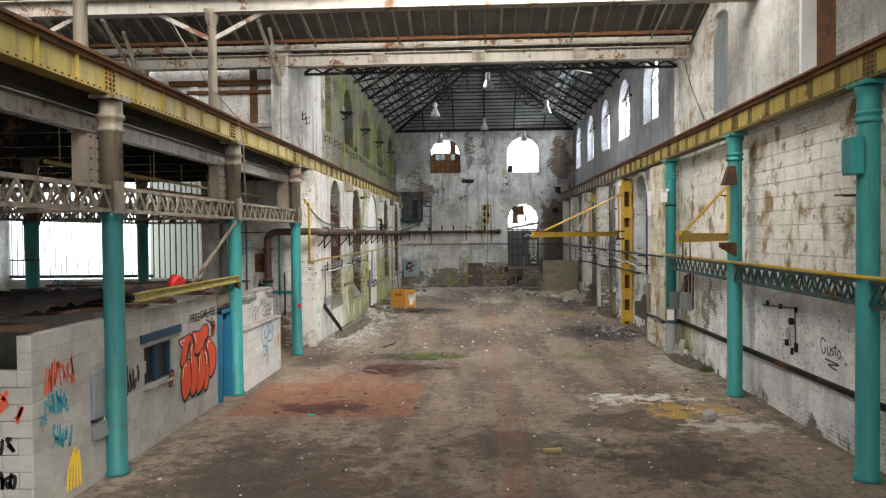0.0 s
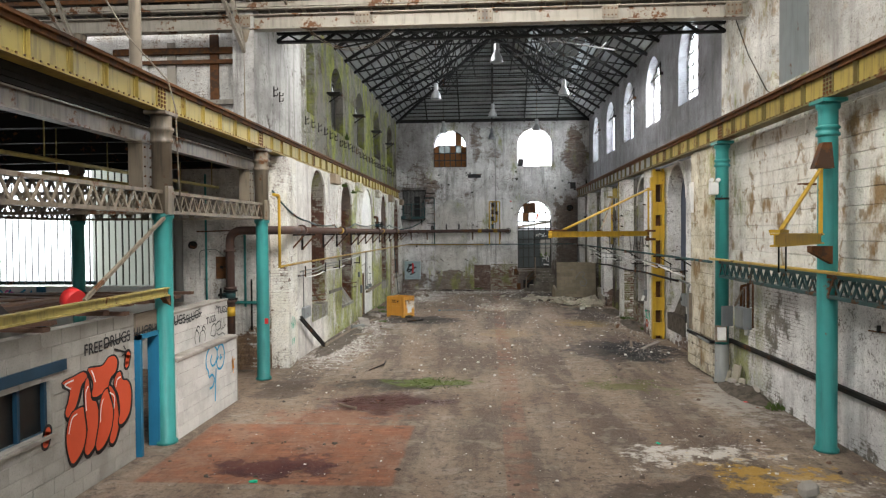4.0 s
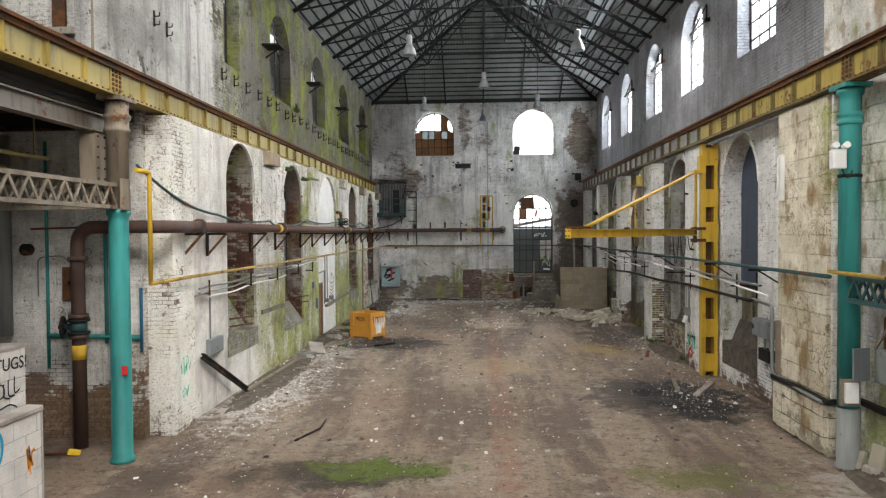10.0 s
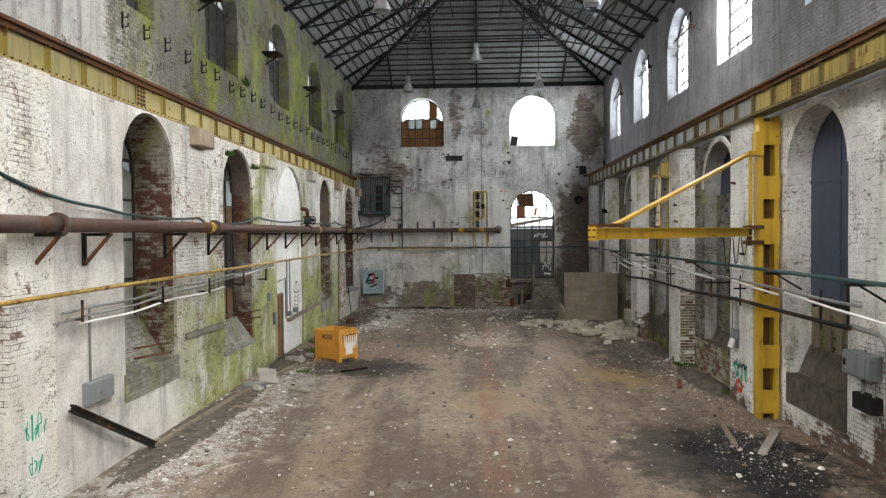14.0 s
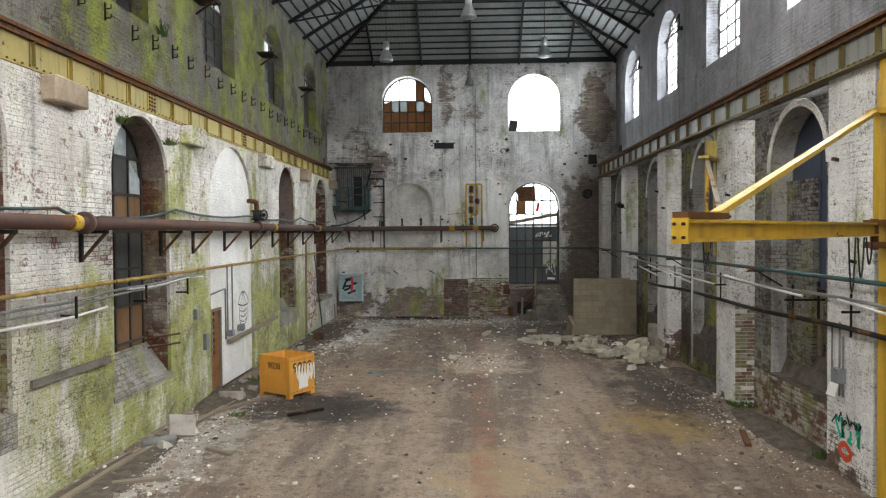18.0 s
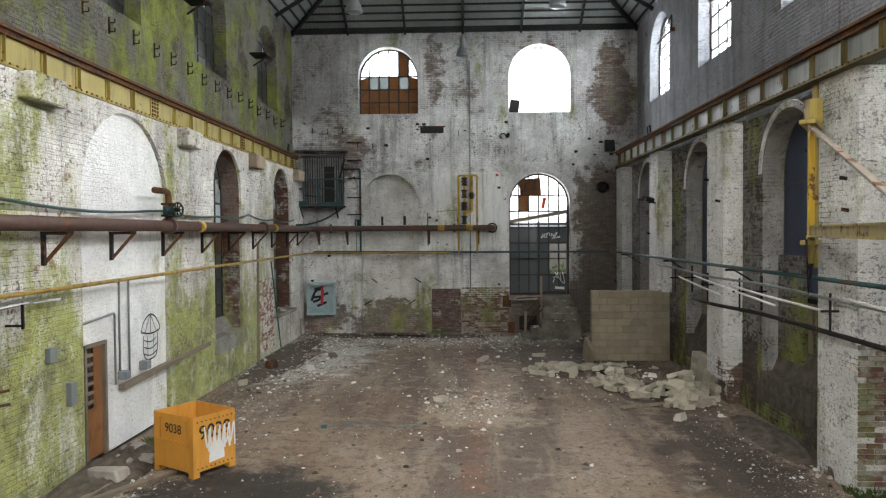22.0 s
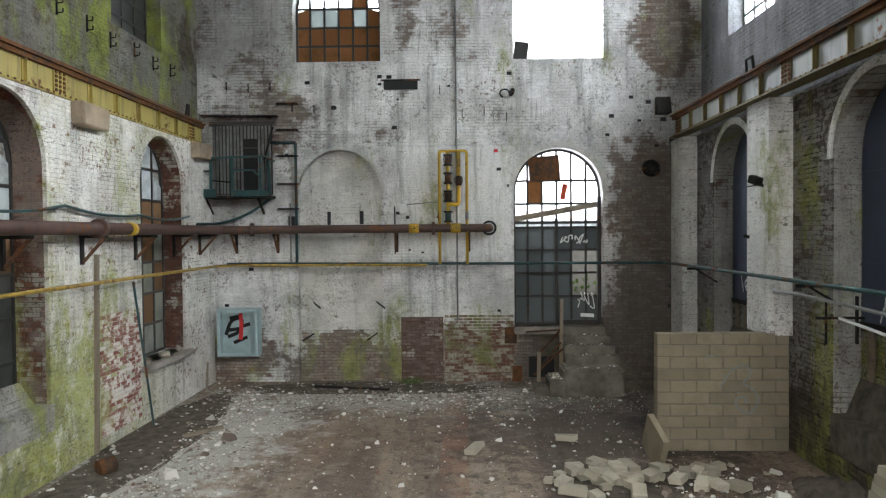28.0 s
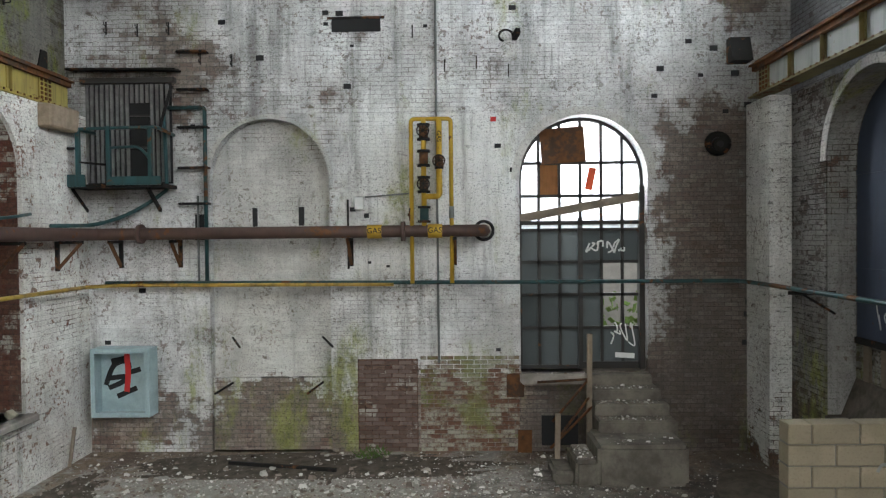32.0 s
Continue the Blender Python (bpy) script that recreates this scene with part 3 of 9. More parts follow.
M_fill_white = masonry("white_painted_infill", (0.86, 0.85, 0.83), (0.4, 0.38, 0.34), (0.5, 0.48, 0.45), bare=0.04, moss=0.62, grime=0.1, low=0.06, zone=(36.9, 38.6, 60, 61), joints=0.3, algae=(0.42, 0.41, 0.13), chip=0.05, dash=0.12, paint_b=(0.72, 0.71, 0.69))
M_blind = masonry("off_white_blind_arch", (0.72, 0.70, 0.66), (0.22, 0.15, 0.11), (0.34, 0.29, 0.24), bare=0.12, moss=0.2, grime=0.3, low=0.22, joints=0.4, chip=0.3, dash=0.25)
M_teal = painted_steel("teal_paint_on_iron", (0.035, 0.25, 0.235), 0.12, 0.45, 0.45)
M_teal_dark = painted_steel("dull_teal_paint_on_steel", (0.025, 0.075, 0.078), 0.42, 0.7)
M_girder_grey = painted_steel("pale_grey_web_paint", (0.24, 0.245, 0.23), 0.25, 0.6, 0.5)
M_olive = painted_steel("dark_olive_paint_on_steel", (0.15, 0.12, 0.04), 0.35, 0.6, 0.6)
M_yellow = painted_steel("faded_yellow_paint_on_steel", (0.36, 0.29, 0.085), 0.28, 0.65, 0.5)
M_yellow_dull = painted_steel("dirty_ochre_paint_on_steel", (0.36, 0.27, 0.065), 0.3, 0.75, 0.55)
M_yellow_jib = painted_steel("bright_yellow_paint_on_steel", (0.56, 0.35, 0.03), 0.22, 0.45, 0.5)
M_cream = painted_steel("grimy_cream_paint_on_iron", (0.22, 0.183, 0.135), 0.34, 0.8)
M_cream_beam = painted_steel("rusty_cream_beam", (0.33, 0.30, 0.25), 0.42, 0.45)
M_rust = painted_steel("rusty_brown_steel", (0.075, 0.045, 0.03), 0.75, 0.4, 0.75)
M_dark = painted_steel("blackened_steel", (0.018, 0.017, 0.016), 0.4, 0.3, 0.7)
M_pipe_grey = painted_steel("grey_galvanised_pipe", (0.22, 0.23, 0.22), 0.2, 0.3)
M_blue_panel = painted_steel("slate_blue_sheet", (0.055, 0.07, 0.11), 0.15, 0.35, 0.55)
M_navy = painted_steel("navy_paint", (0.015, 0.055, 0.10), 0.12, 0.3)
M_blue = painted_steel("bright_blue_paint", (0.02, 0.15, 0.27), 0.12, 0.3)
M_wood = timber("weathered_timber", (0.30, 0.25, 0.195), (0.145, 0.115, 0.088))
M_wood_orange = timber("raw_orange_board", (0.30, 0.135, 0.05), (0.15, 0.07, 0.03), 2)
M_wood_brown = timber("rotten_brown_board", (0.25, 0.145, 0.075), (0.12, 0.075, 0.045), 2)
M_corbel = plain("weathered_sandstone", (0.34, 0.27, 0.20), 0.92, 0, 0.6, 2.5, 0.6)
M_rubble_sill = plain("dirty_rubble_sill", (0.12, 0.104, 0.086), 0.95, 0, 0.8, 5.0, 1.0)
# grimy teal made darker still: the backlit columns' shade is in the paint
M_teal_shaded = painted_steel("shaded_grimy_teal_on_iron", (0.03, 0.165, 0.155), 0.28, 0.7, 0.5)
M_glass_dirty = plain("dirty_window_glass", (0.06, 0.064, 0.062), 0.3, 0, 0.7, 2.5, 0.05)
M_pane_black = plain("near_black_window_glass", (0.018, 0.019, 0.018), 0.35, 0, 0.6, 2.5, 0.05)
M_frame = painted_steel("dark_window_steel", (0.04, 0.037, 0.034), 0.25, 0.3)
M_pipe_brown = painted_steel("brown_painted_main", (0.085, 0.05, 0.04), 0.3, 0.4, 0.6)
M_step = plain("dirty_step_concrete", (0.19, 0.172, 0.145), 0.95, 0, 0.8, 2.2, 0.7)
M_pier = masonry("ochre_stained_stone", (0.80, 0.75, 0.62), (0.24, 0.19, 0.12), (0.36, 0.29, 0.19), bare=0.16, moss=0.2, grime=0.28, low=0.1, bw=0.8, bh=0.33, mortar=0.014, ochre=0.9, plaster=0.4, paint_b=(0.46, 0.40, 0.28))
M_conc = plain("stained_concrete", (0.33, 0.30, 0.27), 0.93, 0, 0.7, 1.6, 0.5)
M_board = concrete_block("white_blockwork", (0.36, 0.342, 0.312), (0.30, 0.288, 0.26))
M_board_white = concrete_block("chipped_white_blockwork", (0.56, 0.545, 0.515), (0.49, 0.475, 0.445))
M_block = concrete_block("cream_concrete_block", (0.265, 0.228, 0.165), (0.2, 0.172, 0.125))
M_block_pale = concrete_block("pale_broken_block", (0.46, 0.42, 0.34), (0.30, 0.27, 0.215))
M_mortar = plain("grey_mortar", (0.17, 0.16, 0.145), 0.95)
M_yellow_pipe = painted_steel("dirty_yellow_pipe_paint", (0.40, 0.26, 0.05), 0.3, 0.8, 0.55)
M_rope = plain("faded_blue_rope", (0.03, 0.15, 0.22), 0.8)
M_crate = painted_steel("orange_painted_board", (0.62, 0.29, 0.045), 0.05, 0.3, 0.6)
M_black = plain("black_paint", (0.012, 0.012, 0.013), 0.6, 0, 0.1)
M_white = plain("white_paint", (0.7, 0.7, 0.68), 0.6, 0, 0.2)
M_red = plain("red_paint", (0.55, 0.03, 0.03), 0.5, 0, 0.15)
M_spray_red = plain("orange_red_spray", (0.55, 0.085, 0.035), 0.7, 0, 0.12)
M_spray_teal = plain("teal_spray", (0.03, 0.27, 0.33), 0.7, 0, 0.1)
M_spray_blue = plain("blue_spray", (0.02, 0.24, 0.42), 0.7, 0, 0.1)
M_spray_green = plain("green_spray", (0.02, 0.42, 0.25), 0.7, 0, 0.1)
M_spray_yellow = plain("yellow_spray", (0.75, 0.5, 0.04), 0.7, 0, 0.1)
M_spray_orange = plain("orange_spray", (0.72, 0.27, 0.03), 0.7, 0, 0.1)
M_spray_pink = plain("pink_spray", (0.6, 0.12, 0.4), 0.7, 0, 0.1)
M_roof_dark = plain("dark_corrugated_sheet", (0.10, 0.094, 0.087), 0.7, 0, 0.5, 1.2, 0.1)
M_roof = plain("grey_corrugated_sheet", (0.20, 0.212, 0.21), 0.6, 0.0, 0.5, 0.7, 0.1)
M_roof_wood = plain("dark_roof_timber", (0.025, 0.023, 0.021), 0.9, 0, 0.4)
M_truss = plain("dark_grey_truss_steel", (0.024, 0.025, 0.025), 0.7, 0.2, 0.4)
M_box = plain("pale_blue_grey_enamel", (0.36, 0.46, 0.48), 0.5, 0, 0.35, 4.0)
M_lamp = plain("dull_aluminium", (0.27, 0.28, 0.285), 0.38, 0.8, 0.3)
M_grey_box = painted_steel("grey_enamelled_box", (0.19, 0.21, 0.215), 0.25, 0.3)

t = Tree("translucent_sheet", 0.6)
tr = t.t.nodes.new("ShaderNodeBsdfTranslucent")
mx = t.t.nodes.new("ShaderNodeMixShader")
x, y, z = t.split(t.pos())
tr.inputs[0].default_value = (0.46, 0.48, 0.475, 1)
mx.inputs[0].default_value = 0.75
t.done((0.62, 0.64, 0.63))
t.t.links.new(t.b.outputs[0], mx.inputs[1])
t.t.links.new(tr.outputs[0], mx.inputs[2])
t.t.links.new(mx.outputs[0], t.t.nodes["Material Output"].inputs[0])
M_sheet = t.m
M_cladding = M_sheet.copy()
M_cladding.name = "grey_green_cladding_sheet"
for n in M_cladding.node_tree.nodes:
    if n.type == "BSDF_TRANSLUCENT":
        n.inputs[0].default_value = (0.125, 0.13, 0.112, 1)
M_rooflight = M_sheet.copy()
M_rooflight.name = "grimy_rooflight_sheet"
for n in M_rooflight.node_tree.nodes:
    if n.type == "BSDF_TRANSLUCENT":
        n.inputs[0].default_value = (0.075, 0.085, 0.09, 1)


def floor_material():
    t = Tree("trodden_concrete_and_earth", 0.85)
    x, y, z = t.split(t.pos())
    big, mid, fine, grit = t.noise(0.22, detail=8, rough=0.65), t.noise(1.5, detail=7, rough=0.65), t.noise(9, detail=6), t.noise(60, detail=4)
    along = t.noise(1.0, t.join(t.mul(x, 0.9), t.mul(y, 0.13), 2.0), detail=7, rough=0.65)
    col = t.mix(t.step(big, 0.35, 0.65), (0.19, 0.134, 0.094), (0.275, 0.22, 0.17))
    col = t.mix(t.mul(t.step(along, 0.42, 0.6), 0.75), col, (0.08, 0.06, 0.048))
    col = t.mix(t.mul(t.step(mid, 0.5, 0.66), 0.6), col, (0.30, 0.265, 0.225))
    col = t.mix(t.mul(t.step(t.noise(4.2, detail=7, rough=0.72), 0.5, 0.64), 0.6), col, (0.07, 0.053, 0.042))
    col = t.mix(t.mul(t.step(fine, 0.52, 0.66), 0.5), col, (0.055, 0.043, 0.036))
    col = t.mix(t.mul(t.step(t.noise(24, detail=5, rough=0.7), 0.52, 0.62), 0.55), col, (0.06, 0.045, 0.036))
    col = t.mix(t.mul(t.step(grit, 0.54, 0.66), 0.45), col, (0.36, 0.31, 0.26))
    wx, wy = t.mul(t.math("SUBTRACT", t.noise(0.9, detail=8, rough=0.7), 0.5), 3.4), t.mul(t.math("SUBTRACT", t.noise(1.1, t.join(y, x, 4.0), detail=8, rough=0.7), 0.5), 3.4)
    patchy = t.noise(2.6, detail=8, rough=0.72)
    rough = t.step(mid, 0.3, 0.7, 0.7, 0.95)
    # stains, and dark patches for dim floor: centre, half sizes, colour, strength, raggedness, wetness
    stains = (
        (-3.2, 18.2, 1.6, 0.7, (0.21, 0.09, 0.05), 0.6, 1.2, 0.0),
        (-3.3, 15.0, 0.9, 0.6, (0.06, 0.018, 0.018), 0.85, 0.9, 0.2),
        (-3.3, 14.7, 0.9, 0.35, (0.05, 0.016, 0.016), 0.85, 1.2, 0.1),
        (-2.4, 19.35, 1.3, 0.85, (0.05, 0.016, 0.013), 0.95, 0.3, 0.5),
        # these two darken the near west floor by colour, where lamps overlight it
        (-3.4, 10.2, 2.6, 3.0, (0.055, 0.042, 0.033), 0.75, 1.6, 0.0),
        (-4.9, 20.8, 0.8, 1.4, (0.05, 0.04, 0.032), 0.6, 1.4, 0.0),
        (-2.1, 21.3, 1.5, 0.75, (0.028, 0.025, 0.018), 0.85, 0.5, 0.3),
        (-1.5, 21.55, 1.1, 0.35, (0.09, 0.12, 0.018), 0.8, 1.4, 0.0),
        (3.4, 21.2, 1.0, 0.7, (0.10, 0.11, 0.028), 0.65, 1.6, 0.0),
        (4.0, 26.6, 1.7, 2.0, (0.045, 0.04, 0.036), 0.8, 0.9, 0.0),
        (4.8, 26.2, 1.15, 2.0, (0.010, 0.010, 0.011), 0.95, 0.45, 0.15),
        (-2.9, 34.1, 1.7, 1.5, (0.026, 0.024, 0.021), 0.9, 0.5, 0.1),
        (4.0, 32.9, 1.2, 1.1, (0.26, 0.18, 0.06), 0.6, 1.2, 0.0),
        (0.8, 30.2, 1.0, 1.2, (0.27, 0.205, 0.125), 0.6, 1.2, 0.0),
        (0.6, 39.0, 1.1, 1.8, (0.37, 0.31, 0.24), 0.6, 1.2, 0.0),
        (3.6, 16.0, 1.1, 0.5, (0.66, 0.63, 0.58), 0.7, 3.4, 0.0),
        (4.8, 13.8, 0.9, 0.7, (0.55, 0.52, 0.47), 0.6, 3.6, 0.0),
        (4.3, 15.0, 0.95, 0.65, (0.42, 0.25, 0.04), 0.75, 3.4, 0.0),
        (5.3, 19.8, 0.7, 2.0, (0.40, 0.38, 0.34), 0.5, 2.6, 0.0),
        (3.2, 11.6, 1.6, 1.2, (0.035, 0.029, 0.025), 0.7, 1.6, 0.0),
        (0.6, 12.4, 1.8, 1.2, (0.045, 0.035, 0.028), 0.65, 1.2, 0.0),
        (2.6, 14.0, 1.2, 0.6, (0.04, 0.032, 0.027), 0.65, 0.9, 0.0),
        (-4.8, 26.5, 0.9, 3.2, (0.46, 0.44, 0.41), 0.6, 2.4, 0.0),
        (-4.6, 31.5, 1.0, 3.0, (0.36, 0.34, 0.31), 0.6, 2.2, 0.0),
        (-4.2, 45.4, 1.9, 3.8, (0.45, 0.44, 0.41), 0.75, 1.2, 0.0),
        (0.0, 48.6, 5.5, 1.6, (0.33, 0.32, 0.29), 0.7, 1.2, 0.0),
        (4.6, 36.0, 0.9, 3.5, (0.04, 0.035, 0.031), 0.75, 1.0, 0.0),
        # these two paint the weak light of the far east floor as dark colour
        (3.0, 45.8, 2.8, 3.6, (0.05, 0.042, 0.036), 0.7, 1.6, 0.0),
        (5.0, 47.0, 1.2, 2.5, (0.035, 0.03, 0.027), 0.8, 0.8, 0.0),
    )
    # rust-red brick paving let into the slab, with straight edges
    ex, ey = t.add(x, t.mul(wx, 0.05)), t.add(y, t.mul(wy, 0.05))
    paved = t.mul(t.mul(t.step(ex, -5.4, -5.3), t.step(ex, -1.45, -1.35, 1.0, 0.0)), t.mul(t.step(ey, 14.2, 14.3), t.step(ey, 17.5, 17.6, 1.0, 0.0)))
    tone, seam = t.bricks(t.join(x, y, 0.0), 0.24, 0.12, 0.01)
    red = t.mix(tone, (0.20, 0.075, 0.04), (0.27, 0.115, 0.06))
    red = t.mix(t.mul(seam, 0.5), red, (0.08, 0.04, 0.03))
    red = t.mix(t.mul(t.step(patchy, 0.57, 0.66), 0.8), red, (0.05, 0.026, 0.02))
    col = t.mix(t.mul(paved, t.step(mid, 0.36, 0.56, 0.9, 0.55)), col, red)
    for cx, cy, rx, ry, c, k, soft, wet in stains:
        dx = t.mul(t.add(t.math("SUBTRACT", x, cx), wx), 1 / rx)
        dy = t.mul(t.add(t.math("SUBTRACT", y, cy), wy), 1 / ry)
        d = t.math("SQRT", t.add(t.mul(dx, dx), t.mul(dy, dy)))
        d = t.add(d, t.mul(t.math("SUBTRACT", patchy, 0.5), soft * 2.2))
        m = t.mul(t.step(d, 1.16, 0.72 - 0.15 * soft), k)
        col = t.mix(m, col, c)
        if wet:
            rough = t.math("SUBTRACT", rough, t.mul(m, wet))
    col = t.mix(t.mul(t.step(t.noise(45, detail=4, rough=0.7), 0.6, 0.66), 0.6), col, (0.04, 0.032, 0.027))
    tiny = t.mul(t.step(t.cells(16.0), 0.10, 0.05), t.step(t.noise(1.3, detail=5), 0.42, 0.6))
    col = t.mix(t.mul(tiny, 0.75), col, (0.5, 0.47, 0.43))
    speck = t.step(t.cells(7.0), 0.12, 0.06)
    col = t.mix(t.mul(speck, t.mul(t.step(t.noise(0.6, detail=4), 0.48, 0.6), 0.8)), col, (0.45, 0.42, 0.38))
    # brick-lined strip and long joints in the slab
    strip = t.mul(t.step(x, 0.28, 0.32), t.step(x, 0.74, 0.78, 1.0, 0.0))
    col = t.mix(t.mul(strip, t.mul(t.step(mid, 0.4, 0.62), 0.55)), col, (0.21, 0.10, 0.065))
    t.bump(t.add(t.add(t.mul(fine, 0.6), t.mul(grit, 0.3)), t.mul(mid, 0.8)), 0.9, 0.04)
    return t.done(col, rough)


M_floor = floor_material()


def pane_material():
    t = Tree("dusty_window_pane", 0.25)
    tr = t.t.nodes.new("ShaderNodeBsdfTranslucent")
    clear = t.t.nodes.new("ShaderNodeBsdfTransparent")
    a, b = t.t.nodes.new("ShaderNodeMixShader"), t.t.nodes.new("ShaderNodeMixShader")
    dust = t.step(t.add(t.mul(t.random(), 0.35), t.noise(3.0, detail=5)), 0.3, 1.0, 0.25, 0.85)
    tr.inputs[0].default_value = (0.82, 0.85, 0.86, 1)
    t.done((0.4, 0.43, 0.43))
    a.inputs[0].default_value = 0.8
    t.put(b.inputs[0], dust)
    t.t.links.new(t.b.outputs[0], a.inputs[1])
    t.t.links.new(tr.outputs[0], a.inputs[2])
    t.t.links.new(clear.outputs[0], b.inputs[1])
    t.t.links.new(a.outputs[0], b.inputs[2])
    t.t.links.new(b.outputs[0], t.t.nodes["Material Output"].inputs[0])
    return t.m


M_pane = pane_material()
M_pane_grimy = M_pane.copy()
M_pane_grimy.name = "grimy_backlit_pane"
for n in M_pane_grimy.node_tree.nodes:
    if n.type == "BSDF_TRANSLUCENT":
        n.inputs[0].default_value = (0.085, 0.092, 0.09, 1)
    if n.type == "BSDF_PRINCIPLED":
        n.inputs["Base Color"].default_value = (0.10, 0.11, 0.11, 1)
    if n.type == "MAP_RANGE":
        n.inputs[3].default_value, n.inputs[4].default_value = 0.9, 1.0


def glow_material(name, colour, power):
    m = bpy.data.materials.new(name)
    m.use_nodes = True
    n = m.node_tree.nodes
    e = n.new("ShaderNodeEmission")
    e.inputs[0].default_value, e.inputs[1].default_value = (*colour, 1), power
    m.node_tree.links.new(e.outputs[0], n["Material Output"].inputs[0])
    return m


M_sky = glow_material("overcast_sky_backdrop", (0.95, 0.98, 1.0), 1.6)
M_sky_dim = glow_material("dim_sky_glow_backdrop", (0.9, 0.95, 0.95), 0.07)

# ---- the large structure ----
YE = 50.2                      # face of the end wall
XL, XR = -5.6, 6.2             # faces of the lower side walls
XLU, XRU = -5.95, 6.6          # faces of the upper side walls
EAVE, RIDGE, XC = 11.05, 14.85, 0.33
LEFT_ARCH = {"a1": (26.25, 28.3, 1.35, 4.85, 1.03), "a2": (30.9, 33.1, 0.95, 4.7, 1.1), "a4": (41.05, 43.1, 1.15, 4.78, 1.03), "a5": (46.2, 48.35, 1.15, 4.75, 1.06)}
BLIND = (35.25, 38.45, 0.0, 4.24, 1.58)
RIGHT_ARCH = [(c - 1.1, c + 1.1, s, 4.78, 1.1) for c, s in ((27.5, 0.95), (32.45, 0.85), (37.35, 0.9), (42.15, 0.95), (47.15, 1.1))]
LEFT_WIN = [(c - 1.12, c + 1.12, 7.78, 9.2, 1.12) for c in (27.1, 32.0, 37.05, 42.0, 47.0)]
LEFT_WIN[0] = (27.2, 28.3, 7.82, 9.75, 0.55)
RIGHT_WIN = [(c - 1.15, c + 1.15, 8.0, 9.48, 1.15) for c in (27.65, 32.6, 37.4, 42.35, 47.3)]
END_DOOR = (1.97, 4.17, 1.38, 4.72, 1.1)
END_WIN = [(-3.52, -1.33, 8.02, 9.36, 1.1), (1.98, 4.2, 8.02, 9.36, 1.12)]
END_BLIND = (-3.45, -1.33, 0.0, 4.75, 1.08)


def structure(name, bm, material, label, category="wall"):
    return solid(name, bm, material, label, category, kind="structure")


structure("ground", made(box, -400, 400, -400, 400, -0.4, -0.3), M_conc, "flat yard outside the works", "ground")
structure("floor", made(box, -16.6, 7.3, -8.5, 51.0, -0.3, 0.0), M_floor, "brown trodden concrete floor with rust and oil stains", "floor")

wall_west_lower = structure("wall_west_lower", made(wall_panel, "y", XL, -6.5, 23.3, YE, 0, 5.9, [*LEFT_ARCH.values(), BLIND]), M_left, "whitewashed brick wall, peeling and green with algae")
structure("wall_west_pier", made(box, -6.05, -5.5, 23.2, 24.15, 0, 5.88), M_white_brick, "whitewashed brick pier at the wall's end")
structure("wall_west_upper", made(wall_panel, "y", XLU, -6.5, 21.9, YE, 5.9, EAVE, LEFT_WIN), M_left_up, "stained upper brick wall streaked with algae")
wall_east_lower = structure("wall_east_lower", made(wall_panel, "y", XR, 7.15, 29.8, YE, 0, 5.95, RIGHT_ARCH[1:]), M_bay, "dirty whitewashed brick wall with arched bays, recess shade in its colour")
structure("wall_east_first_bay", made(wall_panel, "y", XR, 7.15, 24.3, 29.8, 0, 5.95, RIGHT_ARCH[:1]), M_pier_white, "white limewashed brick bay with one arch")
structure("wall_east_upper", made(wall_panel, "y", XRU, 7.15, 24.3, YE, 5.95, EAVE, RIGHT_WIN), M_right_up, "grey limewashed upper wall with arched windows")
structure("wall_east_stone", made(wall_panel, "y", XR, 7.15, -8, 22.3, 0, 5.95), M_stone, "whitewashed stone block wall with ochre stains")
structure("wall_east_plaster", made(box, 6.165, 6.21, -8, 22.27, 0, 2.645), M_plaster_low, "stained pale plaster over the foot of the stone wall")
structure("wall_east_stone_upper", made(wall_panel, "y", XRU, 7.15, 18.1, 24.3, 5.95, 11.6, [(18.9, 20.75, 7.0, 9.05, 0.7)]), M_stone, "patchy stone upper wall with a boarded arch")
structure("wall_east_render", made(wall_panel, "y", 6.25, 7.15, -8, 18.1, 5.95, 11.6, [(12.75, 14.05, 6.6, 10.6, 0.4)]), M_render, "grey rendered upper wall")
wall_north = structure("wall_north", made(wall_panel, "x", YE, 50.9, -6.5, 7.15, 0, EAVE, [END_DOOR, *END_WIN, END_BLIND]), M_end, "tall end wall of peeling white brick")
# assumed wall out of view; its openings are there to hold the south lamps
structure("wall_south", made(wall_panel, "x", -8.0, -8.6, -16.6, 7.15, 0, 11.6, [(-4.5, 5.0, 0, 5.0, 0), (-4.5, 5.0, 6.5, 9.5, 0), (-15, -7, 1.0, 5, 0)]), M_render, "unseen gable behind the hall, its openings made for lamps")

# piers that carry the right-hand girder
for y0, y1, z0, x0 in ((29.25, 30.5, 0, 5.8), (34.3, 35.4, 0, 5.8), (39.4, 40.4, 0.5, 5.8), (44.5, 45.4, 1.95, 5.8), (49.3, YE, 0, 5.85)):
    bm = bmesh.new()
    box(bm, x0, XR, y0, y1, z0, 5.93)
    if 0 < z0 < 1:
        box(bm, 5.95, XR, y0 + 0.1, y1 - 0.05, 0, z0)
    structure("wall_pier", bm, M_pier_white, "whitewashed brick pier under the crane girder")
bm = bmesh.new()
box(bm, 5.75, 6.4, 22.3, 24.3, 0.9, 5.93)
box(bm, 5.68, 6.4, 22.25, 24.36, 0, 0.9)
soften(bm, 0.06, 2)
structure("wall_stone_pier", bm, M_pier, "rounded stone pier, whitewashed and ochre-stained")

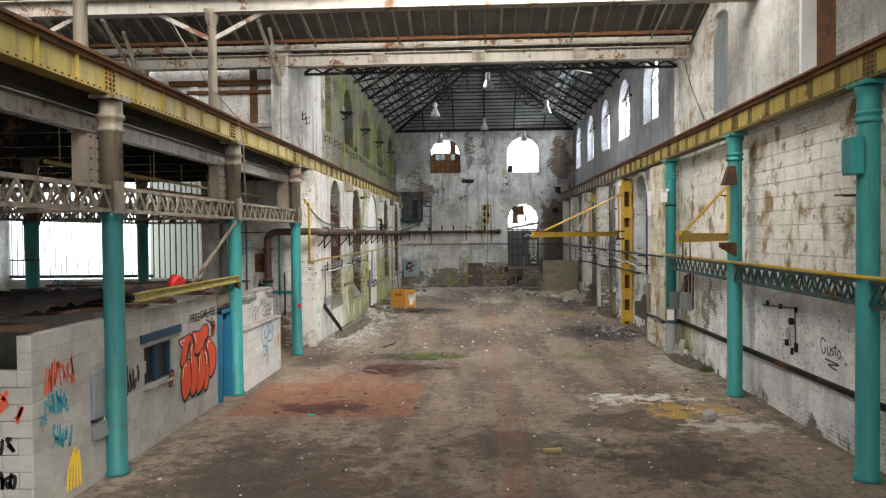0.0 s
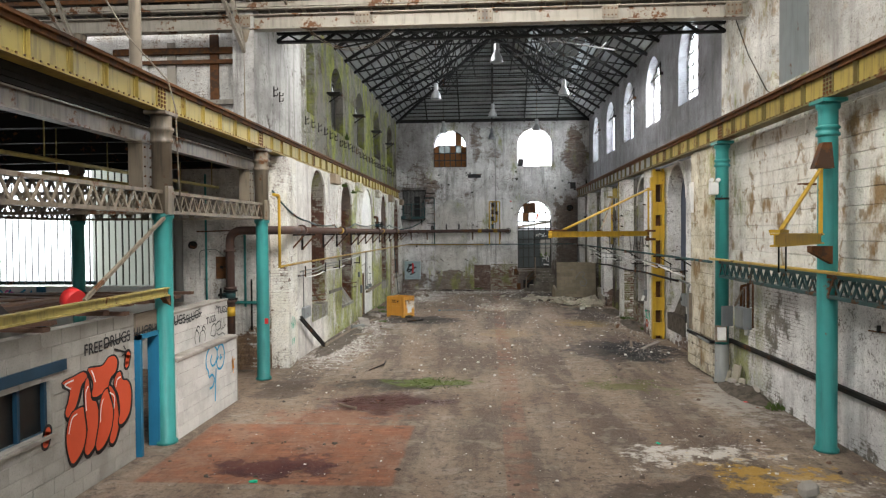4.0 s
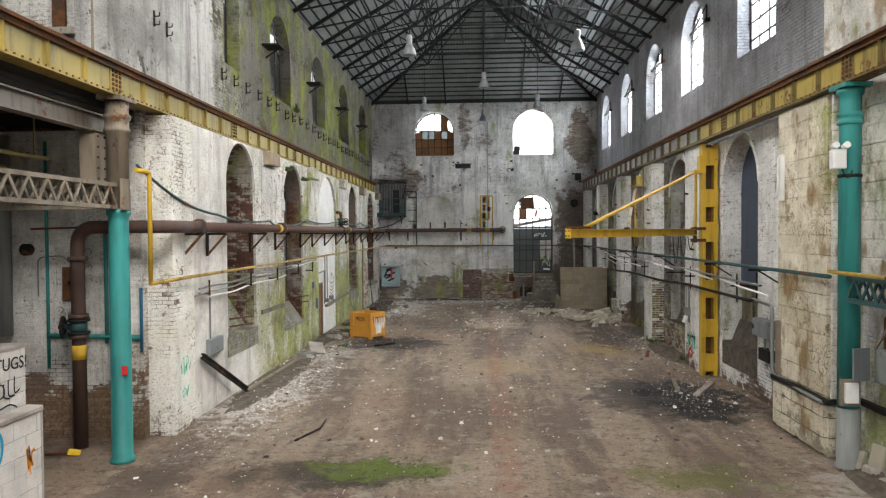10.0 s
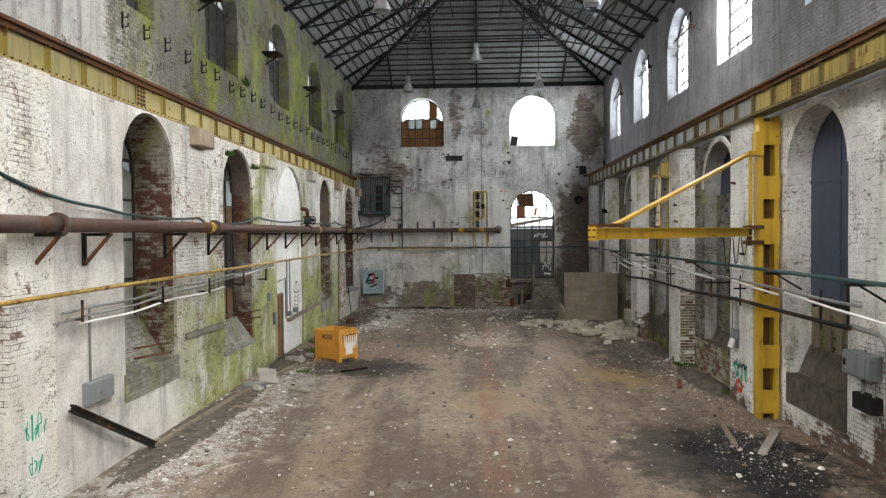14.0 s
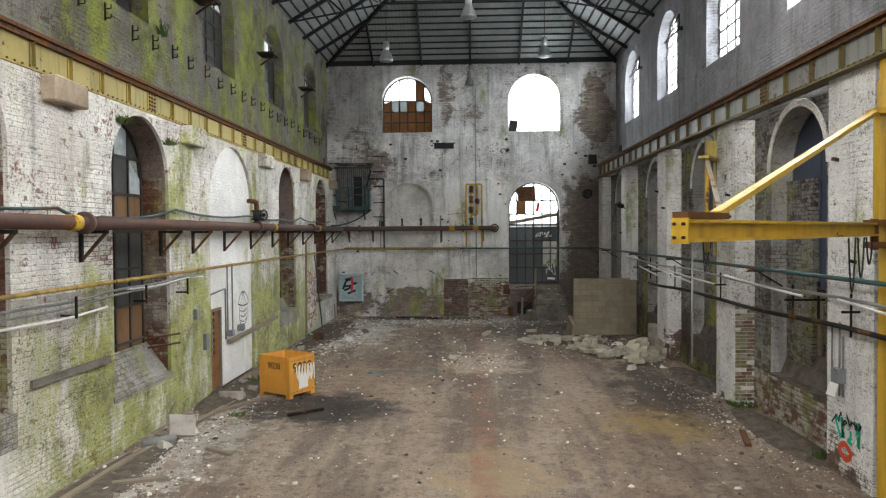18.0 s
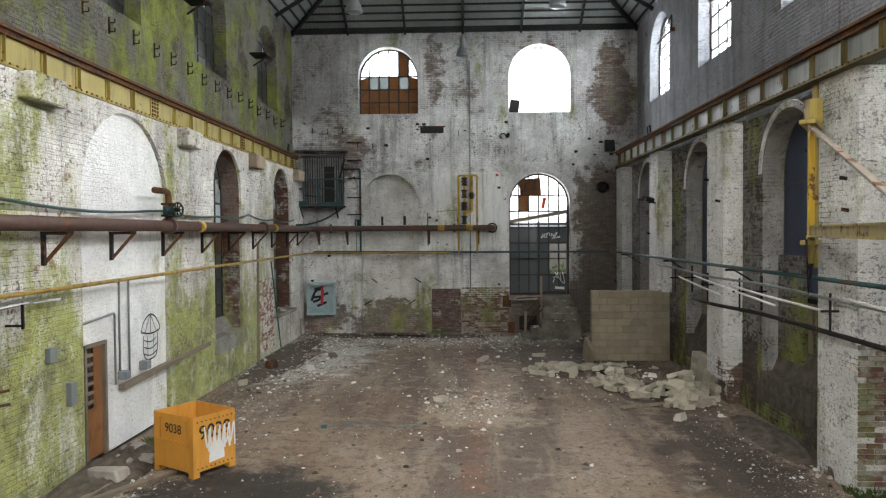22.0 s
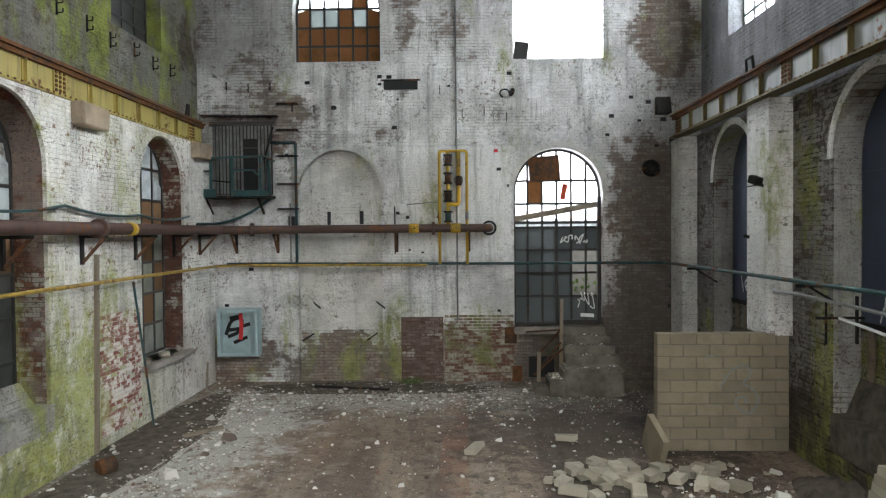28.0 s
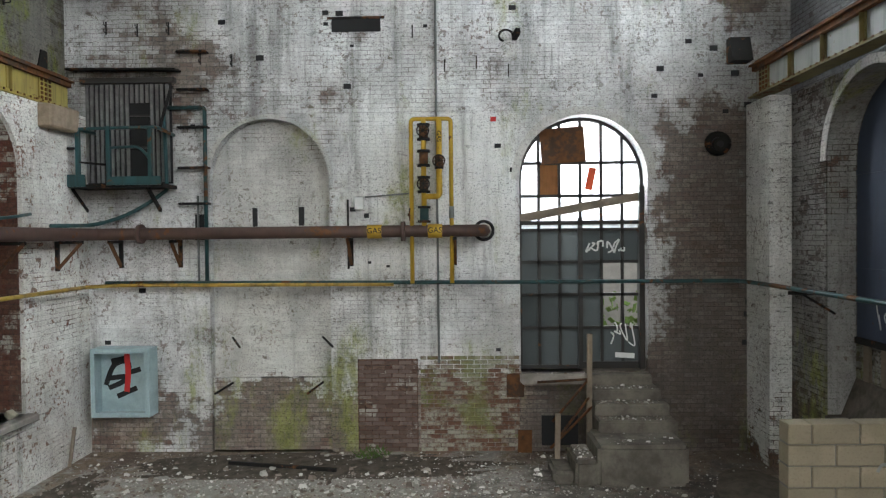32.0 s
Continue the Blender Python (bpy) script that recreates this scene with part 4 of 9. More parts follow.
# fills of the blind arches
structure("wall_infill", made(wall_panel, "y", -5.68, -6.4, BLIND[0], BLIND[1], 0, 5.85, [(35.36, 36.05, 0.0, 1.92, 0)]), M_fill_white, "white painted infill of a wide arch")
structure("wall_infill", made(arch_filled, "x", 50.42, 50.8, END_BLIND), M_blind, "white painted infill of a blind arch")
for o, w in ((END_DOOR, 0.14), (END_BLIND, 0.07)):
    structure("trim", made(arch_band, "x", YE - 0.02, YE + 0.1, o, w), M_blind, "thin rendered arch band", "trim")

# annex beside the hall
# near-black, so the deep shade under the deck is in the colour
M_deck = plain("near_black_surface", (0.03, 0.027, 0.025), 0.9)
structure("wall_annex_end", made(wall_panel, "x", 23.0, 23.27, -9.25, -5.98, 0, 5.9), M_annex, "grubby white brick wall hung with pipes")
structure("wall_gallery_end", made(wall_panel, "x", 23.0, 23.5, -16.6, -6.5, 6.1, 11.6), M_annex, "white gallery wall with rusty bands")
structure("wall_annex_outer", made(wall_panel, "y", -16.0, -16.6, -8, 23.5, 0, 11.6, [(0, 5, 6.5, 8.5, 0), (8, 13, 6.5, 8.5, 0), (15, 20, 6.5, 8.5, 0)]), M_annex, "outer wall of the annex")
structure("wall_annex_low", made(box, -16.0, -9.26, 23.05, 23.4, 0, 2.31), M_white, "low white wall with bright graffiti")
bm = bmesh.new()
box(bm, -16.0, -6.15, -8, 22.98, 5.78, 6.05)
structure("ceiling_deck", bm, M_deck, "near-black boarded gallery deck", "ceiling")


def corrugated(bm, origin, along, slope, width, reach, pitch=0.15, depth=0.022, cut=None):
    """Corrugated sheet: its waves run up the slope; cut(u) gives how far up it reaches."""
    o, a, s = Vector(origin), Vector(along).normalized(), Vector(slope).normalized()
    nrm = a.cross(s)
    n = int(width / (pitch / 2))
    prev = None
    for i in range(n + 1):
        u = width * i / n
        k = cut(u) if cut else reach
        base = o + a * u + nrm * (depth if i % 2 else -depth)
        cur = (bm.verts.new(base), bm.verts.new(base + s * max(k, 0.01)))
        if prev:
            bm.faces.new((prev[0], cur[0], cur[1], prev[1])).smooth = True
        prev = cur


half = XRU - XC
rise = RIDGE - EAVE
slope_len = math.hypot(half, rise)
HIP = YE - half
bm = bmesh.new()
cut = lambda u: slope_len * min(1.0, (YE - 22.4 - u) / half)
corrugated(bm, (XC - half - 0.25, 22.4, EAVE - 0.15), (0, 1, 0), (half, 0, rise), YE - 22.4, slope_len, cut=lambda u: cut(u) + 0.3)
R0, RS = Vector((XC + half + 0.25, 0, EAVE - 0.15)), Vector((-half, 0, rise)).normalized()
for y0, y1, f0, f1 in ((22.4, 35.8, 0, 1), (35.8, 42.6, 0, 0.3), (35.8, 42.6, 0.74, 1), (42.6, YE, 0, 1)):
    p = R0 + RS * slope_len * f0 + Vector((0, y0, 0))
    corrugated(bm, p, (0, 1, 0), RS, y1 - y0, slope_len, cut=lambda u: slope_len * (min(f1, (YE - y0 - u) / half) - f0) + (0.3 if f1 == 1 else 0))
corrugated(bm, (XC - half, YE + 0.25, EAVE - 0.15), (1, 0, 0), (0, -half, rise), 2 * half, slope_len, cut=lambda u: slope_len * min(u, 2 * half - u) / half + 0.3)
structure("ceiling_roof", bm, M_roof, "grey corrugated hipped roof", "roof")

bm = bmesh.new()
corrugated(bm, R0 + RS * slope_len * 0.3 + Vector((0, 35.8, -0.02)), (0, 1, 0), RS, 6.8, slope_len * 0.44)
structure("ceiling_rooflight", bm, M_rooflight, "pale translucent rooflight sheets", "rooflight")

# translucent strips added to go with the fill lamps beneath them
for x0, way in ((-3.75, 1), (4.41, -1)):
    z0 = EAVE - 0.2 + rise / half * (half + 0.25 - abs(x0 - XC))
    structure("ceiling_rooflight", made(corrugated, (x0, 23.2, z0), (0, 1, 0), (way * half, 0, rise), 20.8, 1.7), M_rooflight, "long translucent roof strip added above the fill lamps", "rooflight")

# near roof: a saw-tooth over the old part
for y0 in (22.6, 14.0, 5.4):
    structure("ceiling_sawtooth", made(corrugated, (-16.3, y0, 9.5), (1, 0, 0), (0, -8.2, 3.0), 23.4, 8.7, pitch=0.3), M_roof_dark, "dark corrugated saw-tooth roof", "roof")
structure("wall_gable_inside", made(box, -6.5, 7.15, 22.5, 22.6, 9.5, 15.0), M_render, "plain gable above the cross beam")

# ---- crane girders on their columns ----
def i_beam(bm, p0, p1, h, w, web=0.02, fl=0.025):
    p0, p1 = Vector(p0), Vector(p1)
    d, s, u = frame_of(p0, p1)
    a, b, c, k = w / 2, web / 2, h / 2, h / 2 - fl
    prof = ((-a, -c), (a, -c), (a, -k), (b, -k), (b, k), (a, k), (a, c), (-a, c), (-a, k), (-b, k), (-b, -k), (-a, -k))
    A, B = [bm.verts.new(p0 + s * i + u * j) for i, j in prof], [bm.verts.new(p1 + s * i + u * j) for i, j in prof]
    for i in range(12):
        bm.faces.new((A[i], A[(i + 1) % 12], B[(i + 1) % 12], B[i]))
    for ring in (A, B):
        bm.faces.new((ring[0], ring[1], ring[2], ring[11])), bm.faces.new((ring[3], ring[4], ring[9], ring[10])), bm.faces.new((ring[5], ring[6], ring[7], ring[8]))


def girder(x, y0, y1, first, side, M_yellow, M_stiff, M_far=None):
    """A riveted crane girder with its stiffeners, splices and rail; side: towards the hall."""
    th = thing("crane_girder", "long yellow riveted steel crane girder, dirty and rusting", "crane girder", at=(x, y0, 5.93))
    L = y1 - y0
    cut = 35.0 if M_far else L
    part("web", made(bar, (0, 0, 0.265), (0, cut, 0.265), 0.018, 0.5), M_yellow, th)
    # beyond the cut the web takes a second, paler colour
    if M_far:
        part("web", made(bar, (0, cut, 0.265), (0, L, 0.265), 0.018, 0.5), M_far, th, "pale grey web plate")
    part("top_flange", made(bar, (0, 0, 0.52), (0, L, 0.52), 0.27, 0.03), M_rust, th, "rust-brown top flange")
    part("bottom_flange", made(bar, (0, 0, 0.012), (0, L, 0.012), 0.28, 0.024), M_stiff, th, "grimy bottom flange")
    part("rail", made(bar, (0, 0, 0.57), (0, L, 0.57), 0.06, 0.07), M_rust, th, "rusty crane rail")
    for s in (-1, 1):
        part("flange_angle", made(bar, (s * 0.045, 0, 0.468), (s * 0.045, L, 0.468), 0.07, 0.075), M_rust, th, "rust-brown upper angle")
        part("flange_angle", made(bar, (s * 0.04, 0, 0.05), (s * 0.04, L, 0.05), 0.06, 0.05), M_stiff, th)
    bm = bmesh.new()
    for i in range(int(L / 0.16)):
        for z in (0.47, 0.06):
            mbox(bm, pose(side * 0.075, 0.08 + i * 0.16, z), 0.02, 0.03, 0.03)
    tagged(part("rivets", bm, M_rust, th), kind="stuff")
    st = mesh_of(made(lambda b: (box(b, -0.075, 0.075, -0.006, 0.006, 0.03, 0.5), box(b, min(0.009 * side, 0.022 * side), max(0.009 * side, 0.022 * side), -0.05, 0.05, 0.03, 0.5))), "stiffener", M_stiff)
    sp = bmesh.new()
    box(sp, -0.03, 0.03, -0.17, 0.17, 0.08, 0.45)
    for i in range(3):
        for k in range(5):
            mbox(sp, pose(side * 0.035, -0.11 + 0.11 * i, 0.12 + 0.072 * k), 0.03, 0.045, 0.045)
    sp = mesh_of(sp, "splice_plate", M_stiff)
    sp.materials.append(M_rust)
    for f in sp.polygons[6:]:
        f.material_index = 1
    y = first
    n = 0
    while y < y1 - 0.2:
        if y > y0:
            o = new("splice_plate" if n % 6 == 0 else "stiffener", sp if n % 6 == 0 else st)
            o.parent, o.location = th, (0, y - y0, 0)
        y += STEP
        n += 1
    return th


STEP = 5.5 / 6
girder(-5.78, -6, 49.95, 10.77 - 3 * 5.5, 1, M_yellow, M_yellow_dull)
girder(5.78, -6, 49.6, 10.77 - 3 * 5.5, -1, M_yellow_dull, M_olive, M_girder_grey)


def column(x, y, teal_top, label, upper=M_cream, foot=None, paint=M_teal):
    th = thing("iron_column", label, "column", "columns under the crane girders", at=(x, y, 0))
    prof = [(0.20, 0), (0.20, 0.05), (0.165, 0.09), (0.155, teal_top - 0.2), (0.155, teal_top - 0.12), (0.19, teal_top - 0.08), (0.19, teal_top)]
    if foot:
        part("foot", made(lathe, (0, 0, 0), [(0.2, 0), (0.2, 0.05), (0.168, 0.09), (0.166, foot)]), M_pipe_grey, th, "bare grey foot")
        prof = [(0.16, foot), *prof[3:]]
    part("shaft", made(lathe, (0, 0, 0), prof), paint, th)
    if teal_top < 5.5:
        part("upper_shaft", made(lathe, (0, 0, 0), [(0.175, teal_top), (0.17, 5.35), (0.205, 5.37), (0.205, 5.41), (0.185, 5.43), (0.185, 5.55), (0.215, 5.58), (0.215, 5.63), (0.18, 5.66), (0.18, 5.86)]), upper, th, "grimy cream upper shaft with ring mouldings")
    else:
        part("collar", made(lathe, (0, 0, 0), [(0.16, 5.3), (0.19, 5.32), (0.19, 5.36), (0.165, 5.38), (0.165, 5.42), (0.19, 5.44), (0.19, 5.47), (0.16, 5.49)]), M_teal, th)
    part("cap", made(box, -0.2, 0.2, -0.26, 0.26, 5.86, 5.92), M_teal if teal_top > 5.5 else upper, th)
    return th


# near west columns get the darker teal in place of backlit shade
for y in (5.27, 10.77, 16.25, 21.77):
    column(-5.75, y, 4.12, "teal cast-iron column with a cream upper shaft", paint=M_teal_shaded if y < 12 else M_teal)
    if y < 20:
        column(5.75, y, 5.86, "teal cast-iron column beside the stone wall")
column(5.8, 21.77, 5.86, "teal cast-iron column with a bare grey foot", foot=0.95)
for y in (10.77, 16.25, 21.77):
    column(-10.65, y, 4.12, "teal cast-iron column inside the annex")


def lattice(x, y0, y1, z0, z1, material, label, n, axis="y"):
    """A light lattice girder between two columns."""
    th = thing("lattice_girder", label, "girder", "lattice girders", at=(x, y0, z0))
    L, H = y1 - y0, z1 - z0
    P = (lambda u, v, w: (v, u, w)) if axis == "y" else (lambda u, v, w: (u, v, w))
    for nm, z in (("bottom_chord", 0.03), ("top_chord", H - 0.03)):
        bm = bmesh.new()
        bar(bm, P(0, 0, z), P(L, 0, z), 0.16, 0.06)
        part(nm, bm, material, th)
    k = L / n / 2
    pair = []
    for q in (0, 1):
        bm = bmesh.new()
        for s in (-0.06, 0.06):
            bar(bm, P(0, s, 0.05 if q == 0 else H - 0.05), P(k, s, H - 0.05 if q == 0 else 0.05), 0.02, 0.045)
        pair.append(mesh_of(bm, "lacing_bar", material))
    for i in range(2 * n):
        ob = new("lacing_bar", pair[i % 2])
        ob.parent, ob.location = th, P(k * i, 0, 0)
    return th


for y0, y1 in ((5.4, 10.6), (10.95, 16.1), (16.4, 21.6)):
    lattice(-5.75, y0, y1, 4.12, 4.53, M_cream, "grimy cream lattice girder between columns", 13)
    if y0 > 6:
        lattice(-10.65, y0, y1, 4.12, 4.53, M_cream, "cream lattice girder deep in the annex", 13)
    lattice(5.75, y0, y1, 2.6, 3.0, M_teal_dark, "dull teal lattice girder between columns", 13)
for y in (10.77, 16.25, 21.77):
    lattice(-10.5, -10.5, -5.95, 4.12, 4.53, M_cream, "cream lattice girder across the annex", 11, "x").location = (-10.5, y, 4.12)
# riveted stanchion heads beside the left columns, carrying the deck beam
for y in (10.77, 16.25, 21.77):
    th = thing("stanchion", "riveted cream stanchion head under the deck beam", "stanchion", "stanchion heads", at=(-6.12, y - 0.05, 4.53))
    part("web", made(box, -0.012, 0.012, -0.16, 0.16, 0.0, 0.86), M_cream, th)
    for s in (-1, 1):
        part("flange", made(box, -0.13, 0.13, s * 0.17 - 0.012, s * 0.17 + 0.012, 0.0, 0.86), M_cream, th)
    cleat = part("cleat", made(box, -0.15, 0.15, -0.24, 0.24, 0.83, 0.86), M_cream, th)
    for k in range(5):
        for s in (-1, 1):
            part("rivet", made(cyl, (0.12, s * 0.1 - 0.0, 0.08 + 0.17 * k), (0.145, s * 0.1, 0.08 + 0.17 * k), 0.018, 6), M_rust, cleat)
    part("face_plate", made(box, 0.10, 0.125, -0.155, 0.155, 0.0, 0.82), M_cream, th)
    solid("joint_plate", made(lambda b: (box(b, -5.62, -5.55, y - 0.2, y + 0.02, 4.1, 4.6), soften(b, 0.008))), M_cream, "cream joint plate on the column head", "plate", "joint plates")

bm = bmesh.new()
cyl(bm, (5.55, 5.2, 3.05), (5.55, 21.9, 3.05), 0.03, 10)
solid("handrail_pipe", bm, M_yellow_jib, "yellow pipe along the teal lattice girder", "pipe")

bm = bmesh.new()
i_beam(bm, (-6.15, -6, 5.53), (-6.15, 22.9, 5.53), 0.3, 0.2)
solid("deck_beam", bm, M_cream, "grey-cream steel beam under the gallery deck", "beam")
for k, z in enumerate((5.69, 5.77, 5.85)):
    solid("deck_plank", made(box, -6.16, -6.03 + 0.012 * (k % 2), -6, 22.9, z, z + 0.07), M_deck, "blackened plank along the deck's edge", "plank", "deck edge planks")
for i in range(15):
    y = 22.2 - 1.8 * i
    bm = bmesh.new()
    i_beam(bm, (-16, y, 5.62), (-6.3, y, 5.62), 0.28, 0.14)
    solid("deck_joist", bm, M_dark, "near-black joist under the gallery deck", "joist", "joists under the deck")

# cross beams and gallery posts of the old part
for y, z in ((22.0, 9.19), (16.25, 9.1), (10.77, 9.1)):
    bm = bmesh.new()
    i_beam(bm, (-16, y, z), (6.45, y, z), 0.38, 0.3)
    solid("cross_beam", bm, M_cream_beam, "long white-painted rusty steel cross beam", "beam", "cross beams")
    for x in (-6.2, -10.65):
        bm = bmesh.new()
        lathe(bm, (x, y, 6.05), [(0.13, 0), (0.11, 0.1), (0.10, 2.6), (0.14, 2.66), (0.19, 2.92), (0.19, 2.96)], 12)
        solid("gallery_post", bm, M_cream, "slender cream iron post on the gallery deck", "post", "gallery posts")
for j, y0 in enumerate((22.6, 14.0)):
    for i in range(17):
        x = -15.5 + 1.35 * i
        bm = bmesh.new()
        bar(bm, (x, y0, 9.42), (x, y0 - 8.2, 12.42), 0.06, 0.12)
        solid("roof_rafter", bm, M_cream, "rusty cream rafter of the saw-tooth roof", "rafter", "saw-tooth rafters")

for y0 in (22.6, 14.0):
    bm = bmesh.new()
    for i in range(52):
        x = -16.0 + 0.45 * i
        bar(bm, (x, y0, 9.46), (x, y0 - 8.2, 12.46), 0.03, 0.035)
    tagged(solid("sheet_seams", bm, M_cream, "pale seams of the saw-tooth roof sheets", "seam"), kind="stuff")
    for k in (0.12, 0.32, 0.52, 0.72, 0.92):
        solid("roof_purlin", made(bar, (-16, y0 - 8.2 * k, 9.36 + 3.0 * k), (6.4, y0 - 8.2 * k, 9.36 + 3.0 * k), 0.07, 0.1), M_rust, "rusty purlin under the saw-tooth sheets", "purlin", "saw-tooth purlins")
gutter = thing("roof_gutter", "pale rusted gutter along the cross beam", "gutter")
part("trough", made(box, -16, 6.4, 21.7, 21.85, 9.46, 9.56), M_cream_beam, gutter)
part("lip", made(box, -16, 6.4, 21.66, 21.7, 9.5, 9.62), M_cream_beam, gutter)
for x in (-6.2, -3.1, 0.0, 3.1, 6.1):
    th = thing("beam_plate", "rust-brown riveted joint plate on the cross beam", "plate", "cross beam plates", at=(x, 21.83, 9.19))
    part("plate", made(box, -0.2, 0.2, -0.015, 0.0, -0.15, 0.15), M_cream, th)
    for i in range(4):
        for k in (-1, 1):
            part("rivet", made(cyl, (-0.14 + 0.093 * i, -0.015, 0.08 * k), (-0.14 + 0.093 * i, -0.035, 0.08 * k), 0.02, 6), M_rust, th)
for x in (-5.0, -2.4, 0.2, 2.8, 5.2):
    th = thing("rafter_strut", "rusty trussed strut under the saw-tooth roof", "strut", "saw-tooth struts")
    part("bar", made(bar, (x, 21.9, 9.5), (x, 17.0, 10.6), 0.05, 0.06), M_cream, th)
    part("bar", made(bar, (x, 17.0, 10.6), (x, 16.3, 9.3), 0.05, 0.05), M_cream, th)
    part("bar", made(bar, (x, 19.6, 10.0), (x, 19.0, 10.75), 0.04, 0.04), M_cream, th)

# light truss across the head of the hall
lattice(-6.0, -6.0, 6.6, 9.2, 9.5, M_truss, "dark lattice truss across the hall", 18, "x").location = (-6.0, 24.0, 9.2)

# ---- roof framing of the hall ----
def roof_at(x):
    return EAVE + rise * (1 - abs(x - XC) / half)


def truss(y, reach=1.0):
    th = thing("roof_truss", "dark steel roof truss with thin ties", "roof truss", "hall roof trusses", at=(0, y, 0))
    for s in (-1, 1):
        e = (XC + s * half, 0, EAVE - 0.08)
        top = (XC, 0, RIDGE - 0.16)
        q = lambda k, up=0.0: (XC + s * half * (1 - k), 0, EAVE + rise * k - 0.12 - up)
        part("rafter", made(bar, e, top, 0.08, 0.13), M_truss, th)
        low = (XC + s * half * 0.42, 0, EAVE + 0.55)
        part("tie", made(bar, e, low, 0.05, 0.05), M_truss, th)
        part("tie", made(bar, low, (XC, 0, EAVE + 0.55), 0.05, 0.05), M_truss, th)
        part("tie", made(bar, low, top, 0.05, 0.05), M_truss, th)
        for k in (0.22, 0.45, 0.68):
            part("strut", made(bar, q(k), low if k != 0.22 else (XC + s * half * 0.7, 0, EAVE + 0.25), 0.05, 0.06), M_truss, th)
        for k in (0.33, 0.57, 0.8):
            part("strut", made(bar, q(k), (XC + s * half * (1 - k) * 0.75, 0, EAVE + 0.55 + (rise - 0.8) * max(0.0, k - 0.5)), 0.035, 0.04), M_truss, th)
    part("king_rod", made(bar, (XC, 0, EAVE + 0.55), (XC, 0, RIDGE - 0.16), 0.03, 0.03), M_truss, th)
    return th


first = truss(25.3)
for k in range(1, 10):
    copy_thing(first, pose(0, 25.3 + 2.06 * k, 0))
bm = bmesh.new()
for s in (-1, 1):
    for k in range(21):
        f = 0.02 + 0.047 * k
        x, z = XC + s * half * (1 - f), EAVE + rise * f - 0.03
        bar(bm, (x, 22.7, z), (x, YE - half * f, z), 0.05, 0.065)
for k in range(21):
    f = 0.02 + 0.047 * k
    z = EAVE + rise * f - 0.03
    bar(bm, (XC - half * (1 - f), YE - half * f, z), (XC + half * (1 - f), YE - half * f, z), 0.05, 0.06)
tagged(solid("roof_battens", bm, M_roof_wood, "dark timber battens under the roof sheets", "batten"), kind="stuff")
for s in (-1, 1):
    for k in range(4):
        y = 25.3 + 4.12 * k
        solid("wind_brace", made(bar, (XC + s * half * 0.95, y, EAVE + rise * 0.05 - 0.22), (XC + s * half * 0.4, y + 4.12, EAVE + rise * 0.6 - 0.22), 0.04, 0.05), M_truss, "thin dark wind brace under the roof", "brace", "wind braces")
    for k in (0.3, 0.62):
        solid("roof_runner", made(bar, (XC + s * half * (1 - k), 24.5, EAVE + rise * k - 0.22), (XC + s * half * (1 - k), 44.2, EAVE + rise * k - 0.22), 0.06, 0.07), M_truss, "dark steel runner between the trusses", "runner", "roof runners")
for s in (-1, 1):
    for y in (45.9, 48.0):
        f = (YE - y) / half
        solid("jack_rafter", made(bar, (XC + s * half, y, EAVE - 0.08), (XC + s * half * (1 - f), y, EAVE + rise * f - 0.1), 0.07, 0.12), M_truss, "short dark rafter at the hipped corner", "rafter", "jack rafters")
for s in (-1, 1):
    solid("hip_rafter", made(bar, (XC + s * half, YE, EAVE - 0.1), (XC, HIP, RIDGE - 0.1), 0.1, 0.16), M_truss, "long dark hip rafter", "rafter", "hip rafters")
for i in range(-2, 3):
    x = XC + 2.1 * i
    f = 1 - abs(x - XC) / half
    solid("end_rafter", made(bar, (x, YE, EAVE - 0.12), (x, YE - half * f, EAVE + rise * f - 0.12), 0.08, 0.12), M_truss, "dark rafter of the end slope", "rafter", "end rafters")
solid("wall_plate", made(bar, (XC - half, YE - 0.08, EAVE - 0.05), (XC + half, YE - 0.08, EAVE - 0.05), 0.1, 0.14), M_truss, "dark timber plate along the end wall's head", "wall plate")

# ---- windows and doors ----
# west backdrop glows dim below 10.9, bright above, split along the camera's sightlines
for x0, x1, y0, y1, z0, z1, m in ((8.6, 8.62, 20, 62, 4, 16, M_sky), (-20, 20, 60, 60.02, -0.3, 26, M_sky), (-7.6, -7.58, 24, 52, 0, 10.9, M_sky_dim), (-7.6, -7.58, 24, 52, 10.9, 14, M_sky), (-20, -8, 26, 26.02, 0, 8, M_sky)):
    structure("backdrop", made(box, x0, x1, y0, y1, z0, z1), m, "glowing backdrop for the sky outside", "sky")


